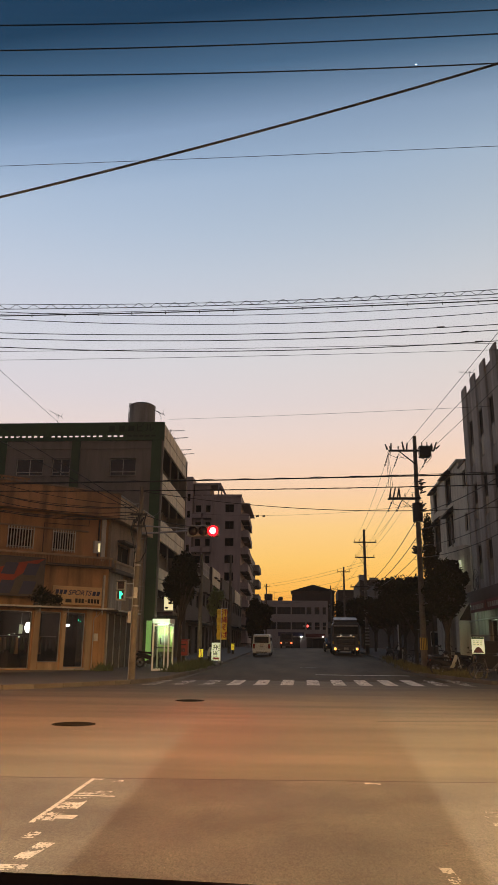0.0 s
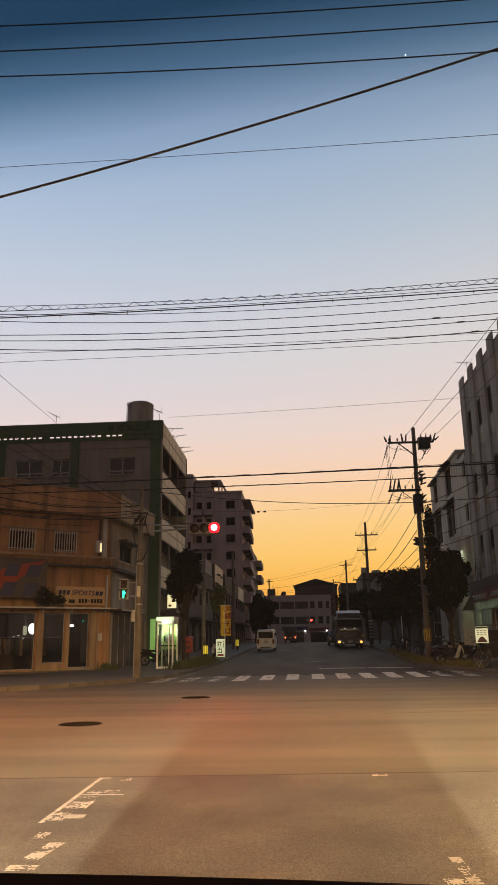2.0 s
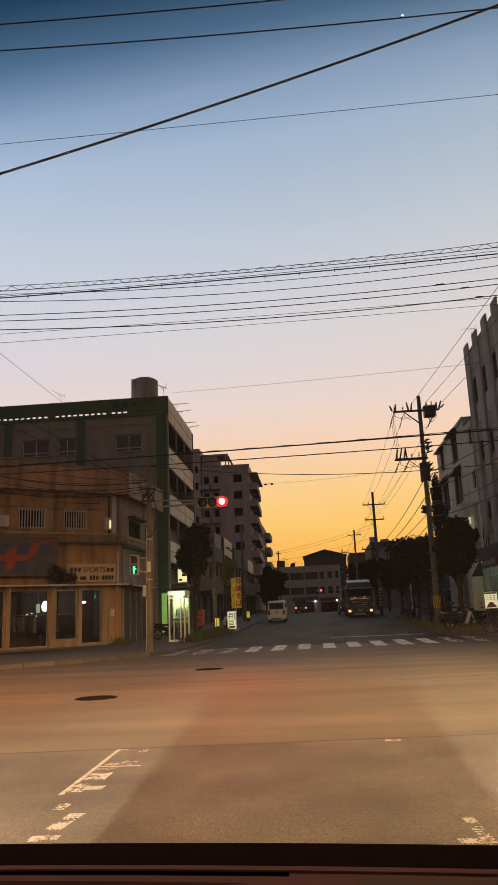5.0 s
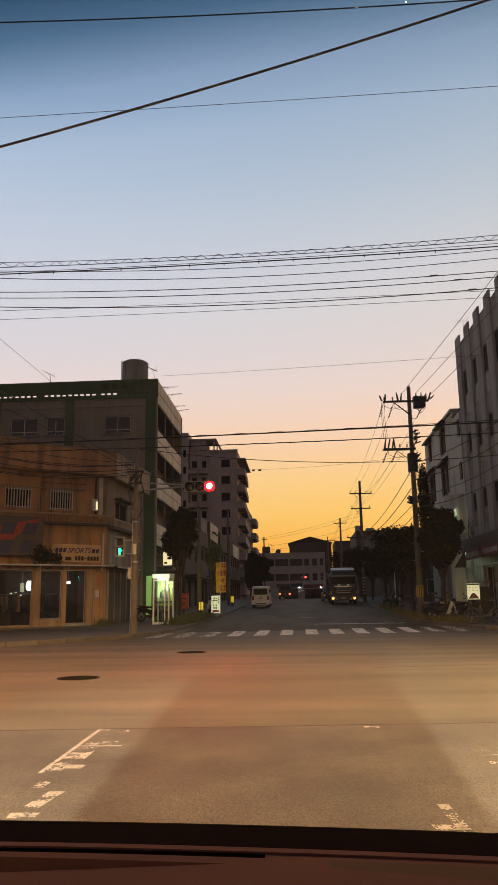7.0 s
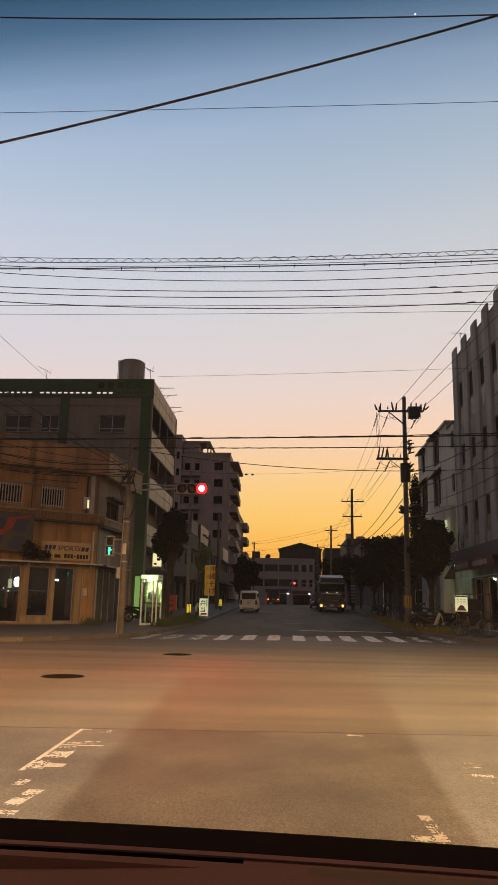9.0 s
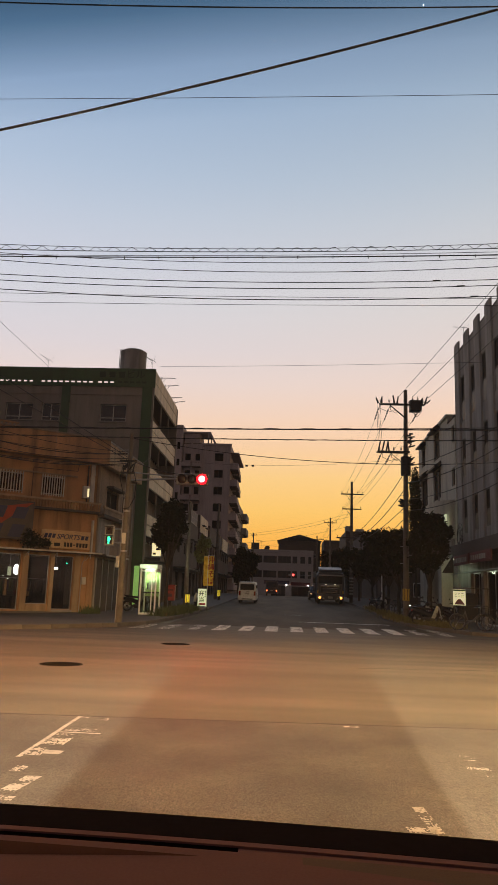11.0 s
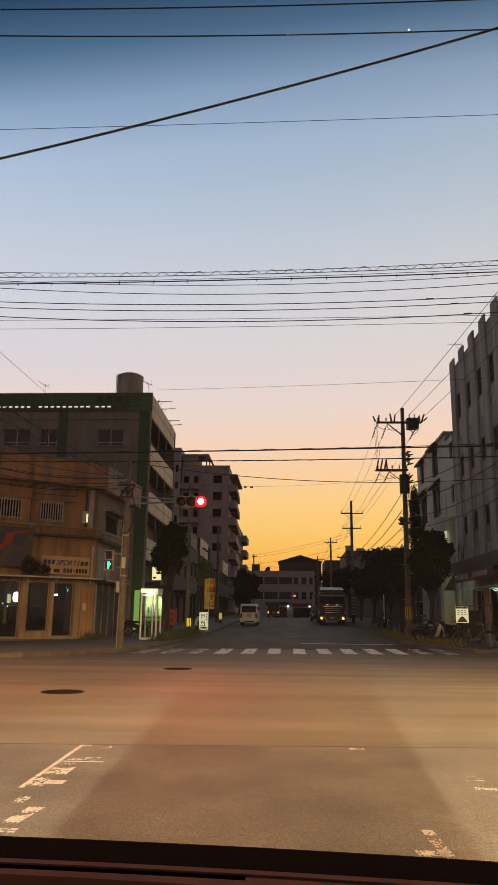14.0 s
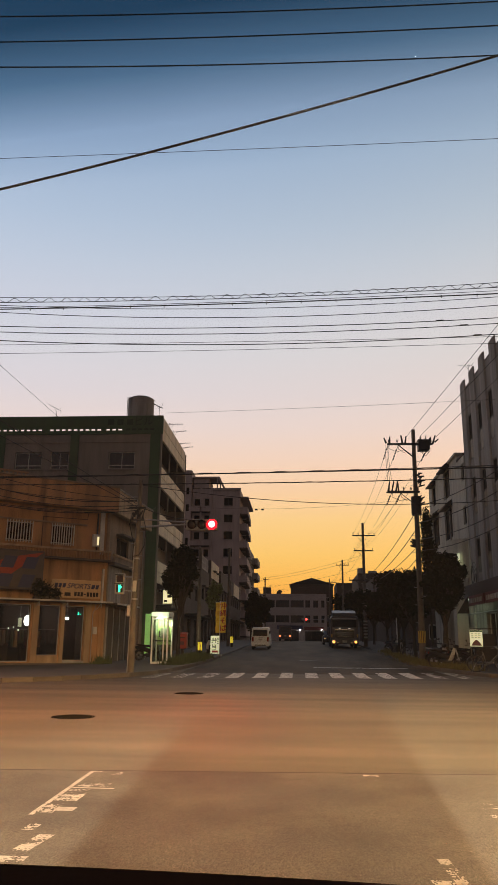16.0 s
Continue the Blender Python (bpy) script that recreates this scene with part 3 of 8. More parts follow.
def worn_paint(name, x0, x1, y0, y1, keep, cell=0.03, skew=0.0, seed=0, label="worn white road paint", mat="paint"):
    """Road paint rubbed off in patches; keep runs from 0 (gone) to 1 (whole)."""
    bm = bmesh.new()
    nx, ny = max(1, round((x1 - x0) / cell)), max(1, round((y1 - y0) / cell))
    for i in range(nx):
        for j in range(ny):
            x, y = x0 + (i + 0.5) * cell, y0 + (j + 0.5) * cell
            v = 0.5 + 0.6 * noise.noise((x * 3, y * 9, seed)) + 0.4 * noise.noise((x * 14, y * 45, seed + 9))
            if cell < 0.02:
                v += 0.5 * noise.noise((x * 75, y * 32, seed + 5))
            if v < keep:
                q = []
                for a, b in ((-1, -1), (1, -1), (1, 1), (-1, 1)):
                    jx, jy = x + a * cell / 2, y + b * cell / 2
                    dx = 0.5 * cell * noise.noise((jx * 40, jy * 40, seed + 3))
                    q.append(bm.verts.new((jx + dx + skew * (jy - y0), jy + dx, rise(jy) + 0.0065)))
                bm.faces.new(q)
    bmesh.ops.remove_doubles(bm, verts=bm.verts, dist=0.001)
    return tagged(part(name, bm, mat), label, "road marking", kind="structure")


def build_markings():
    k0 = -6
    for k in range(k0, 7):
        x = 0.18 + 0.97 * k
        near = 28.55 + (0.24 if x < 0 else 0.16) * x
        worn_paint("crosswalk_stripe", x, x + 0.47, near, near + 3.8, 0.72 if -4 < k < 5 else 0.42, cell=0.08, seed=k, label="worn white crosswalk stripe on asphalt", mat="paint_white")
    worn_paint("stop_line", 0.6, 5.0, 36.6, 37.0, 0.7, cell=0.09, seed=31, label="worn white stop line across the street", mat="paint_white")
    worn_paint("lane_line", -2.015, -1.978, 5.90, 7.84, 0.85, cell=0.01, skew=-0.03, seed=40)
    worn_paint("lane_line", -2.03, -1.94, 7.78, 7.86, 0.8, cell=0.012, seed=55)
    worn_paint("lane_line", -2.0, -1.63, 6.945, 6.985, 0.9, cell=0.012, seed=41)
    worn_paint("lane_line", -1.98, -1.70, 7.0, 7.22, 0.30, cell=0.011, seed=53)
    worn_paint("lane_line", -1.88, -1.73, 6.05, 6.18, 0.8, cell=0.011, seed=42)
    worn_paint("lane_line", -1.98, -1.86, 5.98, 6.30, 0.55, cell=0.011, seed=54)
    worn_paint("lane_line", -1.99, -1.80, 6.4, 6.90, 0.40, cell=0.011, seed=43)
    worn_paint("lane_line", -1.84, -1.73, 7.66, 7.78, 0.62, cell=0.012, seed=44)
    worn_paint("lane_line", -1.78, -1.67, 4.93, 5.34, 0.66, cell=0.010, skew=0.1, seed=45)
    worn_paint("lane_line", -1.80, -1.62, 4.70, 4.82, 0.6, cell=0.012, seed=50)
    worn_paint("lane_line", -1.90, -1.82, 5.45, 5.65, 0.35, cell=0.012, seed=51)
    worn_paint("lane_line", 0.83, 0.90, 4.5, 5.02, 0.36, cell=0.009, skew=-0.05, seed=46)
    worn_paint("lane_line", 0.70, 0.88, 4.2, 4.60, 0.40, cell=0.009, seed=56)
    worn_paint("lane_line", 1.42, 1.60, 5.95, 6.7, 0.22, cell=0.011, seed=47)
    worn_paint("lane_line", 0.60, 0.76, 7.86, 7.95, 0.6, seed=48)
    worn_paint("lane_line", -0.1, 0.9, 43.5, 44.0, 0.5, cell=0.06, seed=49)


def manhole(x, y, r):
    t = thing("manhole_cover", (x, y, 0), "round dark cast iron manhole cover set in the road", "manhole cover", "manhole covers")
    bm = bmesh.new()
    bmesh.ops.create_cone(bm, cap_ends=True, segments=36, radius1=r * 0.86, radius2=r * 0.86, depth=0.02, matrix=Matrix.Translation((0, 0, 0.003)))
    for i in range(-4, 5):
        for j in range(-4, 5):
            if math.hypot(i, j) * 0.085 < r * 0.78:
                box(bm, i * 0.085 - 0.024, i * 0.085 + 0.024, j * 0.085 - 0.024, j * 0.085 + 0.024, 0.012, 0.0155)
    part("lid", bm, "iron", t)
    part("rim", ring(bmesh.new(), (0, 0, 0.002), r * 0.94, r * 0.05, "z", 36, 6, squash=0.3), "iron", t)


build_ground()
build_markings()
manhole(-3.84, 13.13, 0.37)
manhole(-2.78, 19.4, 0.37)


# ---------------------------------------------------------------- buildings
def hull(parent, W, D, z0, z1, mat, T=0.2, roof="concrete_dark"):
    """Back wall, end walls and roof slab behind a facade of width W along local x (depth along y)."""
    part("rear_wall", B(0, W, D - T, D, z0, z1), mat, parent)
    part("end_wall", B(0, T, T, D - T, z0, z1), mat, parent)
    part("roof", B(0.0, W, 0.0, D, z1, z1 + 0.12), roof, parent)


def corner_shop():
    """Two storeys on the corner, shopfront below, barred windows above, a deep parapet band on the roof."""
    L, ang = 15.0, 37.0
    c, s = math.cos(radians(ang)), math.sin(radians(ang))
    t = thing("corner_shop", (-9.45 - L * c, 36.5 - L * s, 0.24, 0, 0, ang), "two-storey ochre stucco corner shop with barred upper windows, lit orange", "shop building")
    side = pose(L, 0, 0, 0, 0, 86 - ang)  # the return along the side street
    X = lambda u: L - u  # u: metres from the corner

    def ret(name, bm, mat, label=""):
        o = part(name, bm, mat, t, label)
        o.matrix_basis = side
        return o
    # ground floor: piers, glass bays, a low sill
    bays = [(1.03, 1.98, "door"), (2.22, 3.22, "glass"), (3.60, 5.33, "glass"), (5.6, 7.4, "glass"), (7.7, 9.6, "glass"), (9.9, 11.9, "glass"), (12.2, 14.4, "glass")]
    holes = [(X(b1), X(b0), 0.1 if k == "door" else (0.33 if i == 1 else 0.06), 2.6) for i, (b0, b1, k) in enumerate(bays)]
    part("ground_floor_wall", wall(L, -0.3, 2.72, 0.22, holes), "stucco", t)
    for h in holes:
        window(t, *h, 0.09, 1 if h[1] - h[0] < 1.8 else 2, "steel", "shop_glass", 0.035)
    for i, (b0, b1, k) in enumerate(bays):
        w = 0.30 if i == 1 else 0.2
        part("pier", B(X(b1) - w, X(b1) - 0.02, -0.07, 0.0, -0.3, 2.72, bevel=0.015), "stucco_pale", t)
    part("pier", B(X(1.0), X(0.72), -0.07, 0.0, -0.3, 2.72, bevel=0.015), "stucco_pale", t)
    part("pier", B(X(0.32), X(0.02), -0.05, 0.0, -0.3, 2.72, bevel=0.015), "stucco", t)
    part("window_apron", B(X(3.2), X(2.24), -0.03, 0.0, -0.25, 0.32, bevel=0.01), "stucco_pale", t)
    part("door_threshold", B(X(2.0), X(1.0), -0.12, 0.0, -0.1, 0.09, bevel=0.01), "concrete", t)
    part("step", B(0, L - 0.25, -0.5, -0.005, -0.3, 0.0, bevel=0.02), "kerb", t)
    # awning slab with its pale edge strip, turning the corner
    part("awning", B(-0.1, L + 0.1, -0.62, 0.0, 2.72, 2.80, bevel=0.015), "concrete_dark", t)
    part("awning_edge", B(-0.1, L + 0.12, -0.66, -0.623, 2.75, 2.82), "white_soiled", t)
    ret("awning", B(-0.05, 4.2, -0.5, 0.0, 2.70, 2.79, bevel=0.015), "concrete_dark")
    ret("awning_edge", B(0.3, 4.2, -0.54, -0.503, 2.72, 2.80), "white_soiled")
    # upper storey
    wins = [(1.88, 2.92), (3.90, 5.05), (6.6, 7.8), (9.0, 10.2), (11.5, 12.7)]
    up = [(X(b), X(a), 5.46, 6.36) for a, b in wins]
    part("upper_wall", wall(L, 2.80, 7.2, 0.2, up), "stucco", t)
    for i, h in enumerate(up):
        window(t, *h, 0.1, 2, "dark_metal", "dull_glass", 0.04)
        n = 9
        for j in range(n + 1):
            x = h[0] - 0.02 + (h[1] - h[0] + 0.04) * j / n
            if "bar" not in BALUSTER:
                me = bpy.data.meshes.new("window_bar")
                b = B(-0.022, 0.022, -0.012, 0.012, -0.06, 0.96)
                b.to_mesh(me)
                b.free()
                me.materials.append(M["white_soiled"])
                BALUSTER["bar"] = me
            ob = new("window_bar", BALUSTER["bar"])
            ob.parent = t
            ob.location = (x, -0.07, h[2])
        for z in (h[2] + 0.04, h[3] - 0.04):
            part("bar_rail", B(h[0] - 0.05, h[1] + 0.05, -0.056, 0.0, z - 0.015, z + 0.015), "white_soiled", t, "pale painted iron rail")
    part("lintel", B(X(5.95), X(1.2), -0.09, 0.0, 6.42, 6.50, bevel=0.01), "stucco_dark", t)
    part("pilaster", B(X(0.52), X(0.3), -0.10, 0.0, 5.1, 7.15, bevel=0.01), "white_soiled", t)
    part("pilaster", B(X(0.14), X(0.0), -0.06, 0.0, 5.1, 7.15, bevel=0.01), "stucco_dark", t)
    part("downpipe", rod(bmesh.new(), (X(0.66), -0.06, 4.9), (X(0.66), -0.06, 7.1), 0.045), "dark_metal", t)
    lampbox = part("wall_lamp", B(X(0.90), X(0.58), -0.2, 0.0, 5.45, 6.05, bevel=0.02), "white_soiled", t, "small square wall lamp, lit")
    part("diffuser", B(X(0.70), X(0.61), -0.215, -0.202, 5.52, 5.92), "lit_yellow", lampbox)
    part("air_conditioner", B(X(6.3), X(5.6), -0.35, -0.02, 5.45, 5.98, bevel=0.03), "white_soiled", t, "boxed air conditioner on the wall")
    # balustrade band round the corner
    part("ledge", B(-0.05, L + 0.02, -0.32, 0.0, 4.72, 4.83, bevel=0.02), "concrete_dark", t)
    part("hand_rail", B(-0.05, L + 0.04, -0.34, -0.22, 5.16, 5.26, bevel=0.015), "stucco_pale", t)
    for i in range(104):
        if "me" not in BALUSTER:
            me = bpy.data.meshes.new("baluster")
            b = B(-0.035, 0.035, -0.03, 0.03, 0, 0.34)
            b.to_mesh(me)
            b.free()
            me.materials.append(M["stucco"])
            BALUSTER["me"] = me
        ob = new("baluster", BALUSTER["me"])
        ob.parent = t
        ob.location = (L - 0.04 - i * 0.142, -0.28, 4.83)
    ret("ledge", B(0.02, 4.4, -0.34, 0.0, 4.62, 4.78, bevel=0.02), "concrete_dark")
    ret("hand_rail", B(0.0, 4.4, -0.36, -0.24, 5.04, 5.16, bevel=0.015), "stucco_pale")
    ret("balcony_front", B(0.1, 4.3, -0.32, -0.26, 4.78, 5.04), "stucco_dark")
    # signboard over the door
    part("fascia", B(0, L - 0.02, -0.04, 0.0, 2.82, 4.72), "stucco", t)
    sb = part("signboard", B(X(2.78), X(0.34), -0.14, -0.04, 2.94, 3.80, bevel=0.02), "sign_face", t, "ochre signboard with slanted dark lettering")
    lettering("SPORTS", 0.33, "letter_blue", sb, pose(X(1.47), -0.146, 3.50, 90, 0, 0), bold=0.004, slant=0.3)
    rng = random.Random(77)
    for x0, x1, zz, hh, n, mat in ((X(2.66), X(2.08), 3.52, 0.2, 3, "letter_blue"), (X(0.84), X(0.42), 3.50, 0.2, 2, "letter_blue"), (X(1.66), X(0.42), 3.14, 0.2, 8, "letter_black"), (X(2.14), X(1.76), 3.12, 0.16, 1, "letter_black")):
        step = (x1 - x0) / n
        for i in range(n):
            x = x0 + i * step
            bm = bmesh.new()
            slant = 0.04 if mat == "letter_blue" else 0.0
            tall = 0.05 if mat == "letter_black" and n == 8 and i == 3 else hh
            prism(bm, [(x, zz - tall / 2), (x + step * rng.uniform(0.68, 0.8), zz - tall / 2), (x + step * 0.76 + slant, zz + tall / 2), (x + slant, zz + tall / 2)], -0.149, -0.142, "y")
            part("letter_bar", bm, mat, sb)
    lettering("店", 0.3, "letter_black", sb, pose(X(2.42), -0.146, 3.13, 90, 0, 0), bold=0.003)
    part("sign_post", B(X(0.30), X(0.22), -0.2, -0.04, 2.83, 4.4, bevel=0.01), "white_soiled", t)
    bb = part("billboard", B(X(8.6), X(3.38), -0.62, -0.48, 3.2, 4.98, bevel=0.02), "sign_dark", t, "dark billboard with a red slash and pale blocks")
    bm = bmesh.new()
    prism(bm, [(X(6.6), 3.3), (X(5.2), 3.6), (X(4.5), 4.15), (X(3.42), 4.93), (X(5.0), 4.62), (X(6.0), 4.2), (X(7.4), 3.7)], -0.632, -0.622, "y")
    part("slash", bm, "sign_red", bb)
    for r in range(2):
        for i in range(5):
            x = X(8.45) + i * 0.98 + r * 0.12
            bm = bmesh.new()
            prism(bm, [(x, 3.3 + r * 0.85), (x + 0.6, 3.3 + r * 0.85), (x + 0.78, 3.88 + r * 0.8), (x + 0.2, 3.88 + r * 0.8)], -0.640, -0.634, "y")
            part("letter_bar", bm, "letter_blue", bb)
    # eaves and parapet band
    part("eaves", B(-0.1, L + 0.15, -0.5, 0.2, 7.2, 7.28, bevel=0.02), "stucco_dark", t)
    part("parapet", B(-0.1, L + 0.2, -0.56, -0.38, 7.20, 8.40, bevel=0.02), "stucco", t)
    part("coping", B(-0.12, L + 0.2, -0.6, -0.34, 8.40, 8.47, bevel=0.015), "stucco_dark", t)
    part("roof", B(0, L, 0.0, 8.0, 7.28, 7.4), "concrete_dark", t)
    part("parapet_joint", B(X(2.62), X(2.59), -0.566, -0.562, 7.25, 8.38), "stucco_dark", t)
    # the return: dark windows, closed shutters, parapet coloured paler for the sky light on it
    sw = [(1.25, 3.3, 5.15, 6.15), (4.1, 5.2, 5.2, 6.2)]
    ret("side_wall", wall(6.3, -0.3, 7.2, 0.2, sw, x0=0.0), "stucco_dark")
    for h in sw:
        window(t, *h, 0.1, 2, "dark_metal", "dull_glass", 0.045).matrix_basis = side
    ret("window_hood", B(1.1, 3.5, -0.4, 0.0, 6.22, 6.32, bevel=0.01), "concrete_dark")
    ret("parapet", B(-0.1, 6.35, -0.42, -0.26, 7.18, 8.36, bevel=0.02), "stucco_pale")
    ret("coping", B(-0.1, 6.38, -0.46, -0.22, 8.36, 8.43, bevel=0.015), "concrete")
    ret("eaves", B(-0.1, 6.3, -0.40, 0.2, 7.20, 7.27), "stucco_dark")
    ret("upper_panel", B(0.15, 2.2, -0.05, -0.003, 2.82, 4.6, bevel=0.01), "concrete", "pale panel over the shutters")
    for k in range(4):
        bm = B(0.22 + k * 1.0, 0.22 + k * 1.0 + 0.96, -0.035, -0.003, -0.1, 2.6)
        for i in range(8):
            box(bm, 0.26 + k * 1.0 + i * 0.115, 0.26 + k * 1.0 + i * 0.115 + 0.09, -0.05, -0.035, -0.05, 2.55)
        ret("shutter", bm, "concrete_dark", "grey corrugated steel shutter, closed")
    for k in range(5):
        ret("shutter_post", B(0.19 + k * 1.0, 0.215 + k * 1.0, -0.075, -0.004, -0.1, 2.62), "steel")
    ret("downpipe", rod(bmesh.new(), (5.95, -0.06, -0.1), (5.95, -0.06, 7.1), 0.045), "concrete")
    # a dim shop room
    bm = bmesh.new()
    bmesh.ops.create_uvsphere(bm, u_segments=20, v_segments=12, radius=0.17, matrix=Matrix.Translation((X(2.98), 2.54, 1.92)) @ Matrix.Diagonal((1, 0.6, 1.5, 1)))
    lp = part("room_lamp", bm, "white_light", t, "bright white shade lamp in the shop", smooth=True)
    part("stem", rod(bmesh.new(), (X(2.95), 2.54, 2.18), (X(2.95), 2.54, 2.62), 0.012, n=6), "steel", lp)
    lp = part("room_lamp", B(X(3.41), X(3.24), 2.5, 2.6, 1.62, 2.05, bevel=0.02), "lit_panel", t, "pale lit panel lamp in the shop")
    part("stem", rod(bmesh.new(), (X(3.32), 2.55, 2.05), (X(3.32), 2.55, 2.62), 0.012, n=6), "steel", lp)
    lp = part("room_lamp", B(X(1.08), X(0.88), 2.5, 2.6, 2.02, 2.13, bevel=0.03), "white_light", t, "small white lamp behind the shop door")
    part("stem", rod(bmesh.new(), (X(0.98), 2.55, 2.13), (X(0.98), 2.55, 2.62), 0.012, n=6), "steel", lp)
    for u, zz, r in ((3.36, 1.47, 0.035), (3.84, 1.56, 0.03), (3.60, 1.61, 0.025)):
        bm = bmesh.new()
        bmesh.ops.create_uvsphere(bm, u_segments=12, v_segments=8, radius=r, matrix=Matrix.Translation((X(u), 2.6, zz)))
        lp = part("small_bulb", bm, "tube", t, "small lit bulb in the shop", smooth=True)
        part("stem", rod(bmesh.new(), (X(u), 2.62, zz), (X(u), 2.98, zz), 0.01, n=6), "steel", lp)
    for u, zz, w, d in ((4.6, 0.8, 0.5, 1.5), (3.1, 0.6, 0.4, 1.2), (6.5, 0.9, 0.8, 1.8), (2.0, 0.5, 0.25, 1.6)):
        part("display_rack", B(X(u) - w, X(u) + w, d, d + 0.5, 0.055, zz, bevel=0.03), "concrete_dark", t)
    rng = random.Random(91)
    for u in (2.3, 2.9, 3.3, 4.0, 4.4, 4.9, 5.3, 6.2, 6.8, 7.4, 8.6, 9.4):
        rk = part("clothes_rail", rod(bmesh.new(), (X(u) - 0.45, 1.6 + 0.2 * rng.random(), 1.5), (X(u) + 0.45, 1.6, 1.5), 0.015, n=6), "steel", t)
        for k in range(5):
            x, w, h = X(u) - 0.4 + k * 0.19, rng.uniform(0.09, 0.16), rng.uniform(0.45, 0.85)
            part("garment", loft([(1.5, [(x, 1.46 - h), (x + w, 1.46 - h), (x + w * 0.8, 1.44), (x + w * 0.2, 1.44)]), (1.78, [(x + 0.01, 1.48 - h), (x + w - 0.01, 1.48 - h), (x + w * 0.7, 1.42), (x + w * 0.3, 1.42)])]),
                 rng.choice(("maroon", "letter_blue", "concrete_dark", "sign_face", "green_paint", "concrete", "seat")), rk)
    for u in (0.45, 2.1, 3.45, 5.5, 8.05):
        part("awning_bracket", rod(bmesh.new(), (X(u), 0.0, 2.45), (X(u), -0.58, 2.71), 0.014, n=6), "white_soiled", t)
        part("awning_hook", B(X(u) - 0.015, X(u) + 0.015, -0.6, -0.57, 2.52, 2.71), "white_soiled", t)
    part("wall_conduit", tube(bmesh.new(), [(X(0.62), -0.03, 0.0), (X(0.62), -0.03, 2.3), (X(0.5), -0.03, 2.5), (X(0.5), -0.03, 2.7)], 0.018, 6), "steel", t)
    part("wall_conduit", tube(bmesh.new(), [(X(3.4), -0.03, 5.0), (X(3.4), -0.03, 6.7), (X(1.2), -0.03, 6.75), (X(1.15), -0.03, 7.1)], 0.014, 6), "dark_metal", t)
    part("meter_box", B(X(0.60), X(0.40), -0.12, -0.005, 1.3, 1.65, bevel=0.015), "white_soiled", t)
    part("door_handle", rod(bmesh.new(), (X(1.15), -0.02, 0.95), (X(1.15), -0.02, 1.25), 0.015, n=6), "chrome", t)
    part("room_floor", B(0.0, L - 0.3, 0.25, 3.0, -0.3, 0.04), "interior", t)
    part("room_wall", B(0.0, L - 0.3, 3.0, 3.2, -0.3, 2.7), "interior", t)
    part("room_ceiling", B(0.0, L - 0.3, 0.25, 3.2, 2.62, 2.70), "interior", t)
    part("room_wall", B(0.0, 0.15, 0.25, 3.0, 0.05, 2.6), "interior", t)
    # railing on the roof terrace
    bm = bmesh.new()
    for i in range(52):
        box(bm, 0.5 + i * 0.2, 0.56 + i * 0.2, 0.48, 0.52, 7.4, 8.78)
    box(bm, 0.4, 10.85, 0.46, 0.54, 8.78, 8.86)
    part("terrace_rail", bm, "stucco", t)
    return t


BALUSTER = {}


corner_shop()


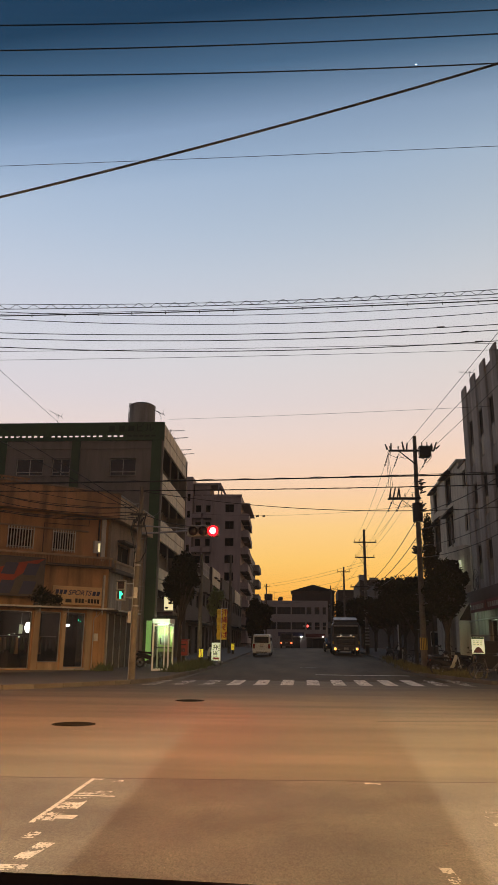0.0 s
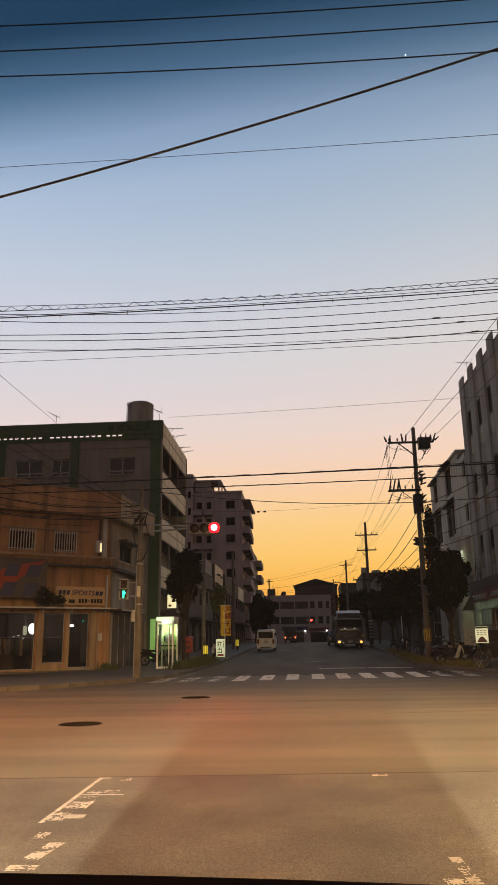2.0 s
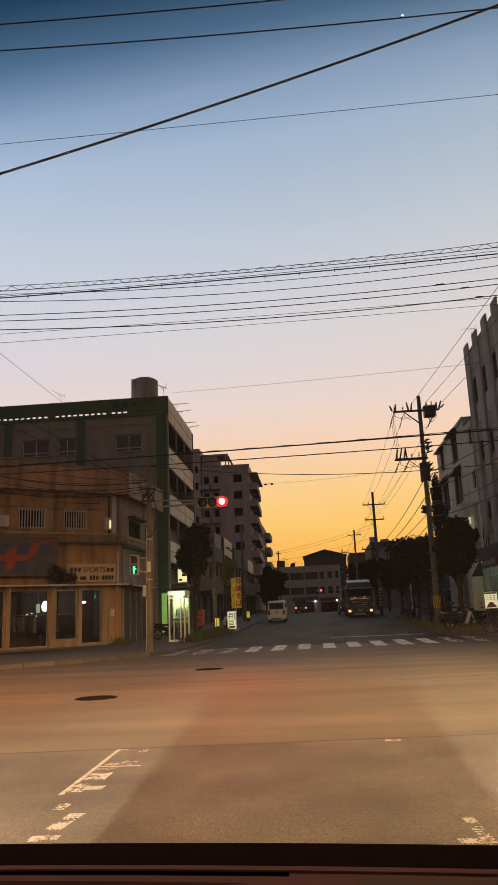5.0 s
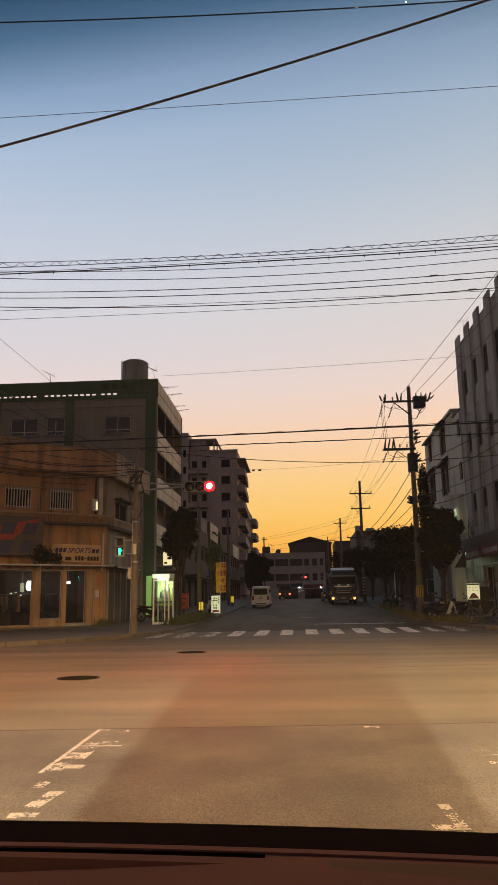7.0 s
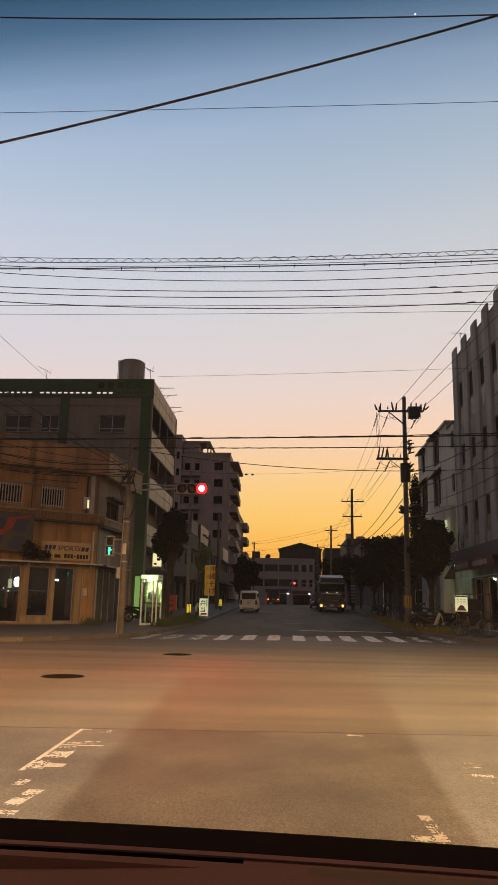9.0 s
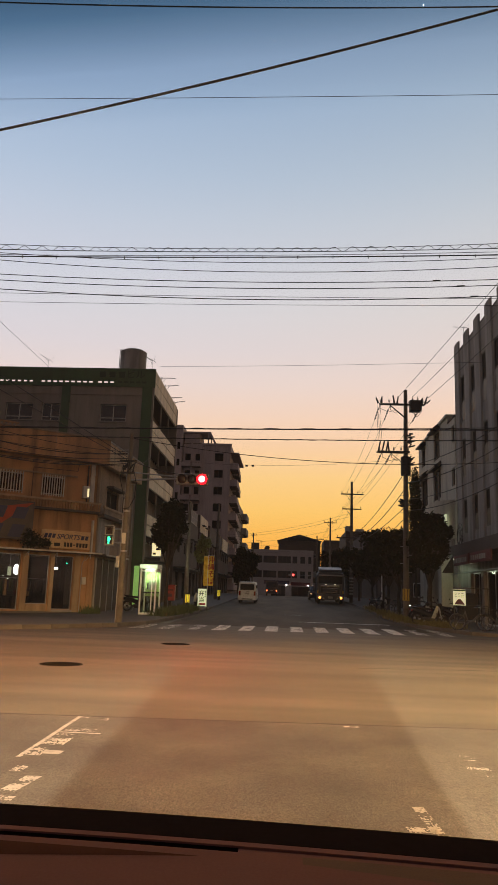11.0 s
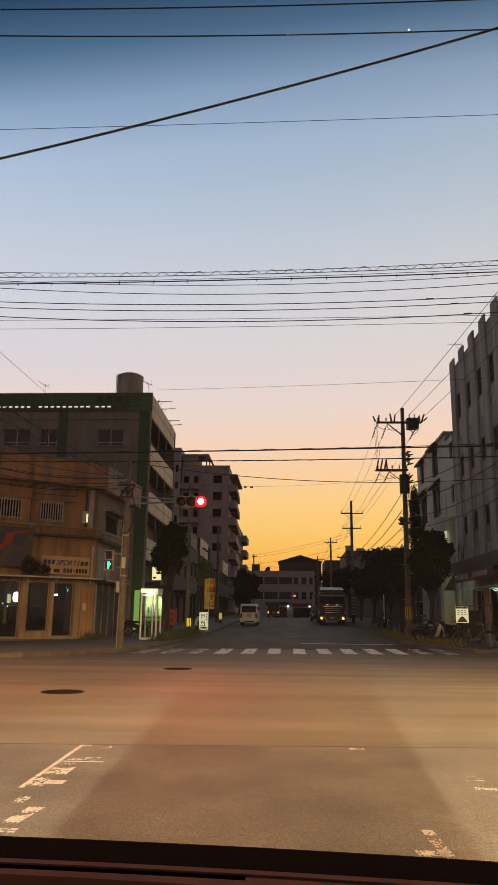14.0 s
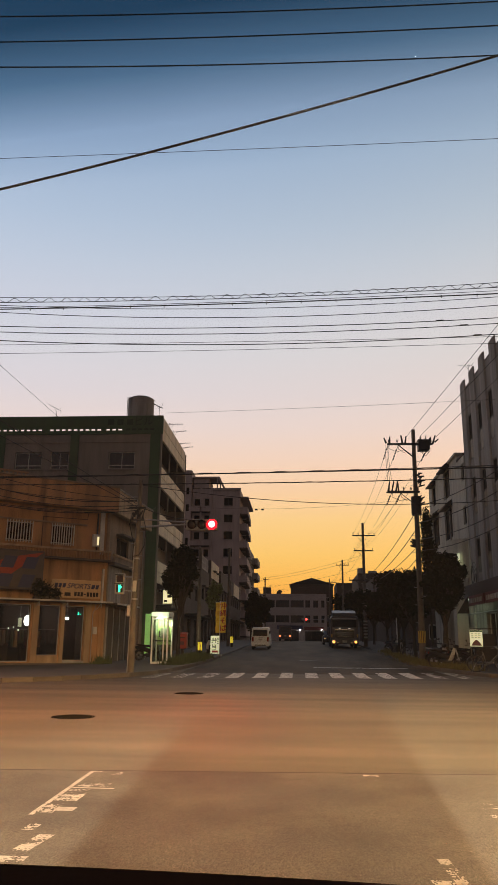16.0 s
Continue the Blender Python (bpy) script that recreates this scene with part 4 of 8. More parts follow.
def green_block():
    """Four storeys with a green parapet, slotted so that the sky shows through, and side balconies."""
    W, D, H = 17.0, 9.8, 15.15
    t = thing("apartment_block", (-8.65 - W, 45.0, 0.42, 0, 0, 0), "four-storey grey apartment block with a green slotted parapet and side balconies", "apartment block")
    H -= 0.42
    wins = [(W - 7.08, W - 5.92), (W - 3.35, W - 1.67), (W - 9.4, W - 7.65), (W - 13.6, W - 12.2)]
    holes = []
    for fl in range(4):
        z = 1.6 + 2.95 * fl
        holes += [(a, b, z + (0.82 if fl == 3 else 0), z + (1.93 if fl == 3 else 1.2)) for a, b in wins]
    part("front_wall", wall(W, -0.6, H - 1.15, 0.22, holes), "plaster_grey", t)
    for h in holes:
        window(t, *h, 0.1, 2, "white_soiled", "window", 0.05, rail=h[2] + 0.25)
        part("sill", B(h[0] - 0.08, h[1] + 0.08, -0.08, 0.0, h[2] - 0.07, h[2] - 0.003), "plaster_grey", t)
    for x0, x1 in ((W - 0.72, W - 0.08), (W - 5.86, W - 5.31), (W - 10.6, W - 10.1)):
        part("green_pilaster", B(x0, x1, -0.06, 0.0, -0.6, H - 1.15, bevel=0.01), "green_paint", t)
    part("string_course", B(0, W - 0.75, -0.05, 0.0, H - 1.75, H - 1.66), "plaster_grey", t)
    # slotted parapet: sky shows through the slots
    slots = []
    x = W - 2.57
    k = 0
    while x > 0.5:
        if k != 12:
            slots.append((x - 0.27, x, H - 0.97, H - 0.83))
        x -= 0.385
        k += 1
        if k == 3:
            x -= 0.2
    part("parapet", wall(W + 0.06, H - 1.2, H, 0.16, slots), "green_paint", t, "green painted parapet with a row of slots").location = (0, -0.08, 0)
    for i in range(3):
        part("letter_bar", B(W - 3.5 + i * 0.62, W - 3.1 + i * 0.62, -0.12, -0.083, H - 0.62, H - 0.24), "green_dark", t)
    lettering("ビル", 0.62, "green_dark", t, pose(W - 1.2, -0.10, H - 0.42, 90, 0, 0), 0.02, bold=0.005)
    for i in range(5):
        part("blind_slot", B(W - 2.3 + i * 0.385, W - 2.03 + i * 0.385, -0.084, -0.081, H - 0.97, H - 0.85), "green_dark", t)
    # roof slab, side wall, balconies along the street
    part("roof", B(0, W - 0.1, 0.1, D, H - 1.35, H - 1.2), "concrete_dark", t)
    part("rear_wall", B(0, W - 1.25, D - 0.2, D, -0.6, H - 1.36), "plaster_grey", t)
    part("end_wall", B(0, 0.2, 0.23, D - 0.2, -0.6, H - 1.36), "plaster_grey", t)
    side = pose(W - 1.2, 0.25, 0, 0, 0, 90)
    dh = []
    for fl in range(4):
        z = 1.2 + 2.95 * fl
        dh += [(a, a + 1.7, z, z + 2.0) for a in (0.6, 3.0, 5.4, 7.4)]
    part("gallery_wall", wall(D - 0.45, -0.6, H - 1.36, 0.15, dh), "plaster_grey", t).matrix_basis = side
    for h in dh:
        window(t, *h, 0.05, 2, "alu", "window", 0.05).matrix_basis = side
    part("corner_fin", B(W - 1.2, W - 0.02, 0.224, 0.4, -0.6, H - 1.1), "plaster_grey", t)
    for i, (z0, z1) in enumerate(((H - 1.5, H + 0.0), (H - 4.55, H - 3.25), (H - 7.5, H - 6.2), (H - 10.45, H - 9.15))):
        for j in range(3):
            y0, y1 = 0.42 + j * (D - 0.5) / 3, 0.42 + (j + 1) * (D - 0.5) / 3
            part("balcony_panel", B(W - 0.12, W, y0 + 0.015, y1 - 0.015, z0, (z0 + z1) / 2 - 0.03, bevel=0.01), "cream", t)
            part("balcony_panel", B(W - 0.12, W, y0 + 0.015, y1 - 0.015, (z0 + z1) / 2 + 0.03, z1, bevel=0.01), "cream", t)
            part("balcony_post", B(W - 0.14, W - 0.06, y1 - 0.05, y1 + 0.05, z0 - 1.6, z0), "plaster_grey", t)
        part("balcony_rail", B(W - 0.16, W - 0.125, 0.42, D - 0.1, z0, z1), "dark_metal", t)
        part("balcony_slab", B(W - 1.2, W - 0.165, 0.42, D - 0.1, z0, z0 + 0.15), "concrete_dark", t)
    part("rear_fin", B(W - 1.2, W + 0.06, D - 0.08, D + 0.1, -0.6, H - 0.15), "plaster_grey", t)
    # ground floor shop with a canopy
    part("canopy", B(W - 2.6, W + 0.9, 0.6, 4.4, 2.75, 2.95, bevel=0.03), "dark_metal", t)
    bm = bmesh.new()
    bmesh.ops.create_uvsphere(bm, u_segments=16, v_segments=10, radius=0.07, matrix=Matrix.Translation((W + 0.5, 0.78, 2.06)))
    bulb = part("door_bulb", bm, "white_light", t, "round white bulb hanging under the canopy", smooth=True)
    part("cord", rod(bmesh.new(), (W + 0.5, 0.78, 2.12), (W + 0.5, 0.78, 2.76), 0.01, n=6), "rubber", bulb)
    # glowing panel in place of the green light falling on this wall
    part("lit_doorway", B(W - 0.52, W - 0.2, -0.09, -0.062, 0.1, 2.4), "lit_green", t, "glowing strip for the pale green light on the wall")
    return t


green_block()


def roof_tank(x, y, z, r, h):
    t = thing("water_tank", (x, y, z), "round grey rooftop water tank on a green-parapet block", "water tank")
    bm = bmesh.new()
    bmesh.ops.create_cone(bm, cap_ends=True, segments=40, radius1=r, radius2=r, depth=h, matrix=Matrix.Translation((0, 0, h / 2)))
    part("shell", bm, "concrete", t, smooth=False)
    bm = bmesh.new()
    bmesh.ops.create_cone(bm, cap_ends=True, segments=40, radius1=r * 1.02, radius2=r * 0.8, depth=0.12, matrix=Matrix.Translation((0, 0, h + 0.061)))
    part("lid", bm, "concrete_dark", t)
    bm = rod(bmesh.new(), (-r - 0.04, -0.1, 0), (-r - 0.04, -0.1, h + 0.2), 0.025)
    rod(bm, (-r - 0.04, -0.1, h + 0.2), (-r + 0.4, 0, h + 0.22), 0.02)
    part("pipe", bm, "steel", t)


roof_tank(-10.75, 48.0, 13.75, 0.88, 3.45)


def aerial(x, y, z, h, turn, lean=0.0, tilt=6.0, size=1.0):
    t = thing("tv_aerial", (x, y, z, lean, 0, turn), "thin rooftop television aerial with short crossbars", "aerial", "rooftop aerials")
    part("mast", rod(bmesh.new(), (0, 0, 0), (0, 0, h), 0.022, 0.018, 6), "dark_metal", t)
    k = math.tan(radians(tilt))
    boom = part("boom", rod(bmesh.new(), (-0.35, 0, h - 0.1 - 0.35 * k), (0.95, 0, h - 0.1 + 0.95 * k), 0.016, n=6), "dark_metal", t)
    for i in range(7):
        u = -0.1 + i * 0.165
        w = 0.30 - 0.025 * i
        part("crossbar", rod(bmesh.new(), (u, -w, h - 0.1 + u * k), (u, w, h - 0.1 + u * k), 0.011, n=5), "dark_metal", boom)
    for sgn in (-1, 1):
        part("reflector", rod(bmesh.new(), (-0.3, 0, h - 0.1), (-0.5, 0, h - 0.1 + sgn * 0.32), 0.012, n=5), "dark_metal", boom)
    part("strut", rod(bmesh.new(), (0.35, 0, h - 0.1 + 0.3 * k), (0.0, 0, h - 0.45), 0.01, n=5), "dark_metal", t)
    t.scale = (size, size, size)


aerial(-15.75, 45.4, 13.8, 3.3, 215, -4, 20, 0.62)
aerial(-8.95, 46.0, 13.8, 3.2, 140, -4, 30, 0.72)
aerial(-8.9, 48.8, 13.8, 2.0, 10, 0, 3)
aerial(-8.9, 50.4, 13.8, 1.9, 5)
aerial(-8.9, 52.4, 13.8, 1.6, 20)
aerial(-8.9, 53.8, 13.8, 1.6, 0)


def tower_block():
    """Tall apartment house far down the street, balconies stacked on its street side."""
    W, D = 7.7, 14.0
    H = 23.8
    t = thing("apartment_tower", (-17.25, 118.0, 1.4), "tall grey apartment tower with stacked street balconies, coloured pink for the red signal's glare", "apartment tower")
    holes = []
    for fl in range(8):
        z = 2.0 + 2.72 * fl
        holes += [(5.15, 6.55, z, z + 1.3), (0.35, 1.25, z, z + 1.15), (2.0, 2.75, z, z + 1.15)]
    part("front_wall", wall(W, -0.3, H, 0.25, holes), "tower_plaster", t)
    for h in holes:
        window(t, *h, 0.12, 2 if h[1] - h[0] > 1.3 else 1, "dark_metal", "dull_glass", 0.07)
        part("sill", B(h[0] - 0.1, h[1] + 0.1, -0.12, 0.0, h[2] - 0.12, h[2] - 0.003), "tower_plaster", t)
    hull(t, W, D, -0.3, H, "tower_plaster")
    part("street_wall", B(W - 0.2, W, 0.25, D - 0.2, -0.3, H), "tower_plaster", t)
    part("cornice", B(3.0, W + 0.15, -0.2, 0.0, H - 0.25, H + 0.12), "tower_plaster", t)
    # recessed gallery bay with its posts and rails, left of the pilaster strip
    part("pilaster", B(2.95, 3.25, -0.25, 0.0, -0.3, H + 0.1), "tower_plaster", t)
    for fl in range(8):
        z = 1.0 + 2.72 * fl
        part("gallery_rail", B(-0.1, 2.95, -0.75, -0.62, z, z + 0.75), "tower_plaster", t)
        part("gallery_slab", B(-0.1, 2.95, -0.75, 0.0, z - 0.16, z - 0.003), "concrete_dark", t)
    part("gallery_post", B(1.35, 1.6, -0.75, -0.6, -0.3, H), "tower_plaster", t)
    part("stair_tower", B(-1.3, -0.1, -0.8, 3.4, -0.3, H + 2.95, bevel=0.03), "tower_plaster", t)
    for fl in range(9):
        part("stair_opening", B(-0.9, -0.45, -0.82, -0.803, 1.0 + 2.72 * fl, 2.1 + 2.72 * fl), "dull_glass", t)
    # roof house with its open frame and slanting stair
    part("roof_house", B(0.1, 2.6, 0.3, 6.0, H + 0.12, H + 1.8, bevel=0.03), "tower_plaster", t)
    part("roof_canopy", B(0.0, 4.25, 0.0, 5.0, H + 1.8, H + 2.05), "tower_plaster", t)
    for y in (0.1, 4.8):
        part("roof_post", B(3.9, 4.1, y - 0.1, y + 0.1, H + 0.12, H + 1.8), "tower_plaster", t)
        part("slanting_beam", prism(bmesh.new(), [(4.0, H + 2.05), (4.35, H + 2.05), (5.3, H + 0.12), (4.95, H + 0.12)], y - 0.12, y + 0.12, "y"), "tower_plaster", t)
    for fl in range(8):
        z = 0.6 + 2.72 * fl
        for y0, y1, o in ((0.3, 4.4, 1.25), (5.4, 9.2, 1.1), (10.0, 13.4, 0.95)):
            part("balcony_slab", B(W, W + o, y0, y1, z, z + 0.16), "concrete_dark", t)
            part("balcony_front", B(W + o - 0.12, W + o, y0, y1, z + 0.16, z + 1.2, bevel=0.03), "tower_plaster", t)
            part("balcony_end", B(W, W + o - 0.12, y0, y0 + 0.12, z + 0.16, z + 1.2), "tower_plaster", t)
        part("balcony_screen", B(W, W + 0.7, 4.4, 5.4, z, z + 2.0), "tower_plaster", t)
    part("balcony_roof", B(W, W + 1.35, 0.2, 13.4, H - 1.5, H - 1.25), "tower_plaster", t)
    return t


tower_block()


def low_house(x0, x1, y0, y1, z0, H, mat, label, face="front", rows=2, cols=3, win=(1.2, 1.1), gable=0.0, name="house", parapet=0.4):
    """A plain flat-roofed or gabled house with framed windows in its front."""
    W, D = x1 - x0, y1 - y0
    t = thing(name, (x0, y0, z0), label, "house", "street houses")
    holes = []
    fh = (H - 0.4) / rows
    for r in range(rows):
        for c in range(cols):
            cx = W * (c + 0.5) / cols
            z = 0.9 + r * fh
            holes.append((cx - win[0] / 2, cx + win[0] / 2, z, min(z + win[1], H - 0.3)))
    part("front_wall", wall(W, -1.0, H, 0.2, holes), mat, t)
    for h in holes:
        window(t, *h, 0.1, 2, "alu", "window", 0.06)
    hull(t, W, D, -1.0, H, mat)
    side = pose(W, 0, 0, 0, 0, 90)
    gaps, n = [], max(1, int((D - 1) / 2.7))
    for r in range(rows):
        for k in range(n):
            u = 0.6 + (D - 1.2) * (k + 0.5) / n
            gaps.append((u - 0.95, u + 0.95, 0.15, 2.35) if r == 0 else (u - 0.75, u + 0.75, 0.9 + r * fh, min(0.9 + r * fh + win[1], H - 0.3)))
    part("street_wall", wall(D - 0.2, -1.0, H, 0.2, gaps, x0=0.2), mat, t).matrix_basis = side
    for g in gaps:
        window(t, *g, 0.07, 2, "dark_metal", "dull_glass", 0.06).matrix_basis = side
        if g[2] > 0.5:
            part("window_hood", B(g[0] - 0.1, g[1] + 0.1, -0.35, 0.0, g[3] + 0.08, g[3] + 0.16), mat, t).matrix_basis = side
    part("shop_awning", B(0.4, D - 0.4, -0.9, 0.0, 2.5, 2.62, bevel=0.02), "dark_metal", t).matrix_basis = side
    if gable:
        bm = bmesh.new()
        prism(bm, [(-0.4, H + 0.12), (W + 0.4, H + 0.12), (W * 0.5, H + gable)], -0.3, D + 0.3, "y")
        part("gable_roof", bm, "dark_metal", t)
    elif parapet:
        bm = B(0, W, 0, 0.15, H + 0.12, H + 0.12 + parapet)
        box(bm, W - 0.15, W, 0.15, D, H + 0.12, H + 0.12 + parapet)
        box(bm, 0, 0.15, 0.15, D, H + 0.12, H + 0.12 + parapet)
        part("parapet", bm, mat, t)
    return t


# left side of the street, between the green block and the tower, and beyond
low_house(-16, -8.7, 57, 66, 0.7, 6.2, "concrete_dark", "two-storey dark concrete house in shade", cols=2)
t_ = low_house(-16, -8.9, 67.2, 73.8, 0.9, 6.7, "concrete_dark", "two-storey dark concrete house with a railed roof terrace", rows=2, cols=3, parapet=0.0)
bm = bmesh.new()
for k_ in range(15):
    rod(bm, (7.0, 0.2 + k_ * 0.43, 6.8), (7.0, 0.2 + k_ * 0.43, 8.05), 0.03, n=5)
for z_ in (6.95, 7.5, 8.05):
    rod(bm, (7.0, 0.1, z_), (7.0, 6.4, z_), 0.035, n=6)
for k_ in range(4):
    rod(bm, (7.0, 0.3 + k_ * 1.5, 6.9), (7.0, 1.8 + k_ * 1.5, 8.0), 0.025, n=5)
part("terrace_railing", bm, "white_soiled", t_, "pale steel lattice railing")
t_ = low_house(-16, -8.85, 74.6, 81.8, 1.0, 8.0, "concrete_dark", "three-storey house, upper street wall coloured cream for sunset glow", rows=3, cols=3, parapet=0.0)
# cream slab over the part of the wall that catches the sunset glow
part("upper_street_wall", B(7.152, 7.22, 0.1, 7.1, 6.4, 8.1, bevel=0.01), "cream", t_, "upper wall coloured cream for the sunset glow on it")
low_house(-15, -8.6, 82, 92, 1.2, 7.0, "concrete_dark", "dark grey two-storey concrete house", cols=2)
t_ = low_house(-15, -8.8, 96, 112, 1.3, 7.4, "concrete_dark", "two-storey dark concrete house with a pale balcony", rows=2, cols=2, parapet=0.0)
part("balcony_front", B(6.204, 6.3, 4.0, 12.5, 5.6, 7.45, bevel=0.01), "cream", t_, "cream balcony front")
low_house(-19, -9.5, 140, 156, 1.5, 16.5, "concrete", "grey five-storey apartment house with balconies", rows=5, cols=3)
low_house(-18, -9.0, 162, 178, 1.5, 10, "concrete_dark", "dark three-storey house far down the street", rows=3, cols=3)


def balcony_house():
    """Farther block whose stepped balconies show against the sky."""
    t = thing("balcony_block", (-12.6, 150.0, 1.5), "far grey block with four stepped street balconies", "apartment block")
    part("wall", B(0, 2.6, 0, 9, -0.5, 17.2), "concrete", t)
    for i in range(5):
        z = 3.2 + i * 2.9
        part("balcony", B(2.6, 4.2, 0.2, 8.5, z, z + 1.25, bevel=0.05), "concrete", t)
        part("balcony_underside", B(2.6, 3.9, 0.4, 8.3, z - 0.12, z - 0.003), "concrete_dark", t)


balcony_house()

# the end of the street
def street_end():
    t = thing("office_building", (-10.0, 192.0, 1.5), "long pale three-storey building with ribbon windows closing the street", "office building")
    W, H = 16.6, 11.4
    holes = []
    for r in range(2):
        z = 4.6 + 3.7 * r
        holes += [(a, a + w, z, z + 1.75) for a, w in ((0.4, 3.2), (3.9, 3.4), (7.6, 3.3), (11.3, 1.2), (13.3, 1.2), (15.3, 0.8))]
    holes += [(6.0, 9.6, 0.0, 2.7), (11.2, 15.6, 0.0, 2.5)]
    part("front_wall", wall(W, -0.3, H, 0.3, holes), "office_paint", t)
    for h in holes:
        window(t, *h, 0.15, 2 if h[1] - h[0] < 2 else 3, "dark_metal", "window", 0.08)
    hull(t, W, 12, -0.3, H, "concrete")
    part("end_wall", B(W - 0.2, W, 0.3, 11.8, -0.3, H), "concrete", t)
    part("shop_sign", B(4.2, 10.6, -0.2, 0.0, 3.0, 3.9), "letter_blue", t, "dark blue shop sign")
    part("shop_sign", B(11.0, 15.8, -0.2, 0.0, 2.8, 3.6), "maroon", t, "maroon shop sign")
    part("parapet", B(0, W, -0.08, 0.0, H - 0.5, H + 0.25), "office_paint", t)
    part("roof_box", B(0.6, 2.6, 2, 4, H + 0.12, H + 2.0), "concrete_dark", t)
    for x in (5.6, 9.9, 15.3):
        part("entrance_lamp", B(x - 0.15, x + 0.15, -0.45, -0.21, 2.75, 3.0), "white_light", t, "small white lamp, lit")


street_end()
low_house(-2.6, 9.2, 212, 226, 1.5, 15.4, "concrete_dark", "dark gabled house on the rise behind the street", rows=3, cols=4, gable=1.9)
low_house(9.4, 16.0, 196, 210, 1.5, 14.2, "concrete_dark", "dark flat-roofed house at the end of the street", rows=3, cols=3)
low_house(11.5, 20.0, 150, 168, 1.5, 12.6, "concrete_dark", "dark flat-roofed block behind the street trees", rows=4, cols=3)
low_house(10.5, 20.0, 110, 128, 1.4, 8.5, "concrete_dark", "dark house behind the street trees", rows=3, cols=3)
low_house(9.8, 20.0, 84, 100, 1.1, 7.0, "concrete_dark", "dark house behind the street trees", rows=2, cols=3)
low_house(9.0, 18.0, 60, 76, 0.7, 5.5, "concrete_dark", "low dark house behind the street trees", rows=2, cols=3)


def white_house():
    """Pale plastered house beside the finned block: hooded windows, rounded bay, porch column."""
    t = thing("plastered_house", (9.5, 42.6, 0.35, 0, 0, -90), "pale plastered three-storey house with hooded windows and a rounded bay", "house")
    # local x runs towards the crossing (negative: down the street); y < 0 faces the street
    L, H = 12.0, 11.95
    far = lambda y: 42.6 - y
    hs = [(far(53.3), far(51.95), 10.3, 12.0 - 0.35), (far(48.9), far(47.0), 9.95, 11.75), (far(53.7), far(51.3), 7.4, 9.4), (far(49.2), far(46.8), 7.35, 9.25), (far(43.5), far(42.75), 10.1, 11.1), (far(43.6), far(42.8), 7.55, 8.6)]
    low = [(far(50.5), far(48.6), 0.0, 2.5), (far(46.9), far(45.0), 0.0, 2.4)]
    part("street_wall", wall(-1.95, -0.3, H, 0.25, hs[:4] + low, x0=-L), "house_plaster", t)
    part("street_wall", wall(0.0, -0.3, H - 0.45, 0.25, hs[4:], x0=-1.95), "house_plaster", t)
    for i, h in enumerate(hs):
        window(t, *h, 0.1, 2 if h[1] - h[0] > 1 else 1, "dark_metal", "dull_glass", 0.06)
        if i < 4:
            bm = bmesh.new()
            prism(bm, [(0.0, h[3] + 0.05), (0.0, h[3] + 0.42), (-0.42, h[3] + 0.1), (-0.42, h[3] + 0.0)], h[0] - 0.18, h[1] + 0.18, "x")
            part("window_hood", bm, "dark_metal", t)
    part("curtain", B(hs[2][0] + 0.06, hs[2][1] - 0.06, 0.2, 0.22, hs[2][2], hs[2][3] - 0.3), "maroon", t, "brown curtain")
    part("roof", B(-L - 0.1, -1.9, -0.12, 7.0, H, H + 0.18, bevel=0.03), "house_plaster", t)
    part("roof", B(-1.9, 0.0, -0.05, 7.0, H - 0.45, H - 0.3, bevel=0.03), "concrete_dark", t)
    part("end_wall", B(-L, -L + 0.2, 0.25, 7.0, -0.3, H), "house_plaster", t)
    part("end_wall", B(-0.2, 0.0, 0.25, 7.0, -0.3, H - 0.45), "house_plaster", t)
    part("step_wall", B(-2.15, -1.95, 0.25, 6.8, H - 0.45, H), "house_plaster", t)
    part("rear_wall", B(-L + 0.2, -0.2, 6.8, 7.0, -0.3, H), "house_plaster", t)
    # rounded bay over a column, with a narrow lit slot
    bm = bmesh.new()
    prism(bm, [(-3.5 + 1.6 - 1.6 * math.cos(math.pi * i / 16), -0.85 * math.sin(math.pi * i / 16)) for i in range(17)], 4.5, 6.7, "z")
    part("rounded_bay", bm, "house_plaster", t)
    part("bay_window", B(-0.62, -0.32, -0.62, -0.5, 5.0, 5.85), "lit_panel", t, "narrow lit slot window")
    bm = bmesh.new()
    prism(bm, [(-3.0 + 1.2 - 1.2 * math.cos(math.pi * i / 16), -0.6 * math.sin(math.pi * i / 16)) for i in range(17)], 4.0, 4.497, "z")
    part("bay_base", bm, "concrete", t)
    part("porch_column", B(-1.75, -0.85, -0.75, -0.1, -0.3, 4.0, bevel=0.02), "house_plaster", t)
    part("porch_column", B(-5.9, -5.2, -0.5, -0.002, -0.3, 3.4, bevel=0.02), "house_plaster", t)
    part("drain_pipe", rod(bmesh.new(), (-4.6, -0.06, 3.0), (-4.6, -0.06, 9.0), 0.05), "concrete", t)
    return t


white_house()


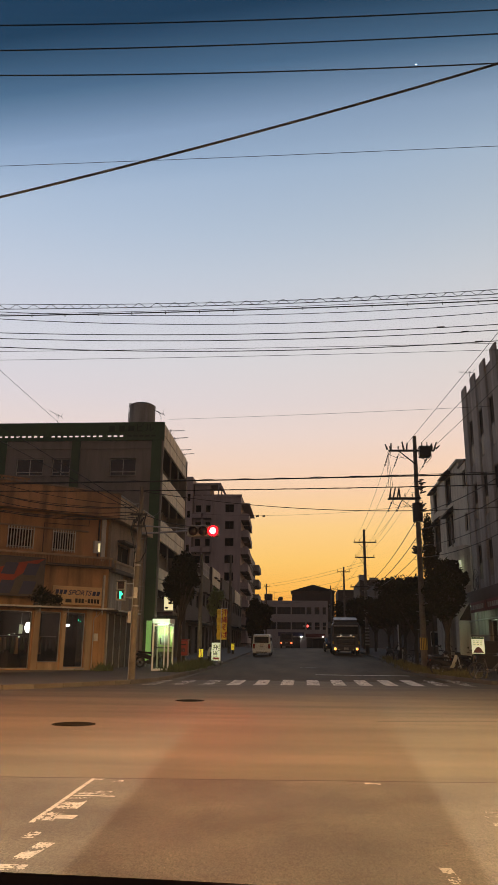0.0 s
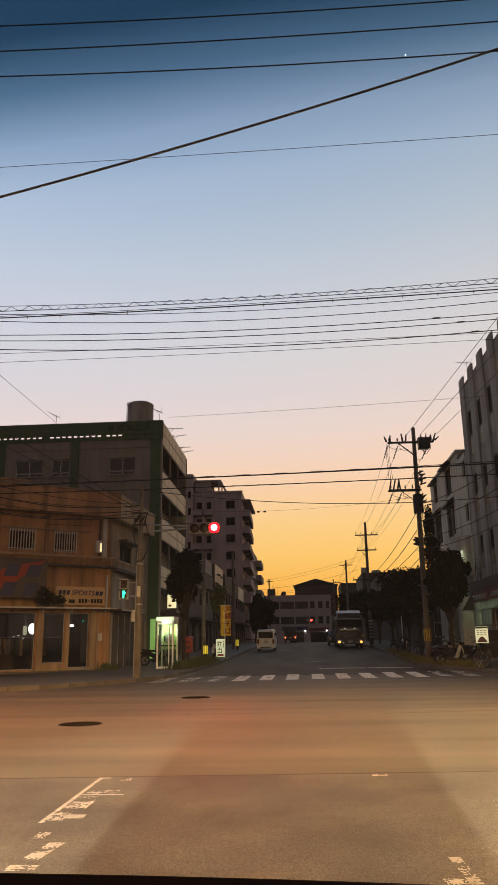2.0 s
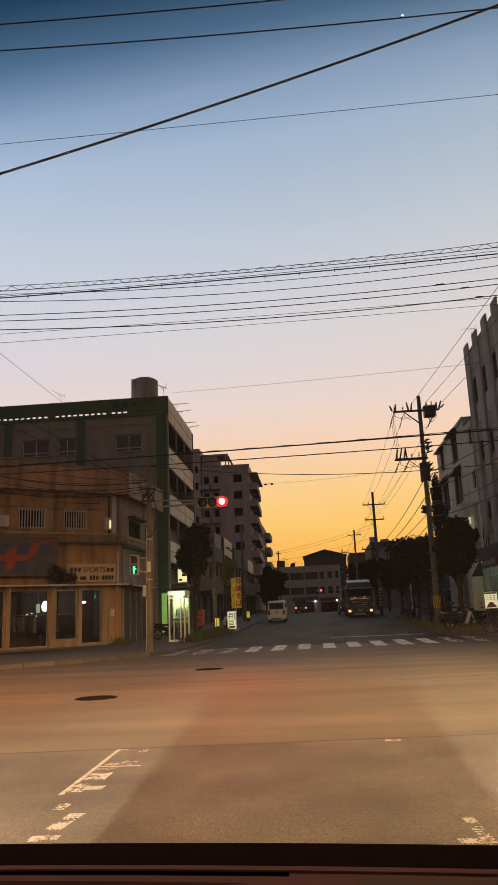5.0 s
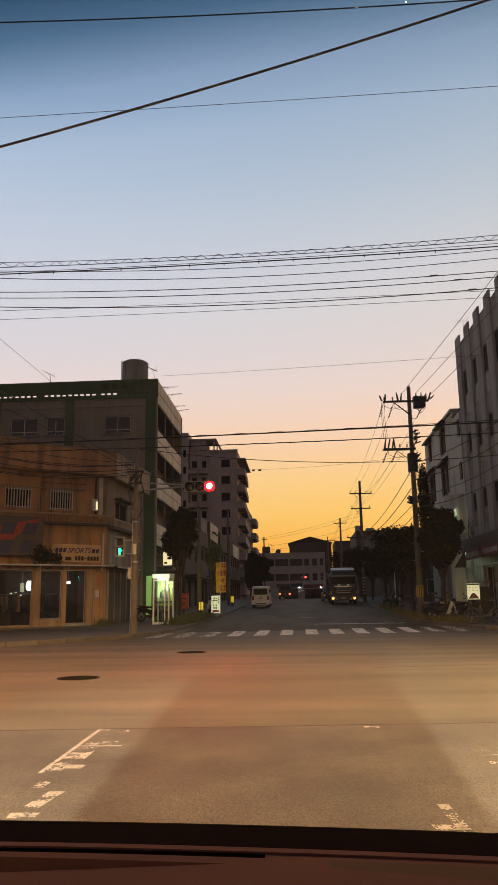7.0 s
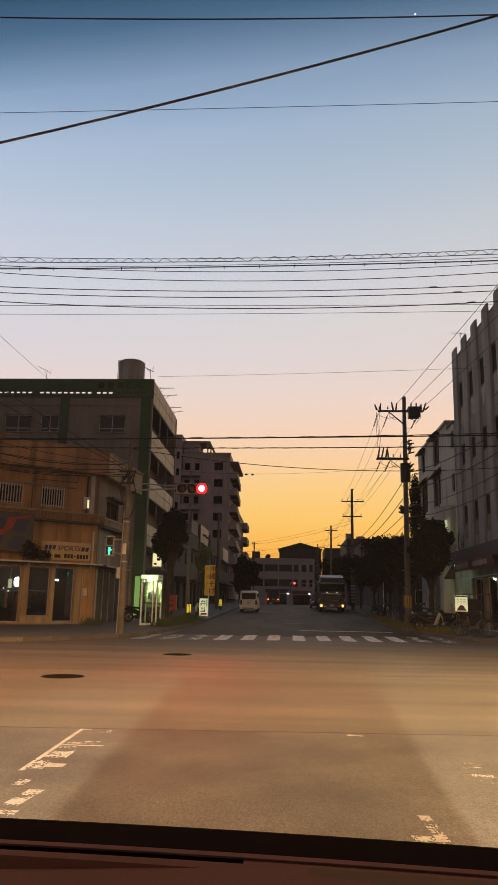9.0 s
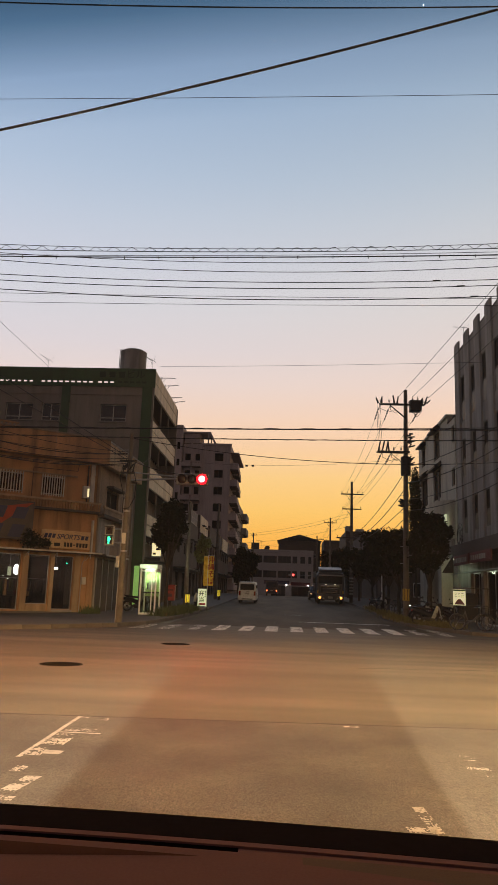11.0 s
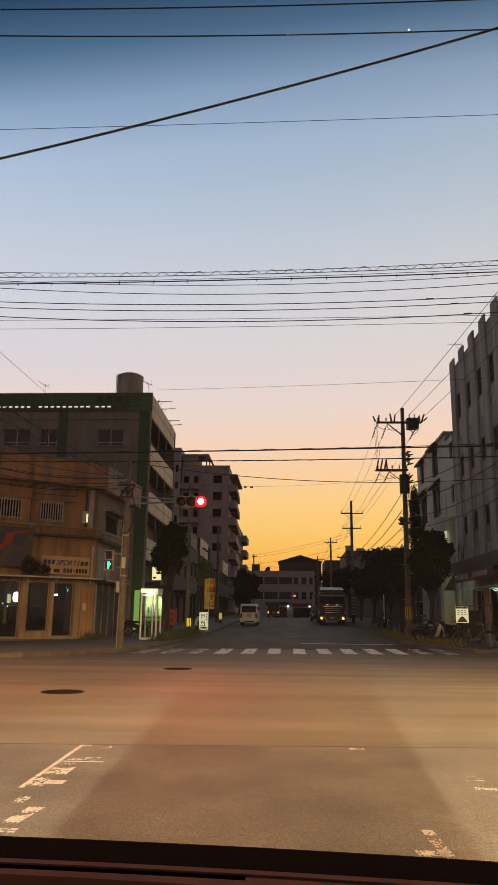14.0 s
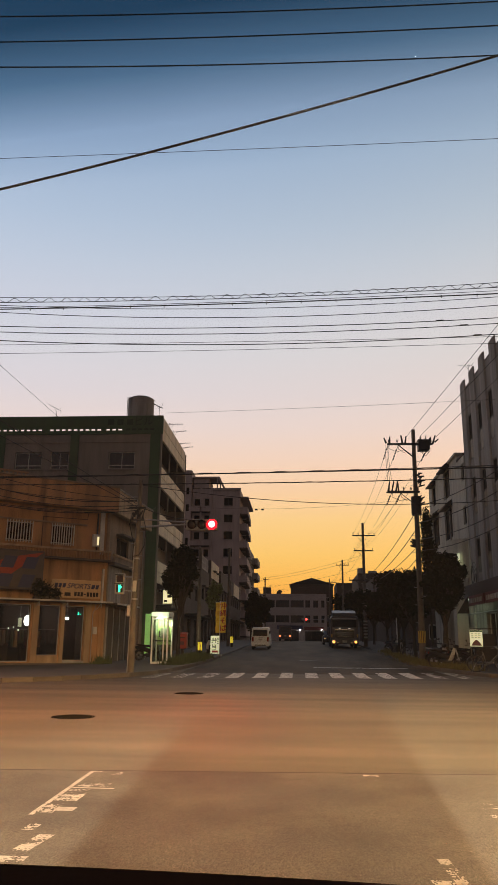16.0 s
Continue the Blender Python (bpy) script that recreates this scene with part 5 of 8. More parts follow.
def finned_block():
    """Concrete block on the corner: wide fluted piers, narrow windows between them, crenellated top."""
    L, H = 10.5, 15.3
    t = thing("finned_block", (9.63, 42.65, 0.25, 0, 0, -89.0), "grey concrete corner block with fluted piers and narrow windows", "office building")
    # local x runs from the far end towards the crossing; y < 0 faces the street
    pitch, n = 2.15, 5
    holes = []
    for i in range(n):
        a = i * pitch + 1.2
        for z0, z1 in ((11.0, 13.6), (7.9, 10.0), (4.75, 6.6)):
            if a + 0.85 < L:
                holes.append((a, a + 0.92, z0, z1))
    low = [(2.2, 4.2, 0.0, 2.6), (4.7, 7.4, 0.0, 2.6), (7.9, 10.2, 0.0, 2.6)]
    part("street_wall", wall(L, -0.3, H, 0.3, holes + low), "concrete_fin", t)
    for h in holes:
        window(t, *h, 0.03, 1, "dark_metal", "dull_glass", 0.05, rail=h[2] + (h[3] - h[2]) * 0.45)
        part("lower_sash", B(h[0] + 0.05, h[1] - 0.05, 0.01, 0.028, h[2] + 0.05, h[2] + (h[3] - h[2]) * 0.42), "letter_black", t)
    for h in low:
        window(t, *h, 0.16, 2, "alu", "shop_glass", 0.06)
    for i in range(n):
        a = i * pitch
        bm = bmesh.new()
        w = 1.12
        out = [(a, 0.0)] + [(a + w * (0.5 - 0.5 * math.cos(math.pi * k / 8)), -0.02 - 0.075 * math.sin(math.pi * k / 8) ** 0.3) for k in range(9)] + [(a + w, 0.0)]
        prism(bm, out, 4.0, H + 0.55, "z")
        part("pier", bm, "concrete_pier", t)
    part("coping", B(0, L, 0.0, 0.3, H, H + 0.1), "concrete_dark", t)
    part("roof", B(0, L, 0.3, 9, H - 0.4, H - 0.25), "concrete_dark", t)
    part("end_wall", B(0.0, 0.25, 0.3, 9, -0.3, H), "concrete_fin", t)
    part("rear_wall", B(0.25, L - 0.25, 8.75, 9, -0.3, H), "concrete_fin", t)
    part("corner_wall", B(L - 0.25, L, 0.3, 9, -0.3, H), "concrete_fin", t)
    part("canopy", B(1.2, L + 0.2, -0.9, 0.0, 3.35, 4.0, bevel=0.04), "concrete_dark", t)
    for a, b in ((2.6, 5.6), (5.9, 9.4)):
        sg = part("fascia_sign", B(a, b, -0.97, -0.902, 2.9, 3.4, bevel=0.01), "maroon", t, "maroon shop fascia with pale lettering bars")
        bm = bmesh.new()
        for i in range(7):
            box(bm, a + 0.2 + i * 0.37, a + 0.46 + i * 0.37, -0.985, -0.972, 3.03, 3.26)
        part("lettering", bm, "concrete", sg)
    bm = bmesh.new()
    prism(bm, [(-0.9, 2.55), (-0.9, 3.5), (-1.5, 2.55)], 2.2, 2.26, "x")
    part("awning_cheek", bm, "dark_metal", t)
    part("awning_rail", tube(bmesh.new(), [(2.0, -0.95, 2.5), (L, -1.0, 2.5)], 0.025), "steel", t)
    part("shop_strip_light", B(7.55, 7.7, -0.06, -0.004, 0.6, 2.4), "lit_panel", t, "tall lit strip beside the door")
    part("tube_light", B(1.25, 1.75, -0.80, -0.70, 3.27, 3.345, bevel=0.01), "tube", t, "lit tube under the canopy")
    bm = bmesh.new()
    for i in range(5):
        ring(bm, (1.9 + 0.2 * i, -0.5 - 0.03 * i, 4.45 + 0.12 * math.sin(i * 2.1)), 0.32 + 0.07 * i, 0.012, "y", 18, 4)
    part("coiled_cable", bm, "cable", t)
    return t


finned_block()
aerial(9.9, 41.6, 15.1, 3.1, 172, 0, 5, 0.62)


roof_tank(12.3, 152.5, 14.1, 0.75, 1.6)
roof_tank(14.6, 153.0, 14.1, 0.9, 1.1)


def dish(x, y, z):
    t = thing("satellite_dish", (x, y, z, -60, 0, 30), "pale satellite dish on a far roof", "satellite dish")
    bm = bmesh.new()
    bmesh.ops.create_cone(bm, cap_ends=True, segments=24, radius1=0.25, radius2=0.75, depth=0.22)
    part("reflector", bm, "concrete_dark", t)
    part("mast", rod(bmesh.new(), (0, 0, -0.1), (0, -1.4, -0.9), 0.04, n=6), "dark_metal", t)


dish(-5.3, 195.0, 13.6)
aerial(-7.8, 195.0, 13.0, 2.6, 0)
aerial(-6.9, 195.0, 13.0, 2.4, 30)


# ---------------------------------------------------------------- poles and cables
def cable(p0, p1, sag=0.25, r=0.01, n=16, label="thin black overhead cable", mat="cable"):
    p0, p1 = Vector(p0), Vector(p1)
    bm = bmesh.new()
    side = (p1 - p0).cross(Vector((0, 0, 1))).normalized()
    rows = []
    k = 5
    for i in range(n + 1):
        t = i / n
        c = p0.lerp(p1, t) - Vector((0, 0, 4 * sag * t * (1 - t)))
        rows.append([bm.verts.new(c + side * r * math.cos(2 * math.pi * j / k) + Vector((0, 0, r * math.sin(2 * math.pi * j / k)))) for j in range(k)])
    for a, b in zip(rows, rows[1:]):
        for j in range(k):
            bm.faces.new((a[j], b[j], b[(j + 1) % k], a[(j + 1) % k]))
    return tagged(part("overhead_cable", bm, mat, smooth=True), label, "cable", "overhead cables")


def insulator(bm, x, y, z, h=0.22):
    rod(bm, (x, y, z), (x, y, z + h * 0.4), 0.018, n=6)
    for i in range(3):
        rod(bm, (x, y, z + h * (0.35 + 0.22 * i)), (x, y, z + h * (0.47 + 0.22 * i)), 0.06 - 0.008 * i, 0.035, n=8)


def utility_pole(x, y, z, h, r, label, arms=(), transformer=False, lean=(0, 0), stripes=False, steps=True):
    t = thing("utility_pole", (x, y, z, lean[0], lean[1], 0), label, "utility pole", "utility poles")
    part("shaft", rod(bmesh.new(), (0, 0, -0.3), (0, 0, h), r, r * 0.6, 20), "pole", t, smooth=False)
    for az, a0, a1, n in arms:
        bm = B(a0, a1, -0.05 - r * 0.7, -r * 0.7 + 0.05, az - 0.05, az + 0.05)
        arm = part("crossarm", bm, "dark_metal", t)
        for i in range(n):
            b = bmesh.new()
            insulator(b, a0 + 0.08 + (a1 - a0 - 0.16) * i / max(1, n - 1), -r * 0.7, az + 0.05)
            part("insulator", b, "concrete_dark", arm)
        part("arm_brace", rod(bmesh.new(), (a0 * 0.6, -r * 0.7, az - 0.02), (0, -r * 0.7, az - 0.75), 0.02, n=6), "dark_metal", t)
    if transformer:
        tr = part("transformer", B(0.22, 0.82, -0.28, 0.28, h - 1.2, h - 0.66, bevel=0.05), "dark_metal", t)
        part("transformer_lid", B(0.19, 0.85, -0.31, 0.31, h - 0.66, h - 0.62, bevel=0.01), "dark_metal", tr)
        for dx in (0.38, 0.66):
            b = bmesh.new()
            insulator(b, dx, 0.0, h - 0.62, 0.3)
            part("bushing", b, "concrete_dark", tr)
        part("drop_lead", tube(bmesh.new(), [(0.84, -0.1, h - 0.5), (0.86, -0.1, h - 1.2), (0.62, -0.1, h - 1.5), (0.5, -0.1, h - 1.5), (0.42, -0.1, h - 1.25)], 0.015), "cable", t)
    if steps:
        bm = bmesh.new()
        for i in range(int((h - 2.2) / 0.45)):
            s = 1 if i % 2 else -1
            rod(bm, (0, 0, 2.0 + i * 0.45), (s * (r + 0.13), 0, 2.0 + i * 0.45), 0.011, n=5)
        part("climbing_steps", bm, "steel", t)
    if stripes:
        for i in range(6):
            zz = 0.75 + i * 0.28
            part("warning_stripe", rod(bmesh.new(), (0, 0, zz), (0, 0, zz + 0.14), r * 1.03, r * 1.025, 20, cap=False), "paint_yellow" if stripes == "y" else "white_soiled", t)
    return t


# the corner pole with the signals, the big transformer pole, and the line down the street
p = utility_pole(-6.17, 28.0, 0.13, 7.15, 0.125, "slim spun concrete pole on the corner, stained brown", steps=True, lean=(0, 0.3))
part("meter_box", B(-0.24, -0.10, -0.18, 0.03, 2.0, 2.42, bevel=0.02), "steel", p)
part("strap", rod(bmesh.new(), (0, 0, 2.6), (0, 0, 2.66), 0.128, n=18), "steel", p)
part("strap", rod(bmesh.new(), (0, 0, 4.1), (0, 0, 4.16), 0.118, n=18), "steel", p)
part("conduit", rod(bmesh.new(), (-0.135, -0.02, 0.0), (-0.115, -0.02, 4.6), 0.018, n=8), "steel", p)
part("cable_bracket", B(-0.35, 0.3, -0.2, -0.14, 6.0, 6.08), "dark_metal", p)
part("cable_bracket", B(-0.3, 0.25, -0.2, -0.13, 5.55, 5.62), "dark_metal", p)
for k in range(7):
    part("cable_clamp", rod(bmesh.new(), (-0.2 + 0.06 * k, -0.16, 5.62 + 0.08 * (k % 3)), (-0.16 + 0.07 * k, -0.24, 5.86 + 0.07 * (k % 4)), 0.035, 0.025, 7), "dark_metal", p)
part("cable_loop", tube(bmesh.new(), [(0.2, -0.18, 5.7), (0.34, -0.2, 5.2), (0.3, -0.2, 4.6), (0.12, -0.18, 4.25), (-0.1, -0.16, 4.2)], 0.016, 6), "cable", p)
part("cable_loop", tube(bmesh.new(), [(-0.2, -0.18, 5.9), (-0.3, -0.2, 5.4), (-0.2, -0.18, 5.0), (-0.12, -0.14, 4.7)], 0.014, 6), "cable", p)
part("name_plate", B(-0.07, 0.07, -0.135, -0.128, 2.9, 3.3), "white_soiled", p)

p = utility_pole(6.22, 40.0, 0.30, 12.35, 0.17, "tall concrete utility pole with transformer and crossarms", arms=((11.5, -1.45, 1.0, 6), (8.85, -1.5, 0.2, 5)), transformer=True, lean=(0, 0.3))
part("cable_sleeve", rod(bmesh.new(), (0, 0, 7.6), (0, 0, 8.6), 0.27, n=16), "dark_metal", p)
for k, (fx, fl) in enumerate(((-1.5, 0.1), (-1.3, 0.12), (-1.08, 0.1), (-0.92, -0.06))):
    part("fuse_cutout", rod(bmesh.new(), (fx, -0.2, 8.82), (fx + fl, -0.22, 9.36), 0.045, 0.04, 10), "dark_metal", p)
    part("fuse_cap", rod(bmesh.new(), (fx + fl, -0.22, 9.36), (fx + fl * 1.1, -0.22, 9.44), 0.03, 0.02, 8), "dark_metal", p)
for k, (x0, z0, x1, z1, r0) in enumerate(((-1.5, 11.55, -1.62, 11.86, 0.06), (-1.32, 11.5, -1.3, 11.92, 0.06), (-0.62, 11.55, -0.7, 12.0, 0.06), (-0.48, 11.5, -0.42, 11.95, 0.055), (1.0, 11.5, 1.16, 11.98, 0.06), (0.86, 11.5, 0.9, 11.9, 0.06), (1.12, 11.6, 1.32, 11.78, 0.05))):
    part("line_post", rod(bmesh.new(), (x0, -0.12, z0), (x1, -0.14, z1), r0, r0 * 0.6, 9), "dark_metal", p)
for k in range(3):
    part("drop_wire", tube(bmesh.new(), [(-1.52 + 0.09 * k, -0.14, 11.45), (-1.56 + 0.07 * k, -0.18, 10.8), (-1.5 + 0.1 * k, -0.22, 9.45)], 0.01, 5), "cable", p)
part("arm_brace", rod(bmesh.new(), (-0.85, -0.12, 11.45), (-0.05, -0.12, 10.75), 0.03, n=6), "dark_metal", p)
part("lower_arm", B(-1.6, 0.1, -0.3, -0.22, 8.74, 8.82), "dark_metal", p)
for k in range(9):
    a0 = k * 0.7
    part("splice", rod(bmesh.new(), (0.12 + 0.07 * math.sin(a0 * 2.3), -0.2, 9.12 + 0.09 * k), (0.34 + 0.12 * math.cos(a0 * 3.1), -0.26, 9.2 + 0.08 * k), 0.05, 0.035, 7), "dark_metal", p)
for k in range(6):
    part("splice", rod(bmesh.new(), (0.2, -0.15, 8.1 + 0.09 * k), (0.36 + 0.1 * math.sin(k * 2.1), -0.2, 8.2 + 0.09 * k), 0.045, 0.03, 7), "dark_metal", p)
for k in range(4):
    part("splice", rod(bmesh.new(), (-0.15, -0.15, 5.9 + 0.1 * k), (-0.42 + 0.08 * (k % 2), -0.2, 5.95 + 0.11 * k), 0.07, 0.05, 8), "dark_metal", p)
part("number_band", rod(bmesh.new(), (0, 0, 1.0), (0, 0, 1.6), 0.195, 0.193, 20, cap=False), "paint_yellow", p, "yellow and black guard band")
bm = bmesh.new()
for i in range(4):
    box(bm, -0.15 + i * 0.085, -0.12 + i * 0.085, -0.205, -0.19, 1.02, 1.58)
part("guard_stripe", bm, "letter_black", p)
utility_pole(5.9, 70.0, 0.95, 11.2, 0.18, "concrete utility pole with crossarms down the street", arms=((10.0, -1.0, 1.1, 5), (8.6, -0.9, 0.9, 3), (5.9, -1.4, 0.2, 4)), transformer=False, stripes="w")
utility_pole(5.9, 105.0, 1.4, 11.0, 0.18, "far concrete utility pole with crossarm", arms=((10.3, -0.9, 0.9, 4),))
utility_pole(5.8, 150.0, 1.5, 12.0, 0.18, "far concrete utility pole with crossarm", arms=((11.3, -1.4, 1.4, 4),))
utility_pole(-6.2, 135.0, 1.5, 11.0, 0.17, "far slim utility pole on the pavement", arms=((10.6, -0.4, 0.6, 3),))
utility_pole(-6.25, 47.0, 0.5, 6.5, 0.15, "concrete pole behind the small tree", steps=False)
utility_pole(-6.2, 66.0, 0.8, 8.5, 0.15, "concrete pole by the parked van", steps=False)
# poles on our side of the crossing that carry the cables
utility_pole(-12.0, 11.5, 0, 13.4, 0.2, "concrete utility pole beside the crossing", arms=((12.9, -0.6, 0.6, 3),))
utility_pole(8.9, 11.5, 0, 14.2, 0.2, "concrete utility pole beside the crossing", arms=((13.7, -0.9, 0.9, 4), (11.2, -0.8, 0.8, 3)))
utility_pole(-16.0, 22.0, 0.1, 12.6, 0.2, "concrete utility pole beside the cross street", arms=((12.2, -0.6, 0.6, 3),))
utility_pole(14.0, 22.0, 0.0, 12.8, 0.2, "concrete utility pole beside the cross street", arms=((12.4, -0.6, 0.6, 3),))

# high cables over the near side
for z0, z1, sg, r in ((13.35, 12.88, 0.302, 0.013), (12.68, 12.34, 0.263, 0.013), (12.22, 11.70, 0.339, 0.013)):
    cable((-12.0, 11.5, z0), (8.9, 11.5, z1), sg, r, n=24, label="black overhead cable across the crossing")
cable((-12.0, 11.5, 7.7), (8.9, 11.5, 13.28), 0.414, 0.024, n=24, label="thick brownish overhead cable slanting across the crossing", mat="cable_grey")
cable((-12.0, 11.5, 9.77), (8.9, 11.5, 9.90), 0.058, 0.005, label="thin overhead wire across the crossing")
# the bundle over the middle of the crossing
YB, L0, R0 = 22.0, -16.0, 14.0
for zl, zr, sg, r in ((12.52, 12.92, 0.609, 0.008), (12.18, 12.57, 0.367, 0.010), (11.91, 12.40, 0.267, 0.007), (11.83, 12.23, 0.207, 0.016), (12.48, 12.55, 0.881, 0.009),
                      (12.34, 12.37, 1.037, 0.010), (11.58, 11.66, 0.648, 0.011), (11.41, 11.52, 0.704, 0.011), (11.22, 11.25, 0.848, 0.012), (10.58, 10.60, 0.107, 0.006),
                      (10.27, 10.45, 0.146, 0.006)):
    cable((L0, YB, zl), (R0, YB, zr), sg, r * 1.25, n=28, label="overhead cable of the bundle across the crossing")


def coil_cable(p0, p1, sag, amp, turns, r):
    """A cable wound round its bearer in long turns."""
    p0, p1 = Vector(p0), Vector(p1)
    bm = bmesh.new()
    pts = []
    n = turns * 10
    for i in range(n + 1):
        t = i / n
        c = p0.lerp(p1, t) - Vector((0, 0, 4 * sag * t * (1 - t)))
        a = 2 * math.pi * turns * t
        w = 0.75 + 0.25 * noise.noise((t * 19, 0, 0))
        pts.append(c + Vector((0, amp * w * math.cos(a), amp * w * math.sin(a))))
    rows = []
    for q in pts:
        rows.append([bm.verts.new(q + Vector((0, r * math.cos(2.1 * j), r * math.sin(2.1 * j)))) for j in range(3)])
    for a, b in zip(rows, rows[1:]):
        for j in range(3):
            bm.faces.new((a[j], b[j], b[(j + 1) % 3], a[(j + 1) % 3]))
    tagged(part("coiled_cable", bm, "cable", smooth=True), "black cable wound in long turns round its bearer", "cable", "overhead cables")


coil_cable((L0, YB, 12.30), (R0, YB, 12.71), 0.435, 0.09, 51, 0.012)
for i in range(27):
    t_ = (i + 0.5) / 27
    q = Vector((L0, YB, 11.83)).lerp(Vector((R0, YB, 12.23)), t_) - Vector((0, 0, 4 * 0.207 * t_ * (1 - t_)))
    tagged(part("cable_clip", B(q.x - 0.012, q.x + 0.012, q.y - 0.02, q.y + 0.02, q.z - 0.06, q.z + 0.03), "dark_metal"), "small dark clip on a cable", "cable clip", "cable clips")
for x, z in ((4.45, 11.09), (5.2, 10.92), (5.6, 10.58)):
    tagged(part("cable_joint", rod(bmesh.new(), (x - 0.12, YB, z), (x + 0.12, YB, z + 0.01), 0.019, n=8), "cable"), "dark sleeve joint on a cable", "cable joint", "cable joints")

# low cables over the far crosswalk
for zl, zr, sg, r in ((7.85, 8.22, 0.03, 0.028), (7.91, 8.33, 0.106, 0.014), (7.55, 7.78, 0.086, 0.02)):
    cable((-13.5, 30.0, zl), (9.5, 30.0, zr), sg, r, n=24, label="heavy black cable along the cross street")
coil_cable((-13.5, 30.0, 7.88), (9.5, 30.0, 8.28), 0.06, 0.035, 15, 0.012)
coil_cable((-13.5, 30.0, 7.55), (9.5, 30.0, 7.78), 0.086, 0.025, 22, 0.011)
cable((-6.6, 30.0, 7.53), (9.5, 30.0, 6.95), 0.52, 0.015, n=24, label="black cable along the cross street")
cable((-9.4, 62.0, 12.3), (9.0, 58.0, 12.2), 0.45, 0.008, n=20, label="thin wire across the street")
for x, y, z in ((-3.55, 60.73, 11.82), (-3.02, 60.61, 11.80)):
    tagged(part("wire_tag", B(x - 0.11, x + 0.11, y - 0.03, y + 0.03, z - 0.06, z + 0.08, bevel=0.01), "dark_metal"), "small dark tag hanging on a thin wire", "wire tag", "wire tags")
# service lines to the corner pole
for a, b, sg, r in (((-14.4, 20.1, 10.85), (-6.25, 28.0, 6.35), 0.0, 0.014), ((-14.3, 20.1, 9.85), (-6.25, 28.0, 6.25), 0.0, 0.014), ((-13.5, 29.6, 7.3), (-6.25, 28.0, 6.3), 0.3, 0.016),
                    ((-13.5, 29.7, 6.9), (-6.25, 28.0, 6.2), 0.25, 0.014), ((-6.25, 28.0, 6.3), (-4.2, 31.0, 6.2), 0.15, 0.016),
                    ((-6.25, 28.0, 6.3), (-8.6, 45.0, 9.5), 0.3, 0.01)):
    cable(a, b, sg, r)
for zl, yl, zr, sg, r in ((8.2, 27.0, 6.55, 0.35, 0.012), (7.9, 27.4, 6.5, 0.55, 0.018), (7.6, 27.8, 6.45, 0.3, 0.012), (7.1, 28.2, 6.1, 0.45, 0.016), (6.8, 28.4, 6.0, 0.2, 0.01)):
    cable((-14.5, yl, zl), (-6.25, 28.0, zr), sg, r, label="black service cable sagging before the shop")
cable((-12.05, 22.5, 11.92), (-15.48, 45.0, 15.17), 0.0, 0.01, label="thin wire to the roof of the block")
cable((-8.5, 46.0, 15.65), (9.6, 35.4, 12.85), 0.05, 0.009, n=20, label="thin wire from roof to roof")
# lines from the transformer pole, up the side and down the street
for a, b in (((5.84, 40.0, 12.19), (9.38, 11.5, 13.80)), ((6.65, 40.0, 12.27), (8.44, 11.5, 11.33)), ((7.5, 40.0, 12.22), (7.9, 11.5, 9.98))):
    cable(a, b, 0.06, 0.012, label="black cable from the transformer pole over the crossing")
for dx, dz in ((-1.3, 11.9), (-0.75, 11.85), (0.9, 11.8), (-1.2, 9.2), (-0.7, 9.2)):
    bm = bmesh.new()
    for k in range(4):
        q = Vector((6.22 + dx * (1 - 0.004 * k), 39.9 + 1.2 + 0.5 * k, dz - 0.07 - 0.05 * k))
        rod(bm, q, q + Vector((0, 0.16, -0.01)), 0.05, 0.03, 8)
    rod(bm, (6.22 + dx, 39.9, dz), (6.22 + dx, 42.9, dz - 0.24), 0.015, n=6)
    tagged(part("strain_insulator", bm, "dark_metal"), "string of dark strain insulators on a line", "insulator", "strain insulators")
    tagged(part("hanging_lead", tube(bmesh.new(), [(6.22 + dx, 39.85, dz), (6.22 + dx - 0.05, 39.8, dz - 0.35), (6.22 + dx * 0.7, 39.8, dz - 0.55), (6.22 + dx * 0.4, 39.85, dz - 0.45)], 0.012, 5), "cable"), "slack jumper lead at a crossarm", "cable", "jumper leads")
for dx, dz, tz in ((-1.3, 11.9, 10.9), (-0.75, 11.85, 10.9), (0.9, 11.8, 10.95)):
    cable((6.22 + dx, 39.9, dz), (5.9 + dx * 0.75, 70.0, tz + 0.15), 0.5, 0.009)
for dx, dz, tz in ((-1.2, 9.2, 9.6), (-0.7, 9.2, 9.6), (-0.3, 9.2, 9.6)):
    cable((6.22 + dx, 39.9, dz), (5.9 + dx * 0.6, 70.0, tz), 0.4, 0.008)
for z0, z1, sg, r in ((7.9, 6.4, 0.5, 0.02), (7.0, 6.2, 0.6, 0.022), (6.1, 5.9, 0.45, 0.018), (5.5, 5.6, 0.7, 0.018)):
    cable((6.1, 40.0, z0), (5.8, 70.0, z1 + 0.6), sg, r)
    cable((6.3, 40.0, z0 + 0.5), (9.0, 31.0, z0 + 0.9), 0.3, r)
for dz in (10.9, 10.6, 9.5, 7.2):
    cable((5.9, 70.0, dz + 0.3), (5.9, 105.0, dz + 0.9), 0.6, 0.011)
    cable((5.9, 105.0, dz + 0.9), (5.8, 150.0, dz + 1.8), 0.6, 0.012)
for dz in (9.2, 8.9, 8.0):
    cable((5.9, 70.0, dz), (-9.0, 112.0, dz + 1.0), 0.5, 0.01)
    cable((5.9, 105.0, dz + 0.6), (-9.0, 140.0, dz + 1.3), 0.5, 0.011)


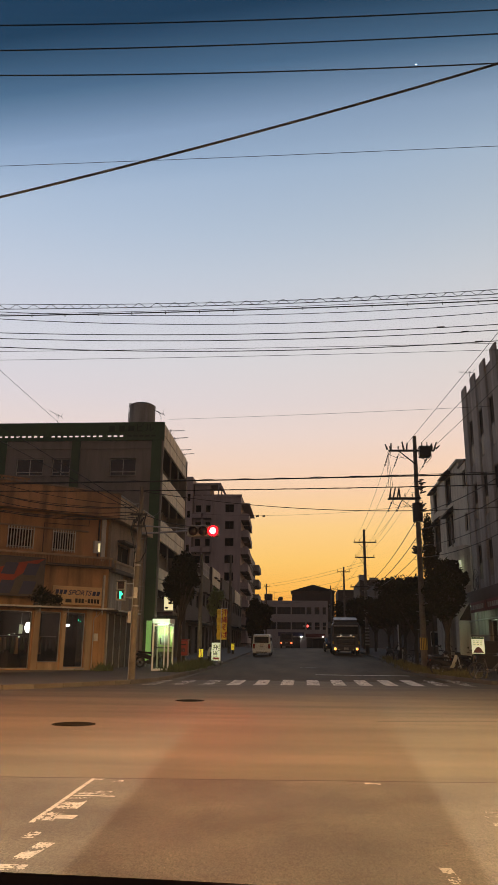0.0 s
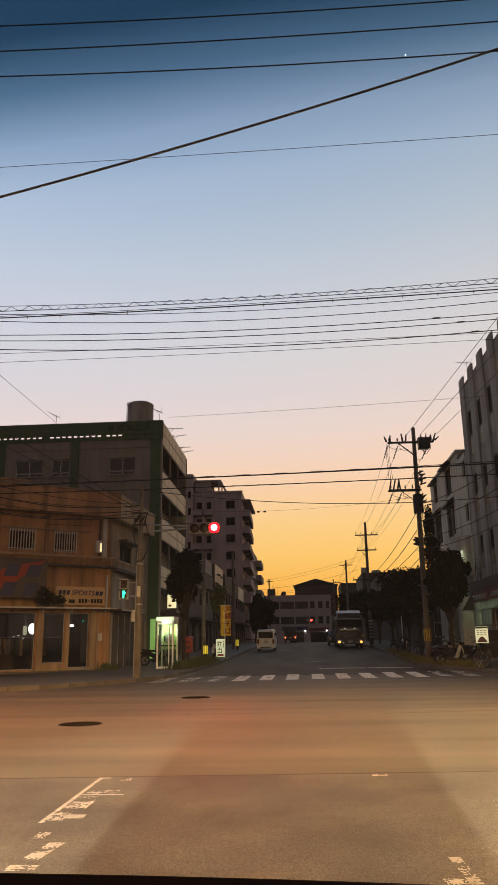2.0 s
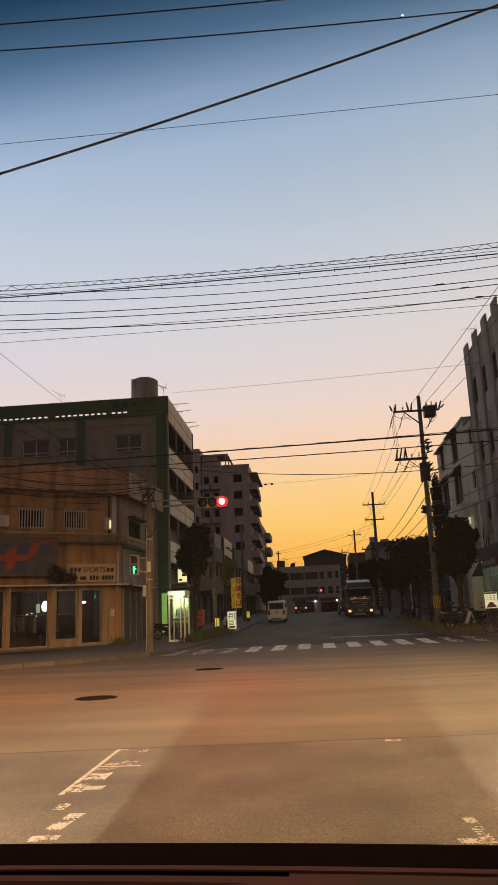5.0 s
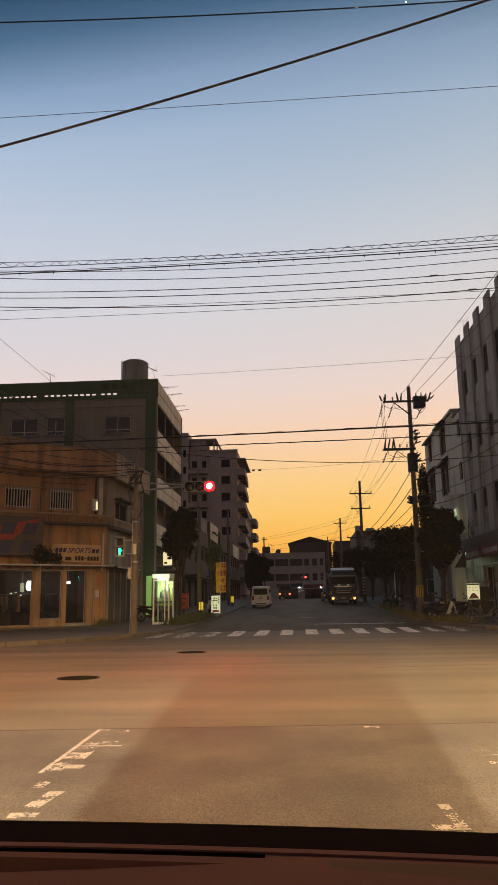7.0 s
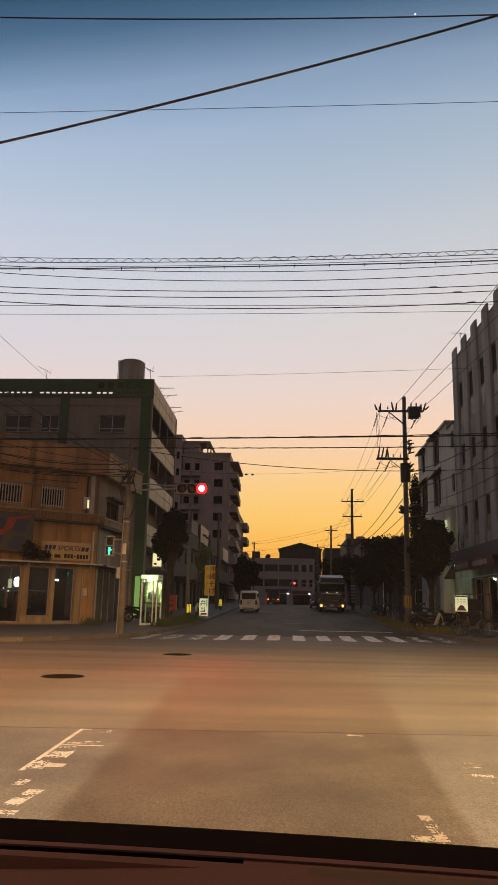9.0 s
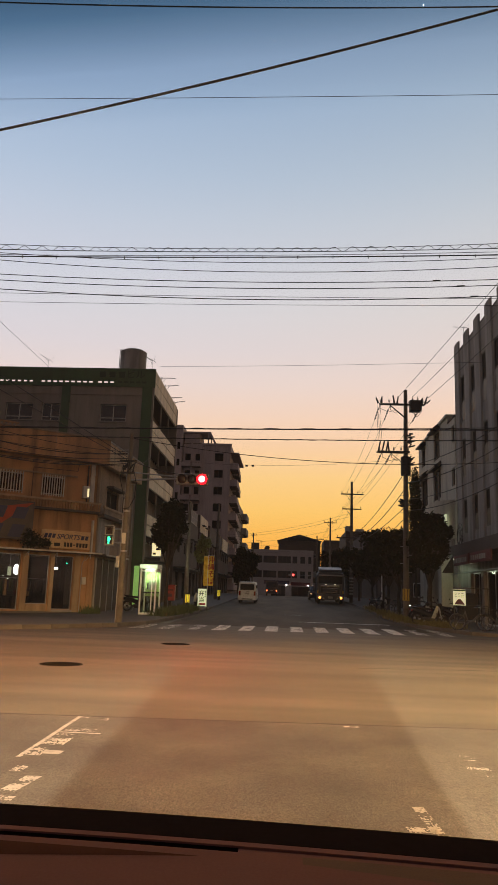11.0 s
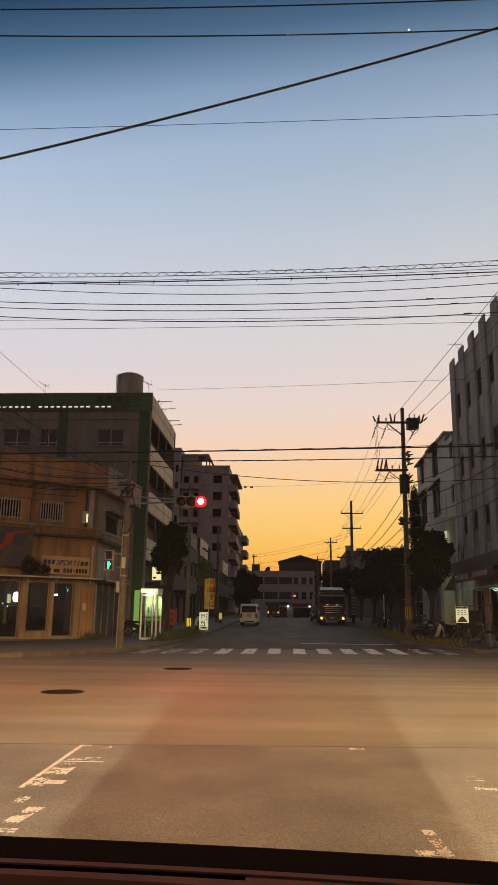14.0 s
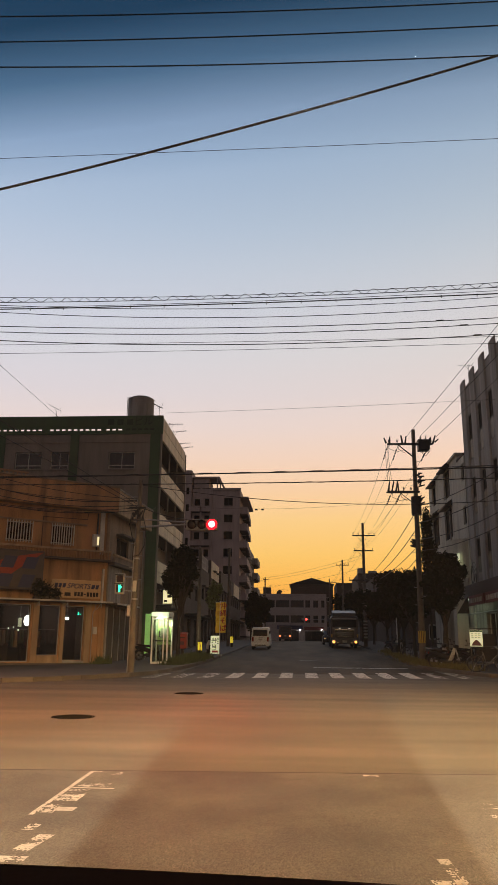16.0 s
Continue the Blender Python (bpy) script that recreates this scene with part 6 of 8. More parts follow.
# ---------------------------------------------------------------- signals, booth, signs, street furniture
def traffic_signal(x, y, z):
    t = thing("traffic_signal", (x, y, z), "horizontal traffic signal on an arm, red lamp lit", "traffic signal")
    part("housing", B(-0.68, 0.68, -0.02, 0.2, -0.24, 0.24, bevel=0.05), "concrete", t)
    for i, (cx, lit) in enumerate(((-0.42, 0), (0.0, 0), (0.42, 1))):
        bm = bmesh.new()
        # lit lens drawn larger, with a pale core, in place of its glare
        bmesh.ops.create_uvsphere(bm, u_segments=24, v_segments=12, radius=0.225 if lit else 0.2, matrix=Matrix.Translation((cx, -0.03, 0)) @ Matrix.Diagonal((1, 0.35, 1, 1)))
        part("lens", bm, "red_light" if lit else "lens_off", t, "lit red lens" if lit else "unlit dark lens", smooth=True)
        if lit:
            bm = bmesh.new()
            bmesh.ops.create_uvsphere(bm, u_segments=24, v_segments=12, radius=0.15, matrix=Matrix.Translation((cx, -0.06, 0)) @ Matrix.Diagonal((1, 0.6, 1, 1)))
            part("lamp_core", bm, "red_core", t, "glaring centre of the red lens", smooth=True)
        bm = bmesh.new()
        seg = 14
        rows = []
        for j in range(seg + 1):
            a = math.pi * (-0.15 + 1.3 * j / seg)
            rows.append((bm.verts.new((cx + 0.185 * math.cos(a), -0.02, 0.185 * math.sin(a))), bm.verts.new((cx + 0.175 * math.cos(a), -0.24 if 0.1 < j / seg < 0.9 else -0.12, 0.175 * math.sin(a)))))
        for a, b in zip(rows, rows[1:]):
            bm.faces.new((a[0], b[0], b[1], a[1]))
        bmesh.ops.solidify(bm, geom=bm.faces[:], thickness=0.006)
        part("visor", bm, "dark_metal", t)
    part("arm", rod(bmesh.new(), (-2.76, 0.12, -0.1), (-0.6, 0.12, 0.02), 0.045, 0.035, 10), "steel", t)
    part("arm", rod(bmesh.new(), (-2.76, 0.12, 0.25), (-0.6, 0.12, 0.1), 0.03, 0.03, 8), "steel", t)
    part("post", rod(bmesh.new(), (-2.76, 0.12, 0.7), (-2.76, 0.12, -z + walkz(y)), 0.08, 0.095, 14), "steel", t)


traffic_signal(-4.1, 31.0, 6.02)


def pedestrian_signal(x, y, z, turn, lit="green_light", post=False):
    t = thing("pedestrian_signal", (x, y, z, 0, 0, turn), "upright pedestrian signal with its green lamp lit", "pedestrian signal")
    part("housing", B(-0.17, 0.17, -0.02, 0.2, -0.38, 0.38, bevel=0.03), "concrete", t)
    part("red_lens", B(-0.12, 0.12, -0.035, -0.022, 0.05, 0.3, bevel=0.005), "lens_off", t, "unlit red lens")
    bm = B(-0.045, 0.045, -0.05, -0.045, -0.2, -0.05)
    box(bm, -0.035, 0.035, -0.05, -0.045, -0.31, -0.2)
    box(bm, 0.045, 0.085, -0.05, -0.045, -0.17, -0.11)
    part("green_lens", bm, lit, t, "lit green lens")
    part("lens_plate", B(-0.12, 0.12, -0.04, -0.022, -0.31, -0.04, bevel=0.004), "lens_off", t)
    part("visor", B(-0.16, 0.16, -0.2, -0.022, 0.315, 0.335), "dark_metal", t)
    part("visor", B(-0.16, 0.16, -0.18, -0.022, -0.02, 0.0), "dark_metal", t)
    part("bracket", rod(bmesh.new(), (0.17, 0.1, 0.25), (0.45, 0.1, 0.25), 0.025, n=8), "steel", t)
    part("bracket", rod(bmesh.new(), (0.17, 0.1, -0.25), (0.45, 0.1, -0.25), 0.025, n=8), "steel", t)
    if post:
        part("post", rod(bmesh.new(), (0.5, 0.1, 0.5), (0.5, 0.1, -z), 0.06, n=12), "steel", t)


pedestrian_signal(-6.72, 27.9, 3.32, 0)
pedestrian_signal(13.35, 20.6, 3.62, -122.7, "green_bright", True)  # across the side street, mirrored in the shop door


def far_signal(x, y, z):
    t = thing("traffic_signal", (x, y, z), "far traffic signal with its red lamp lit", "traffic signal")
    part("housing", B(-0.68, 0.68, 0.0, 0.2, -0.24, 0.24, bevel=0.04), "steel", t)
    bm = bmesh.new()
    bmesh.ops.create_uvsphere(bm, u_segments=16, v_segments=8, radius=0.24, matrix=Matrix.Translation((0.42, -0.03, 0)) @ Matrix.Diagonal((1, 0.4, 1, 1)))
    part("lens", bm, "red_far", t)
    part("arm", rod(bmesh.new(), (0.6, 0.1, 0), (4.6, 0.1, 0), 0.05, n=8), "steel", t)
    part("post", rod(bmesh.new(), (4.6, 0.1, 0.3), (4.6, 0.1, 1.5 - z), 0.1, n=10), "steel", t)


far_signal(1.0, 176.0, 6.45)


def phone_booth(x, y, z, turn):
    t = thing("phone_booth", (x, y, z, 0, 0, turn), "glazed telephone booth with white frame, lit greenish inside", "phone booth")
    w, d, h = 0.37, 0.37, 2.25
    for sx in (-1, 1):
        for sy in (-1, 1):
            part("post", B(sx * w - 0.035, sx * w + 0.035, sy * d - 0.035, sy * d + 0.035, 0, h, bevel=0.008), "booth_white", t)
    for sy in (-1, 1):
        part("rail", B(-w + 0.035, w - 0.035, sy * d - 0.025, sy * d + 0.025, 0.0, 0.09), "booth_white", t)
        part("rail", B(-w + 0.035, w - 0.035, sy * d - 0.025, sy * d + 0.025, 2.0, 2.07), "booth_white", t)
    for sx in (-1, 1):
        part("rail", B(sx * w - 0.025, sx * w + 0.025, -d + 0.035, d - 0.035, 0.0, 0.09), "booth_white", t)
        part("rail", B(sx * w - 0.025, sx * w + 0.025, -d + 0.035, d - 0.035, 2.0, 2.07), "booth_white", t)
        part("glass_pane", B(sx * w - 0.004, sx * w + 0.004, -d + 0.036, d - 0.036, 0.09, 2.0), "pane", t)
    part("glass_pane", B(-w + 0.036, w - 0.036, -d - 0.004, -d + 0.004, 0.09, 2.0), "pane", t)
    part("rear_panel", B(-w + 0.036, w - 0.036, d - 0.004, d + 0.004, 0.85, 2.0), "booth_green", t, "pale green rear panel")
    part("rear_pane", B(-w + 0.036, w - 0.036, d - 0.004, d + 0.004, 0.09, 0.85), "pane", t)
    part("door_stile", B(0.16, 0.205, -d - 0.03, -d + 0.03, 0.09, 2.0), "booth_white", t)
    part("roof", B(-w - 0.06, w + 0.06, -d - 0.06, d + 0.06, 2.13, 2.34, bevel=0.03), "booth_white", t)
    part("light_box", B(-w - 0.05, w + 0.05, -d - 0.072, -d - 0.061, 2.14, 2.32, bevel=0.004), "booth_header", t, "pale green lit header panel")
    part("ceiling_lamp", B(-0.22, 0.22, -0.1, 0.1, 2.06, 2.1), "tube", t, "lit ceiling tube")
    part("floor", B(-w + 0.04, w - 0.04, -d + 0.04, d - 0.04, 0.0, 0.04), "concrete", t)
    ph = part("telephone", B(-0.13, 0.19, 0.12, 0.36, 1.15, 1.62, bevel=0.03), "steel", t, "grey-green public telephone")
    part("handset", B(-0.20, -0.14, 0.1, 0.18, 1.2, 1.48, bevel=0.02), "rubber", ph)
    part("shelf", B(-0.35, 0.35, 0.08, 0.38, 1.0, 1.05), "dark_metal", t)
    part("notice", B(-0.28, 0.02, 0.395, 0.41, 1.62, 1.88), "yellow_cloth", t, "yellow notice behind the telephone")
    bm = bmesh.new()
    for i in range(9):
        box(bm, -w + 0.055, -w + 0.11, -d - 0.012, -d - 0.008, 0.95 + i * 0.09, 1.01 + i * 0.09)
    part("lettering", bm, "letter_black", t)


phone_booth(-6.5, 35.9, walkz(36) + 0.01, -6)


def banner(x, y, z, turn, side, w, text, mat):
    t = thing("banner_flag", (x, y, z, 0, 0, turn), "tall yellow banner flag with red vertical lettering on a pole", "banner", "banner flags")
    z0, z1 = 1.78 - z, 3.56 - z
    part("pole", rod(bmesh.new(), (0, 0, 0), (0, 0, z1 + 0.06), 0.018, 0.014, 8), "white", t)
    part("cross_bar", rod(bmesh.new(), (0, 0, z1 + 0.012), (side * (w + 0.02), 0, z1 + 0.012), 0.01, n=6), "white", t)
    bm = bmesh.new()
    n, k = 16, 6
    g = [[bm.verts.new((side * (0.03 + (w - 0.03) * i / k), 0.022 * math.sin(i * 1.1 + j * 0.5) * (0.2 + i / k), z0 + (z1 - z0) * j / n)) for i in range(k + 1)] for j in range(n + 1)]
    for j in range(n):
        for i in range(k):
            bm.faces.new((g[j][i], g[j][i + 1], g[j + 1][i + 1], g[j + 1][i]))
    bmesh.ops.solidify(bm, geom=bm.faces[:], thickness=0.004)
    cl = part("cloth", bm, "yellow_cloth", t)
    for i, ch in enumerate(text):
        lettering(ch, min(0.42, w * 1.15), mat, cl, pose(side * w * 0.55, -0.045, z1 - 0.24 - i * 0.43, 90, 0, 0), 0.004, bold=0.005)
    for i in range(5):
        part("loop", B(side * 0.015 - 0.022, side * 0.015 + 0.022, -0.02, 0.02, z0 + 0.06 + i * (z1 - z0 - 0.15) / 4, z0 + 0.1 + i * (z1 - z0 - 0.15) / 4), "yellow_cloth", t)
    part("base", rod(bmesh.new(), (0, 0, 0), (0, 0, 0.1), 0.15, 0.13, 16), "concrete", t)


banner(-4.79, 45.5, walkz(45.5), 14, 1, 0.36, "沖縄そば", "letter_red")
banner(-4.81, 45.85, walkz(45.85), -12, -1, 0.28, "沖縄そば", "letter_ochre")


def meal_sign(x, y, z):
    t = thing("street_sign", (x, y, z, -4, 0, 0), "white upright sign board with dark characters and a red corner label", "sign")
    fr = part("board", B(-0.26, 0.26, -0.03, 0.03, 0.12, 1.15, bevel=0.01), "lit_panel", t, "white sign face")
    lettering("弁", 0.36, "letter_black", fr, pose(-0.04, -0.036, 0.86, 90, 0, 0), bold=0.005)
    lettering("当", 0.36, "letter_black", fr, pose(-0.04, -0.036, 0.48, 90, 0, 0), bold=0.005)
    part("label", B(-0.16, 0.2, -0.038, -0.032, 0.18, 0.3), "letter_red", fr)
    bm = bmesh.new()
    for i in range(4):
        box(bm, 0.15, 0.22, -0.038, -0.032, 0.98 - i * 0.1, 1.04 - i * 0.1)
    part("lettering", bm, "letter_black", fr)
    for s in (-1, 1):
        part("foot", B(s * 0.2 - 0.03, s * 0.2 + 0.03, -0.22, 0.22, 0.0, 0.12), "steel", t)


meal_sign(-5.12, 46.0, walkz(46))


def postbox(x, y, z):
    t = thing("post_box", (x, y, z), "red post box on the pavement, lit from beside", "post box")
    part("leg", B(-0.09, 0.09, -0.09, 0.09, 0, 0.55), "dark_metal", t)
    part("body", B(-0.26, 0.26, -0.24, 0.24, 0.5, 1.3, bevel=0.05), "red_paint", t)
    part("slot", B(-0.16, 0.16, -0.246, -0.242, 1.05, 1.1), "letter_black", t)
    part("plate", B(-0.12, 0.12, -0.247, -0.242, 0.7, 0.88), "maroon", t)
    part("hood", B(-0.29, 0.29, -0.28, 0.26, 1.302, 1.36, bevel=0.02), "red_paint", t)


postbox(-6.45, 42.0, walkz(42.5))


def wall_sign_lit(x, y, z):
    t = thing("lit_shop_sign", (x, y, z), "small lit white projecting shop sign", "sign")
    part("case", B(-0.3, 0.3, 0.0, 0.14, -0.42, 0.42, bevel=0.02), "steel", t)
    part("face", B(-0.26, 0.26, -0.008, -0.002, -0.38, 0.38), "lit_yellow", t, "lit sign face")
    bm = B(-0.02, 0.2, -0.016, -0.009, -0.05, 0.12)
    box(bm, -0.2, -0.02, -0.016, -0.009, -0.3, -0.18)
    part("lettering", bm, "letter_black", t)
    part("bracket", rod(bmesh.new(), (-0.4, 0.08, 0.45), (-0.6, 0.72, 0.45), 0.025, n=8), "steel", t)


wall_sign_lit(-7.78, 44.3, 3.78)


def menu_board(x, y, z, turn):
    t = thing("shop_sign", (x, y, z, 0, 0, turn), "white lit board with green strip and dark red disc", "sign")
    part("leg", B(-0.24, -0.2, -0.03, 0.03, -1.0, 0), "dark_metal", t)
    part("leg", B(0.2, 0.24, -0.03, 0.03, -1.0, 0), "dark_metal", t)
    bd = part("board", B(-0.26, 0.26, -0.05, 0.05, 0.0, 0.68, bevel=0.015), "lit_panel", t)
    part("strip", B(-0.25, 0.25, -0.058, -0.052, 0.6, 0.67), "green_paint", bd)
    bm = bmesh.new()
    prism(bm, [(-0.22 + 0.022 * i, 0.03 + 0.24 * math.sin(math.pi * i / 20)) for i in range(21)], -0.060, -0.053, "y")
    part("disc", bm, "maroon", bd)
    bm = bmesh.new()
    for i in range(3):
        for j in range(3):
            box(bm, -0.2 + j * 0.14, -0.1 + j * 0.14, -0.058, -0.052, 0.34 + i * 0.08, 0.375 + i * 0.08)
    part("lettering", bm, "steel", bd)


menu_board(7.5, 33.5, 1.17, -12)


def guard_post(x, y, z, h, mat="white"):
    t = thing("sign_post", (x, y, z), "thin pale steel post on the pavement", "post")
    part("shaft", rod(bmesh.new(), (0, 0, 0), (0, 0, h), 0.04, n=10), mat, t)
    part("base", rod(bmesh.new(), (0, 0, 0), (0, 0, 0.08), 0.08, n=12), "steel", t)


guard_post(6.7, 54.0, walkz(54), 2.65)


def marker(x, y, z, w, h):
    t = thing("reflector_post", (x, y, z), "short kerb post with yellow reflective bands", "marker post", "reflector posts")
    part("body", rod(bmesh.new(), (0, 0, 0), (0, 0, h), w * 0.5, n=12), "dark_metal", t)
    for i in range(3):
        part("band", B(-w * 0.55 + i * w * 0.4, -w * 0.3 + i * w * 0.4, -w * 0.62, -w * 0.5, h * 0.35, h * 0.92), "reflector", t)


marker(-6.0, 46.1, walkz(46), 0.24, 0.85)
marker(-5.7, 64.0, walkz(64), 0.22, 0.9)


# street lamps over the crossing
def street_lamp(x, y, h, tx, ty, z=0.0):
    ang = math.degrees(math.atan2(ty, tx))
    t = thing("street_lamp", (x, y, z, 0, 0, ang), "tall grey street lamp with a sodium head", "street lamp", "street lamps")
    part("post", rod(bmesh.new(), (0, 0, 0), (0, 0, h), 0.1, 0.06, 14), "steel", t)
    part("arm", rod(bmesh.new(), (0, 0, h - 0.1), (1.9, 0, h + 0.25), 0.04, 0.035, 10), "steel", t)
    part("head", B(1.7, 2.5, -0.15, 0.15, h + 0.2, h + 0.38, bevel=0.05), "steel", t)


street_lamp(-10.0, 13.5, 8.75, 2.0, 0.5)
street_lamp(9.4, 12.0, 8.75, -2.4, -0.5)
# post for the added fill lamp, behind the eye
street_lamp(5.6, -12.5, 8.75, -2.2, 0.5)
street_lamp(-17.1, 21.1, 7.75, 0.7, 1.9)


# ---------------------------------------------------------------- vehicles
def wheel(parent, x, y, r, w, name="wheel"):
    bm = ring(bmesh.new(), (x, y, r), r * 0.78, r * 0.22, "x", 24, 8, squash=w / (r * 0.44))
    wh = part(name, bm, "rubber", parent)
    part("rim", rod(bmesh.new(), (x - w * 0.42, y, r), (x + w * 0.42, y, r), r * 0.62, n=20), "steel", wh)
    return wh


def section(w, z0, z1, top=0.86, belt=None):
    h = z1 - z0
    belt = belt if belt is not None else z0 + h * 0.5
    return [(-w * 0.94, z0), (w * 0.94, z0), (w, z0 + h * 0.12), (w, belt), (w * (top + 0.05), z1 - h * 0.1), (w * top * 0.95, z1), (-w * top * 0.95, z1), (-w * (top + 0.05), z1 - h * 0.1), (-w, belt), (-w, z0 + h * 0.12)]


def parked_van(x, y, z):
    t = thing("parked_van", (x, y, z, 1.2, 0, 0), "white box-shaped van parked at the kerb, seen from behind", "van")
    w = 0.85
    body = part("body", loft([(0.0, section(w, 0.35, 1.93, 0.84, 1.05)), (0.12, section(w, 0.3, 1.98, 0.86, 1.05)), (3.2, section(w, 0.3, 1.99, 0.87, 1.05)), (3.9, section(w, 0.3, 1.85, 0.83, 1.05)), (4.5, section(w, 0.3, 1.15, 0.88, 0.95)), (4.65, section(w * 0.95, 0.4, 0.9, 0.9, 0.7))]), "car_white", t)
    part("rear_window", B(-0.66, 0.66, -0.028, 0.04, 1.22, 1.78, bevel=0.02), "window", body, "dark rear window")
    part("bumper", B(-0.82, 0.82, -0.1, 0.1, 0.3, 0.56, bevel=0.05), "car_white", t)
    part("number_plate", B(-0.17, 0.17, -0.03, -0.012, 0.83, 0.98), "white_soiled", t)
    part("tailgate_handle", B(-0.12, 0.25, -0.035, -0.012, 1.03, 1.08), "chrome", t)
    part("bumper_grille", B(-0.5, 0.5, -0.108, -0.1, 0.36, 0.44), "letter_black", t)
    for s in (-1, 1):
        part("tail_lamp", B(s * 0.7 - 0.09, s * 0.7 + 0.09, -0.03, 0.06, 0.72, 1.12, bevel=0.02), "tail_off", t)
        part("side_window", B(s * 0.80 - 0.02, s * 0.80 + 0.02, 0.4, 3.0, 1.2, 1.7), "window", t)
        for yy in (0.75, 3.75):
            wheel(t, s * 0.72, yy, 0.31, 0.19)
    t.scale = (0.87, 0.9, 0.87)


parked_van(-3.22, 62.0, rise(62) + 0.0)


def lorry(x, y, z):
    t = thing("lorry", (x, y, z, -1.2, 0, 180), "large grey lorry facing the crossing with amber lamps lit", "lorry")
    w = 1.2
    # local: y runs from the front backwards is negative; the cab faces -y after the turn
    cab = part("cab", loft([(2.0, section(w, 0.55, 2.75, 0.97, 1.7)), (0.25, section(w, 0.55, 2.78, 0.97, 1.7)), (0.0, section(w * 0.98, 0.55, 2.7, 0.95, 1.7))][::-1]), "truck_grey", t)
    for ob in (cab,):
        ob.matrix_basis = pose(0, 0, 0, 0, 0, 180)
    f = pose(0, 0, 0, 0, 0, 180)

    def front(name, bm, mat, label="", parent=t):
        o = part(name, bm, mat, parent, label)
        o.matrix_basis = f
        return o
    front("windscreen", B(-1.04, 1.04, -0.03, 0.03, 1.80, 2.46, bevel=0.03), "window", "dark windscreen")
    front("sun_visor", B(-1.05, 1.05, -0.22, -0.03, 2.44, 2.56, bevel=0.03), "steel")
    front("roof_deflector", loft([(0.1, section(1.0, 2.78, 3.0, 0.95)), (1.5, section(1.05, 2.78, 3.25, 0.95))]), "truck_grey")
    for z0, w0, h0 in ((1.02, 0.62, 0.05), (1.20, 0.66, 0.04), (1.36, 0.7, 0.04), (1.53, 0.8, 0.09)):
        front("grille_bar", B(-w0, w0, -0.08, 0.0, z0, z0 + h0, bevel=0.018), "chrome")
    front("grille", B(-0.8, 0.8, -0.02, 0.02, 0.92, 1.53), "letter_black")
    front("bumper", B(-1.2, 1.2, -0.14, 0.25, 0.38, 0.9, bevel=0.06), "truck_grey", "dark bumper")
    front("number_plate", B(-0.2, 0.2, -0.16, -0.142, 0.5, 0.68), "white_soiled")
    for s in (-1, 1):
        front("headlight", rod(bmesh.new(), (s * 0.94, -0.13, 0.56), (s * 0.94, -0.18, 0.56), 0.12, 0.09, 20), "amber", "lit amber headlight")
        front("fog_lamp", rod(bmesh.new(), (s * 0.62, -0.13, 0.5), (s * 0.62, -0.17, 0.5), 0.07, 0.06, 14), "chrome")
        front("headlight_housing", B(s * 0.94 - 0.2, s * 0.94 + 0.2, -0.155, -0.02, 0.45, 0.74, bevel=0.05), "chrome")
        front("corner_deflector", B(s * 1.02 - 0.13, s * 1.02 + 0.13, -0.06, 0.06, 0.95, 1.72, bevel=0.04), "truck_grey")
        front("indicator", B(s * 1.12 - 0.06, s * 1.12 + 0.06, -0.1, -0.02, 0.95, 1.2, bevel=0.02), "paint_yellow")
        front("mirror", B(s * 1.42 - 0.1, s * 1.42 + 0.1, 0.05, 0.12, 1.8, 2.3, bevel=0.03), "dark_metal")
        front("mirror_arm", rod(bmesh.new(), (s * 1.15, 0.1, 2.35), (s * 1.42, 0.08, 2.25), 0.02, n=6), "dark_metal")
        front("roof_marker", B(s * 0.42 - 0.08, s * 0.42 + 0.08, -0.10, -0.02, 1.68, 1.74), "marker_light")
        for yy in (-0.9, -5.5, -6.6):
            wheel(t, s * 1.0, yy, 0.5, 0.28)
    part("box_body", B(-1.22, 1.22, -9.0, -2.2, 1.0, 2.9, bevel=0.03), "dark_metal", t)
    part("chassis", B(-0.5, 0.5, -9.0, -0.3, 0.6, 0.98), "dark_metal", t)
    part("cab_step", B(-1.15, 1.15, -1.9, -0.3, 0.4, 0.55), "dark_metal", t)


lorry(3.85, 67.5, rise(67.5))


def small_van(x, y, z):
    t = thing("small_van", (x, y, z), "small dark box van with lit tail lamps, seen from behind", "van")
    part("body", loft([(0.0, section(0.78, 0.3, 1.9, 0.92)), (2.6, section(0.78, 0.3, 1.92, 0.92)), (3.3, section(0.75, 0.3, 1.0, 0.9))]), "truck_grey", t)
    part("rear_window", B(-0.6, 0.6, -0.02, 0.03, 1.15, 1.7, bevel=0.02), "window", t)
    part("number_plate", B(-0.16, 0.16, -0.02, -0.004, 0.6, 0.74), "white_soiled", t)
    for s in (-1, 1):
        part("tail_lamp", B(s * 0.62 - 0.08, s * 0.62 + 0.08, -0.06, 0.02, 0.58, 0.74, bevel=0.02), "tail", t, "lit tail lamp")
        for yy in (0.6, 2.7):
            wheel(t, s * 0.66, yy, 0.27, 0.16)


small_van(-1.9, 96.0, rise(96))


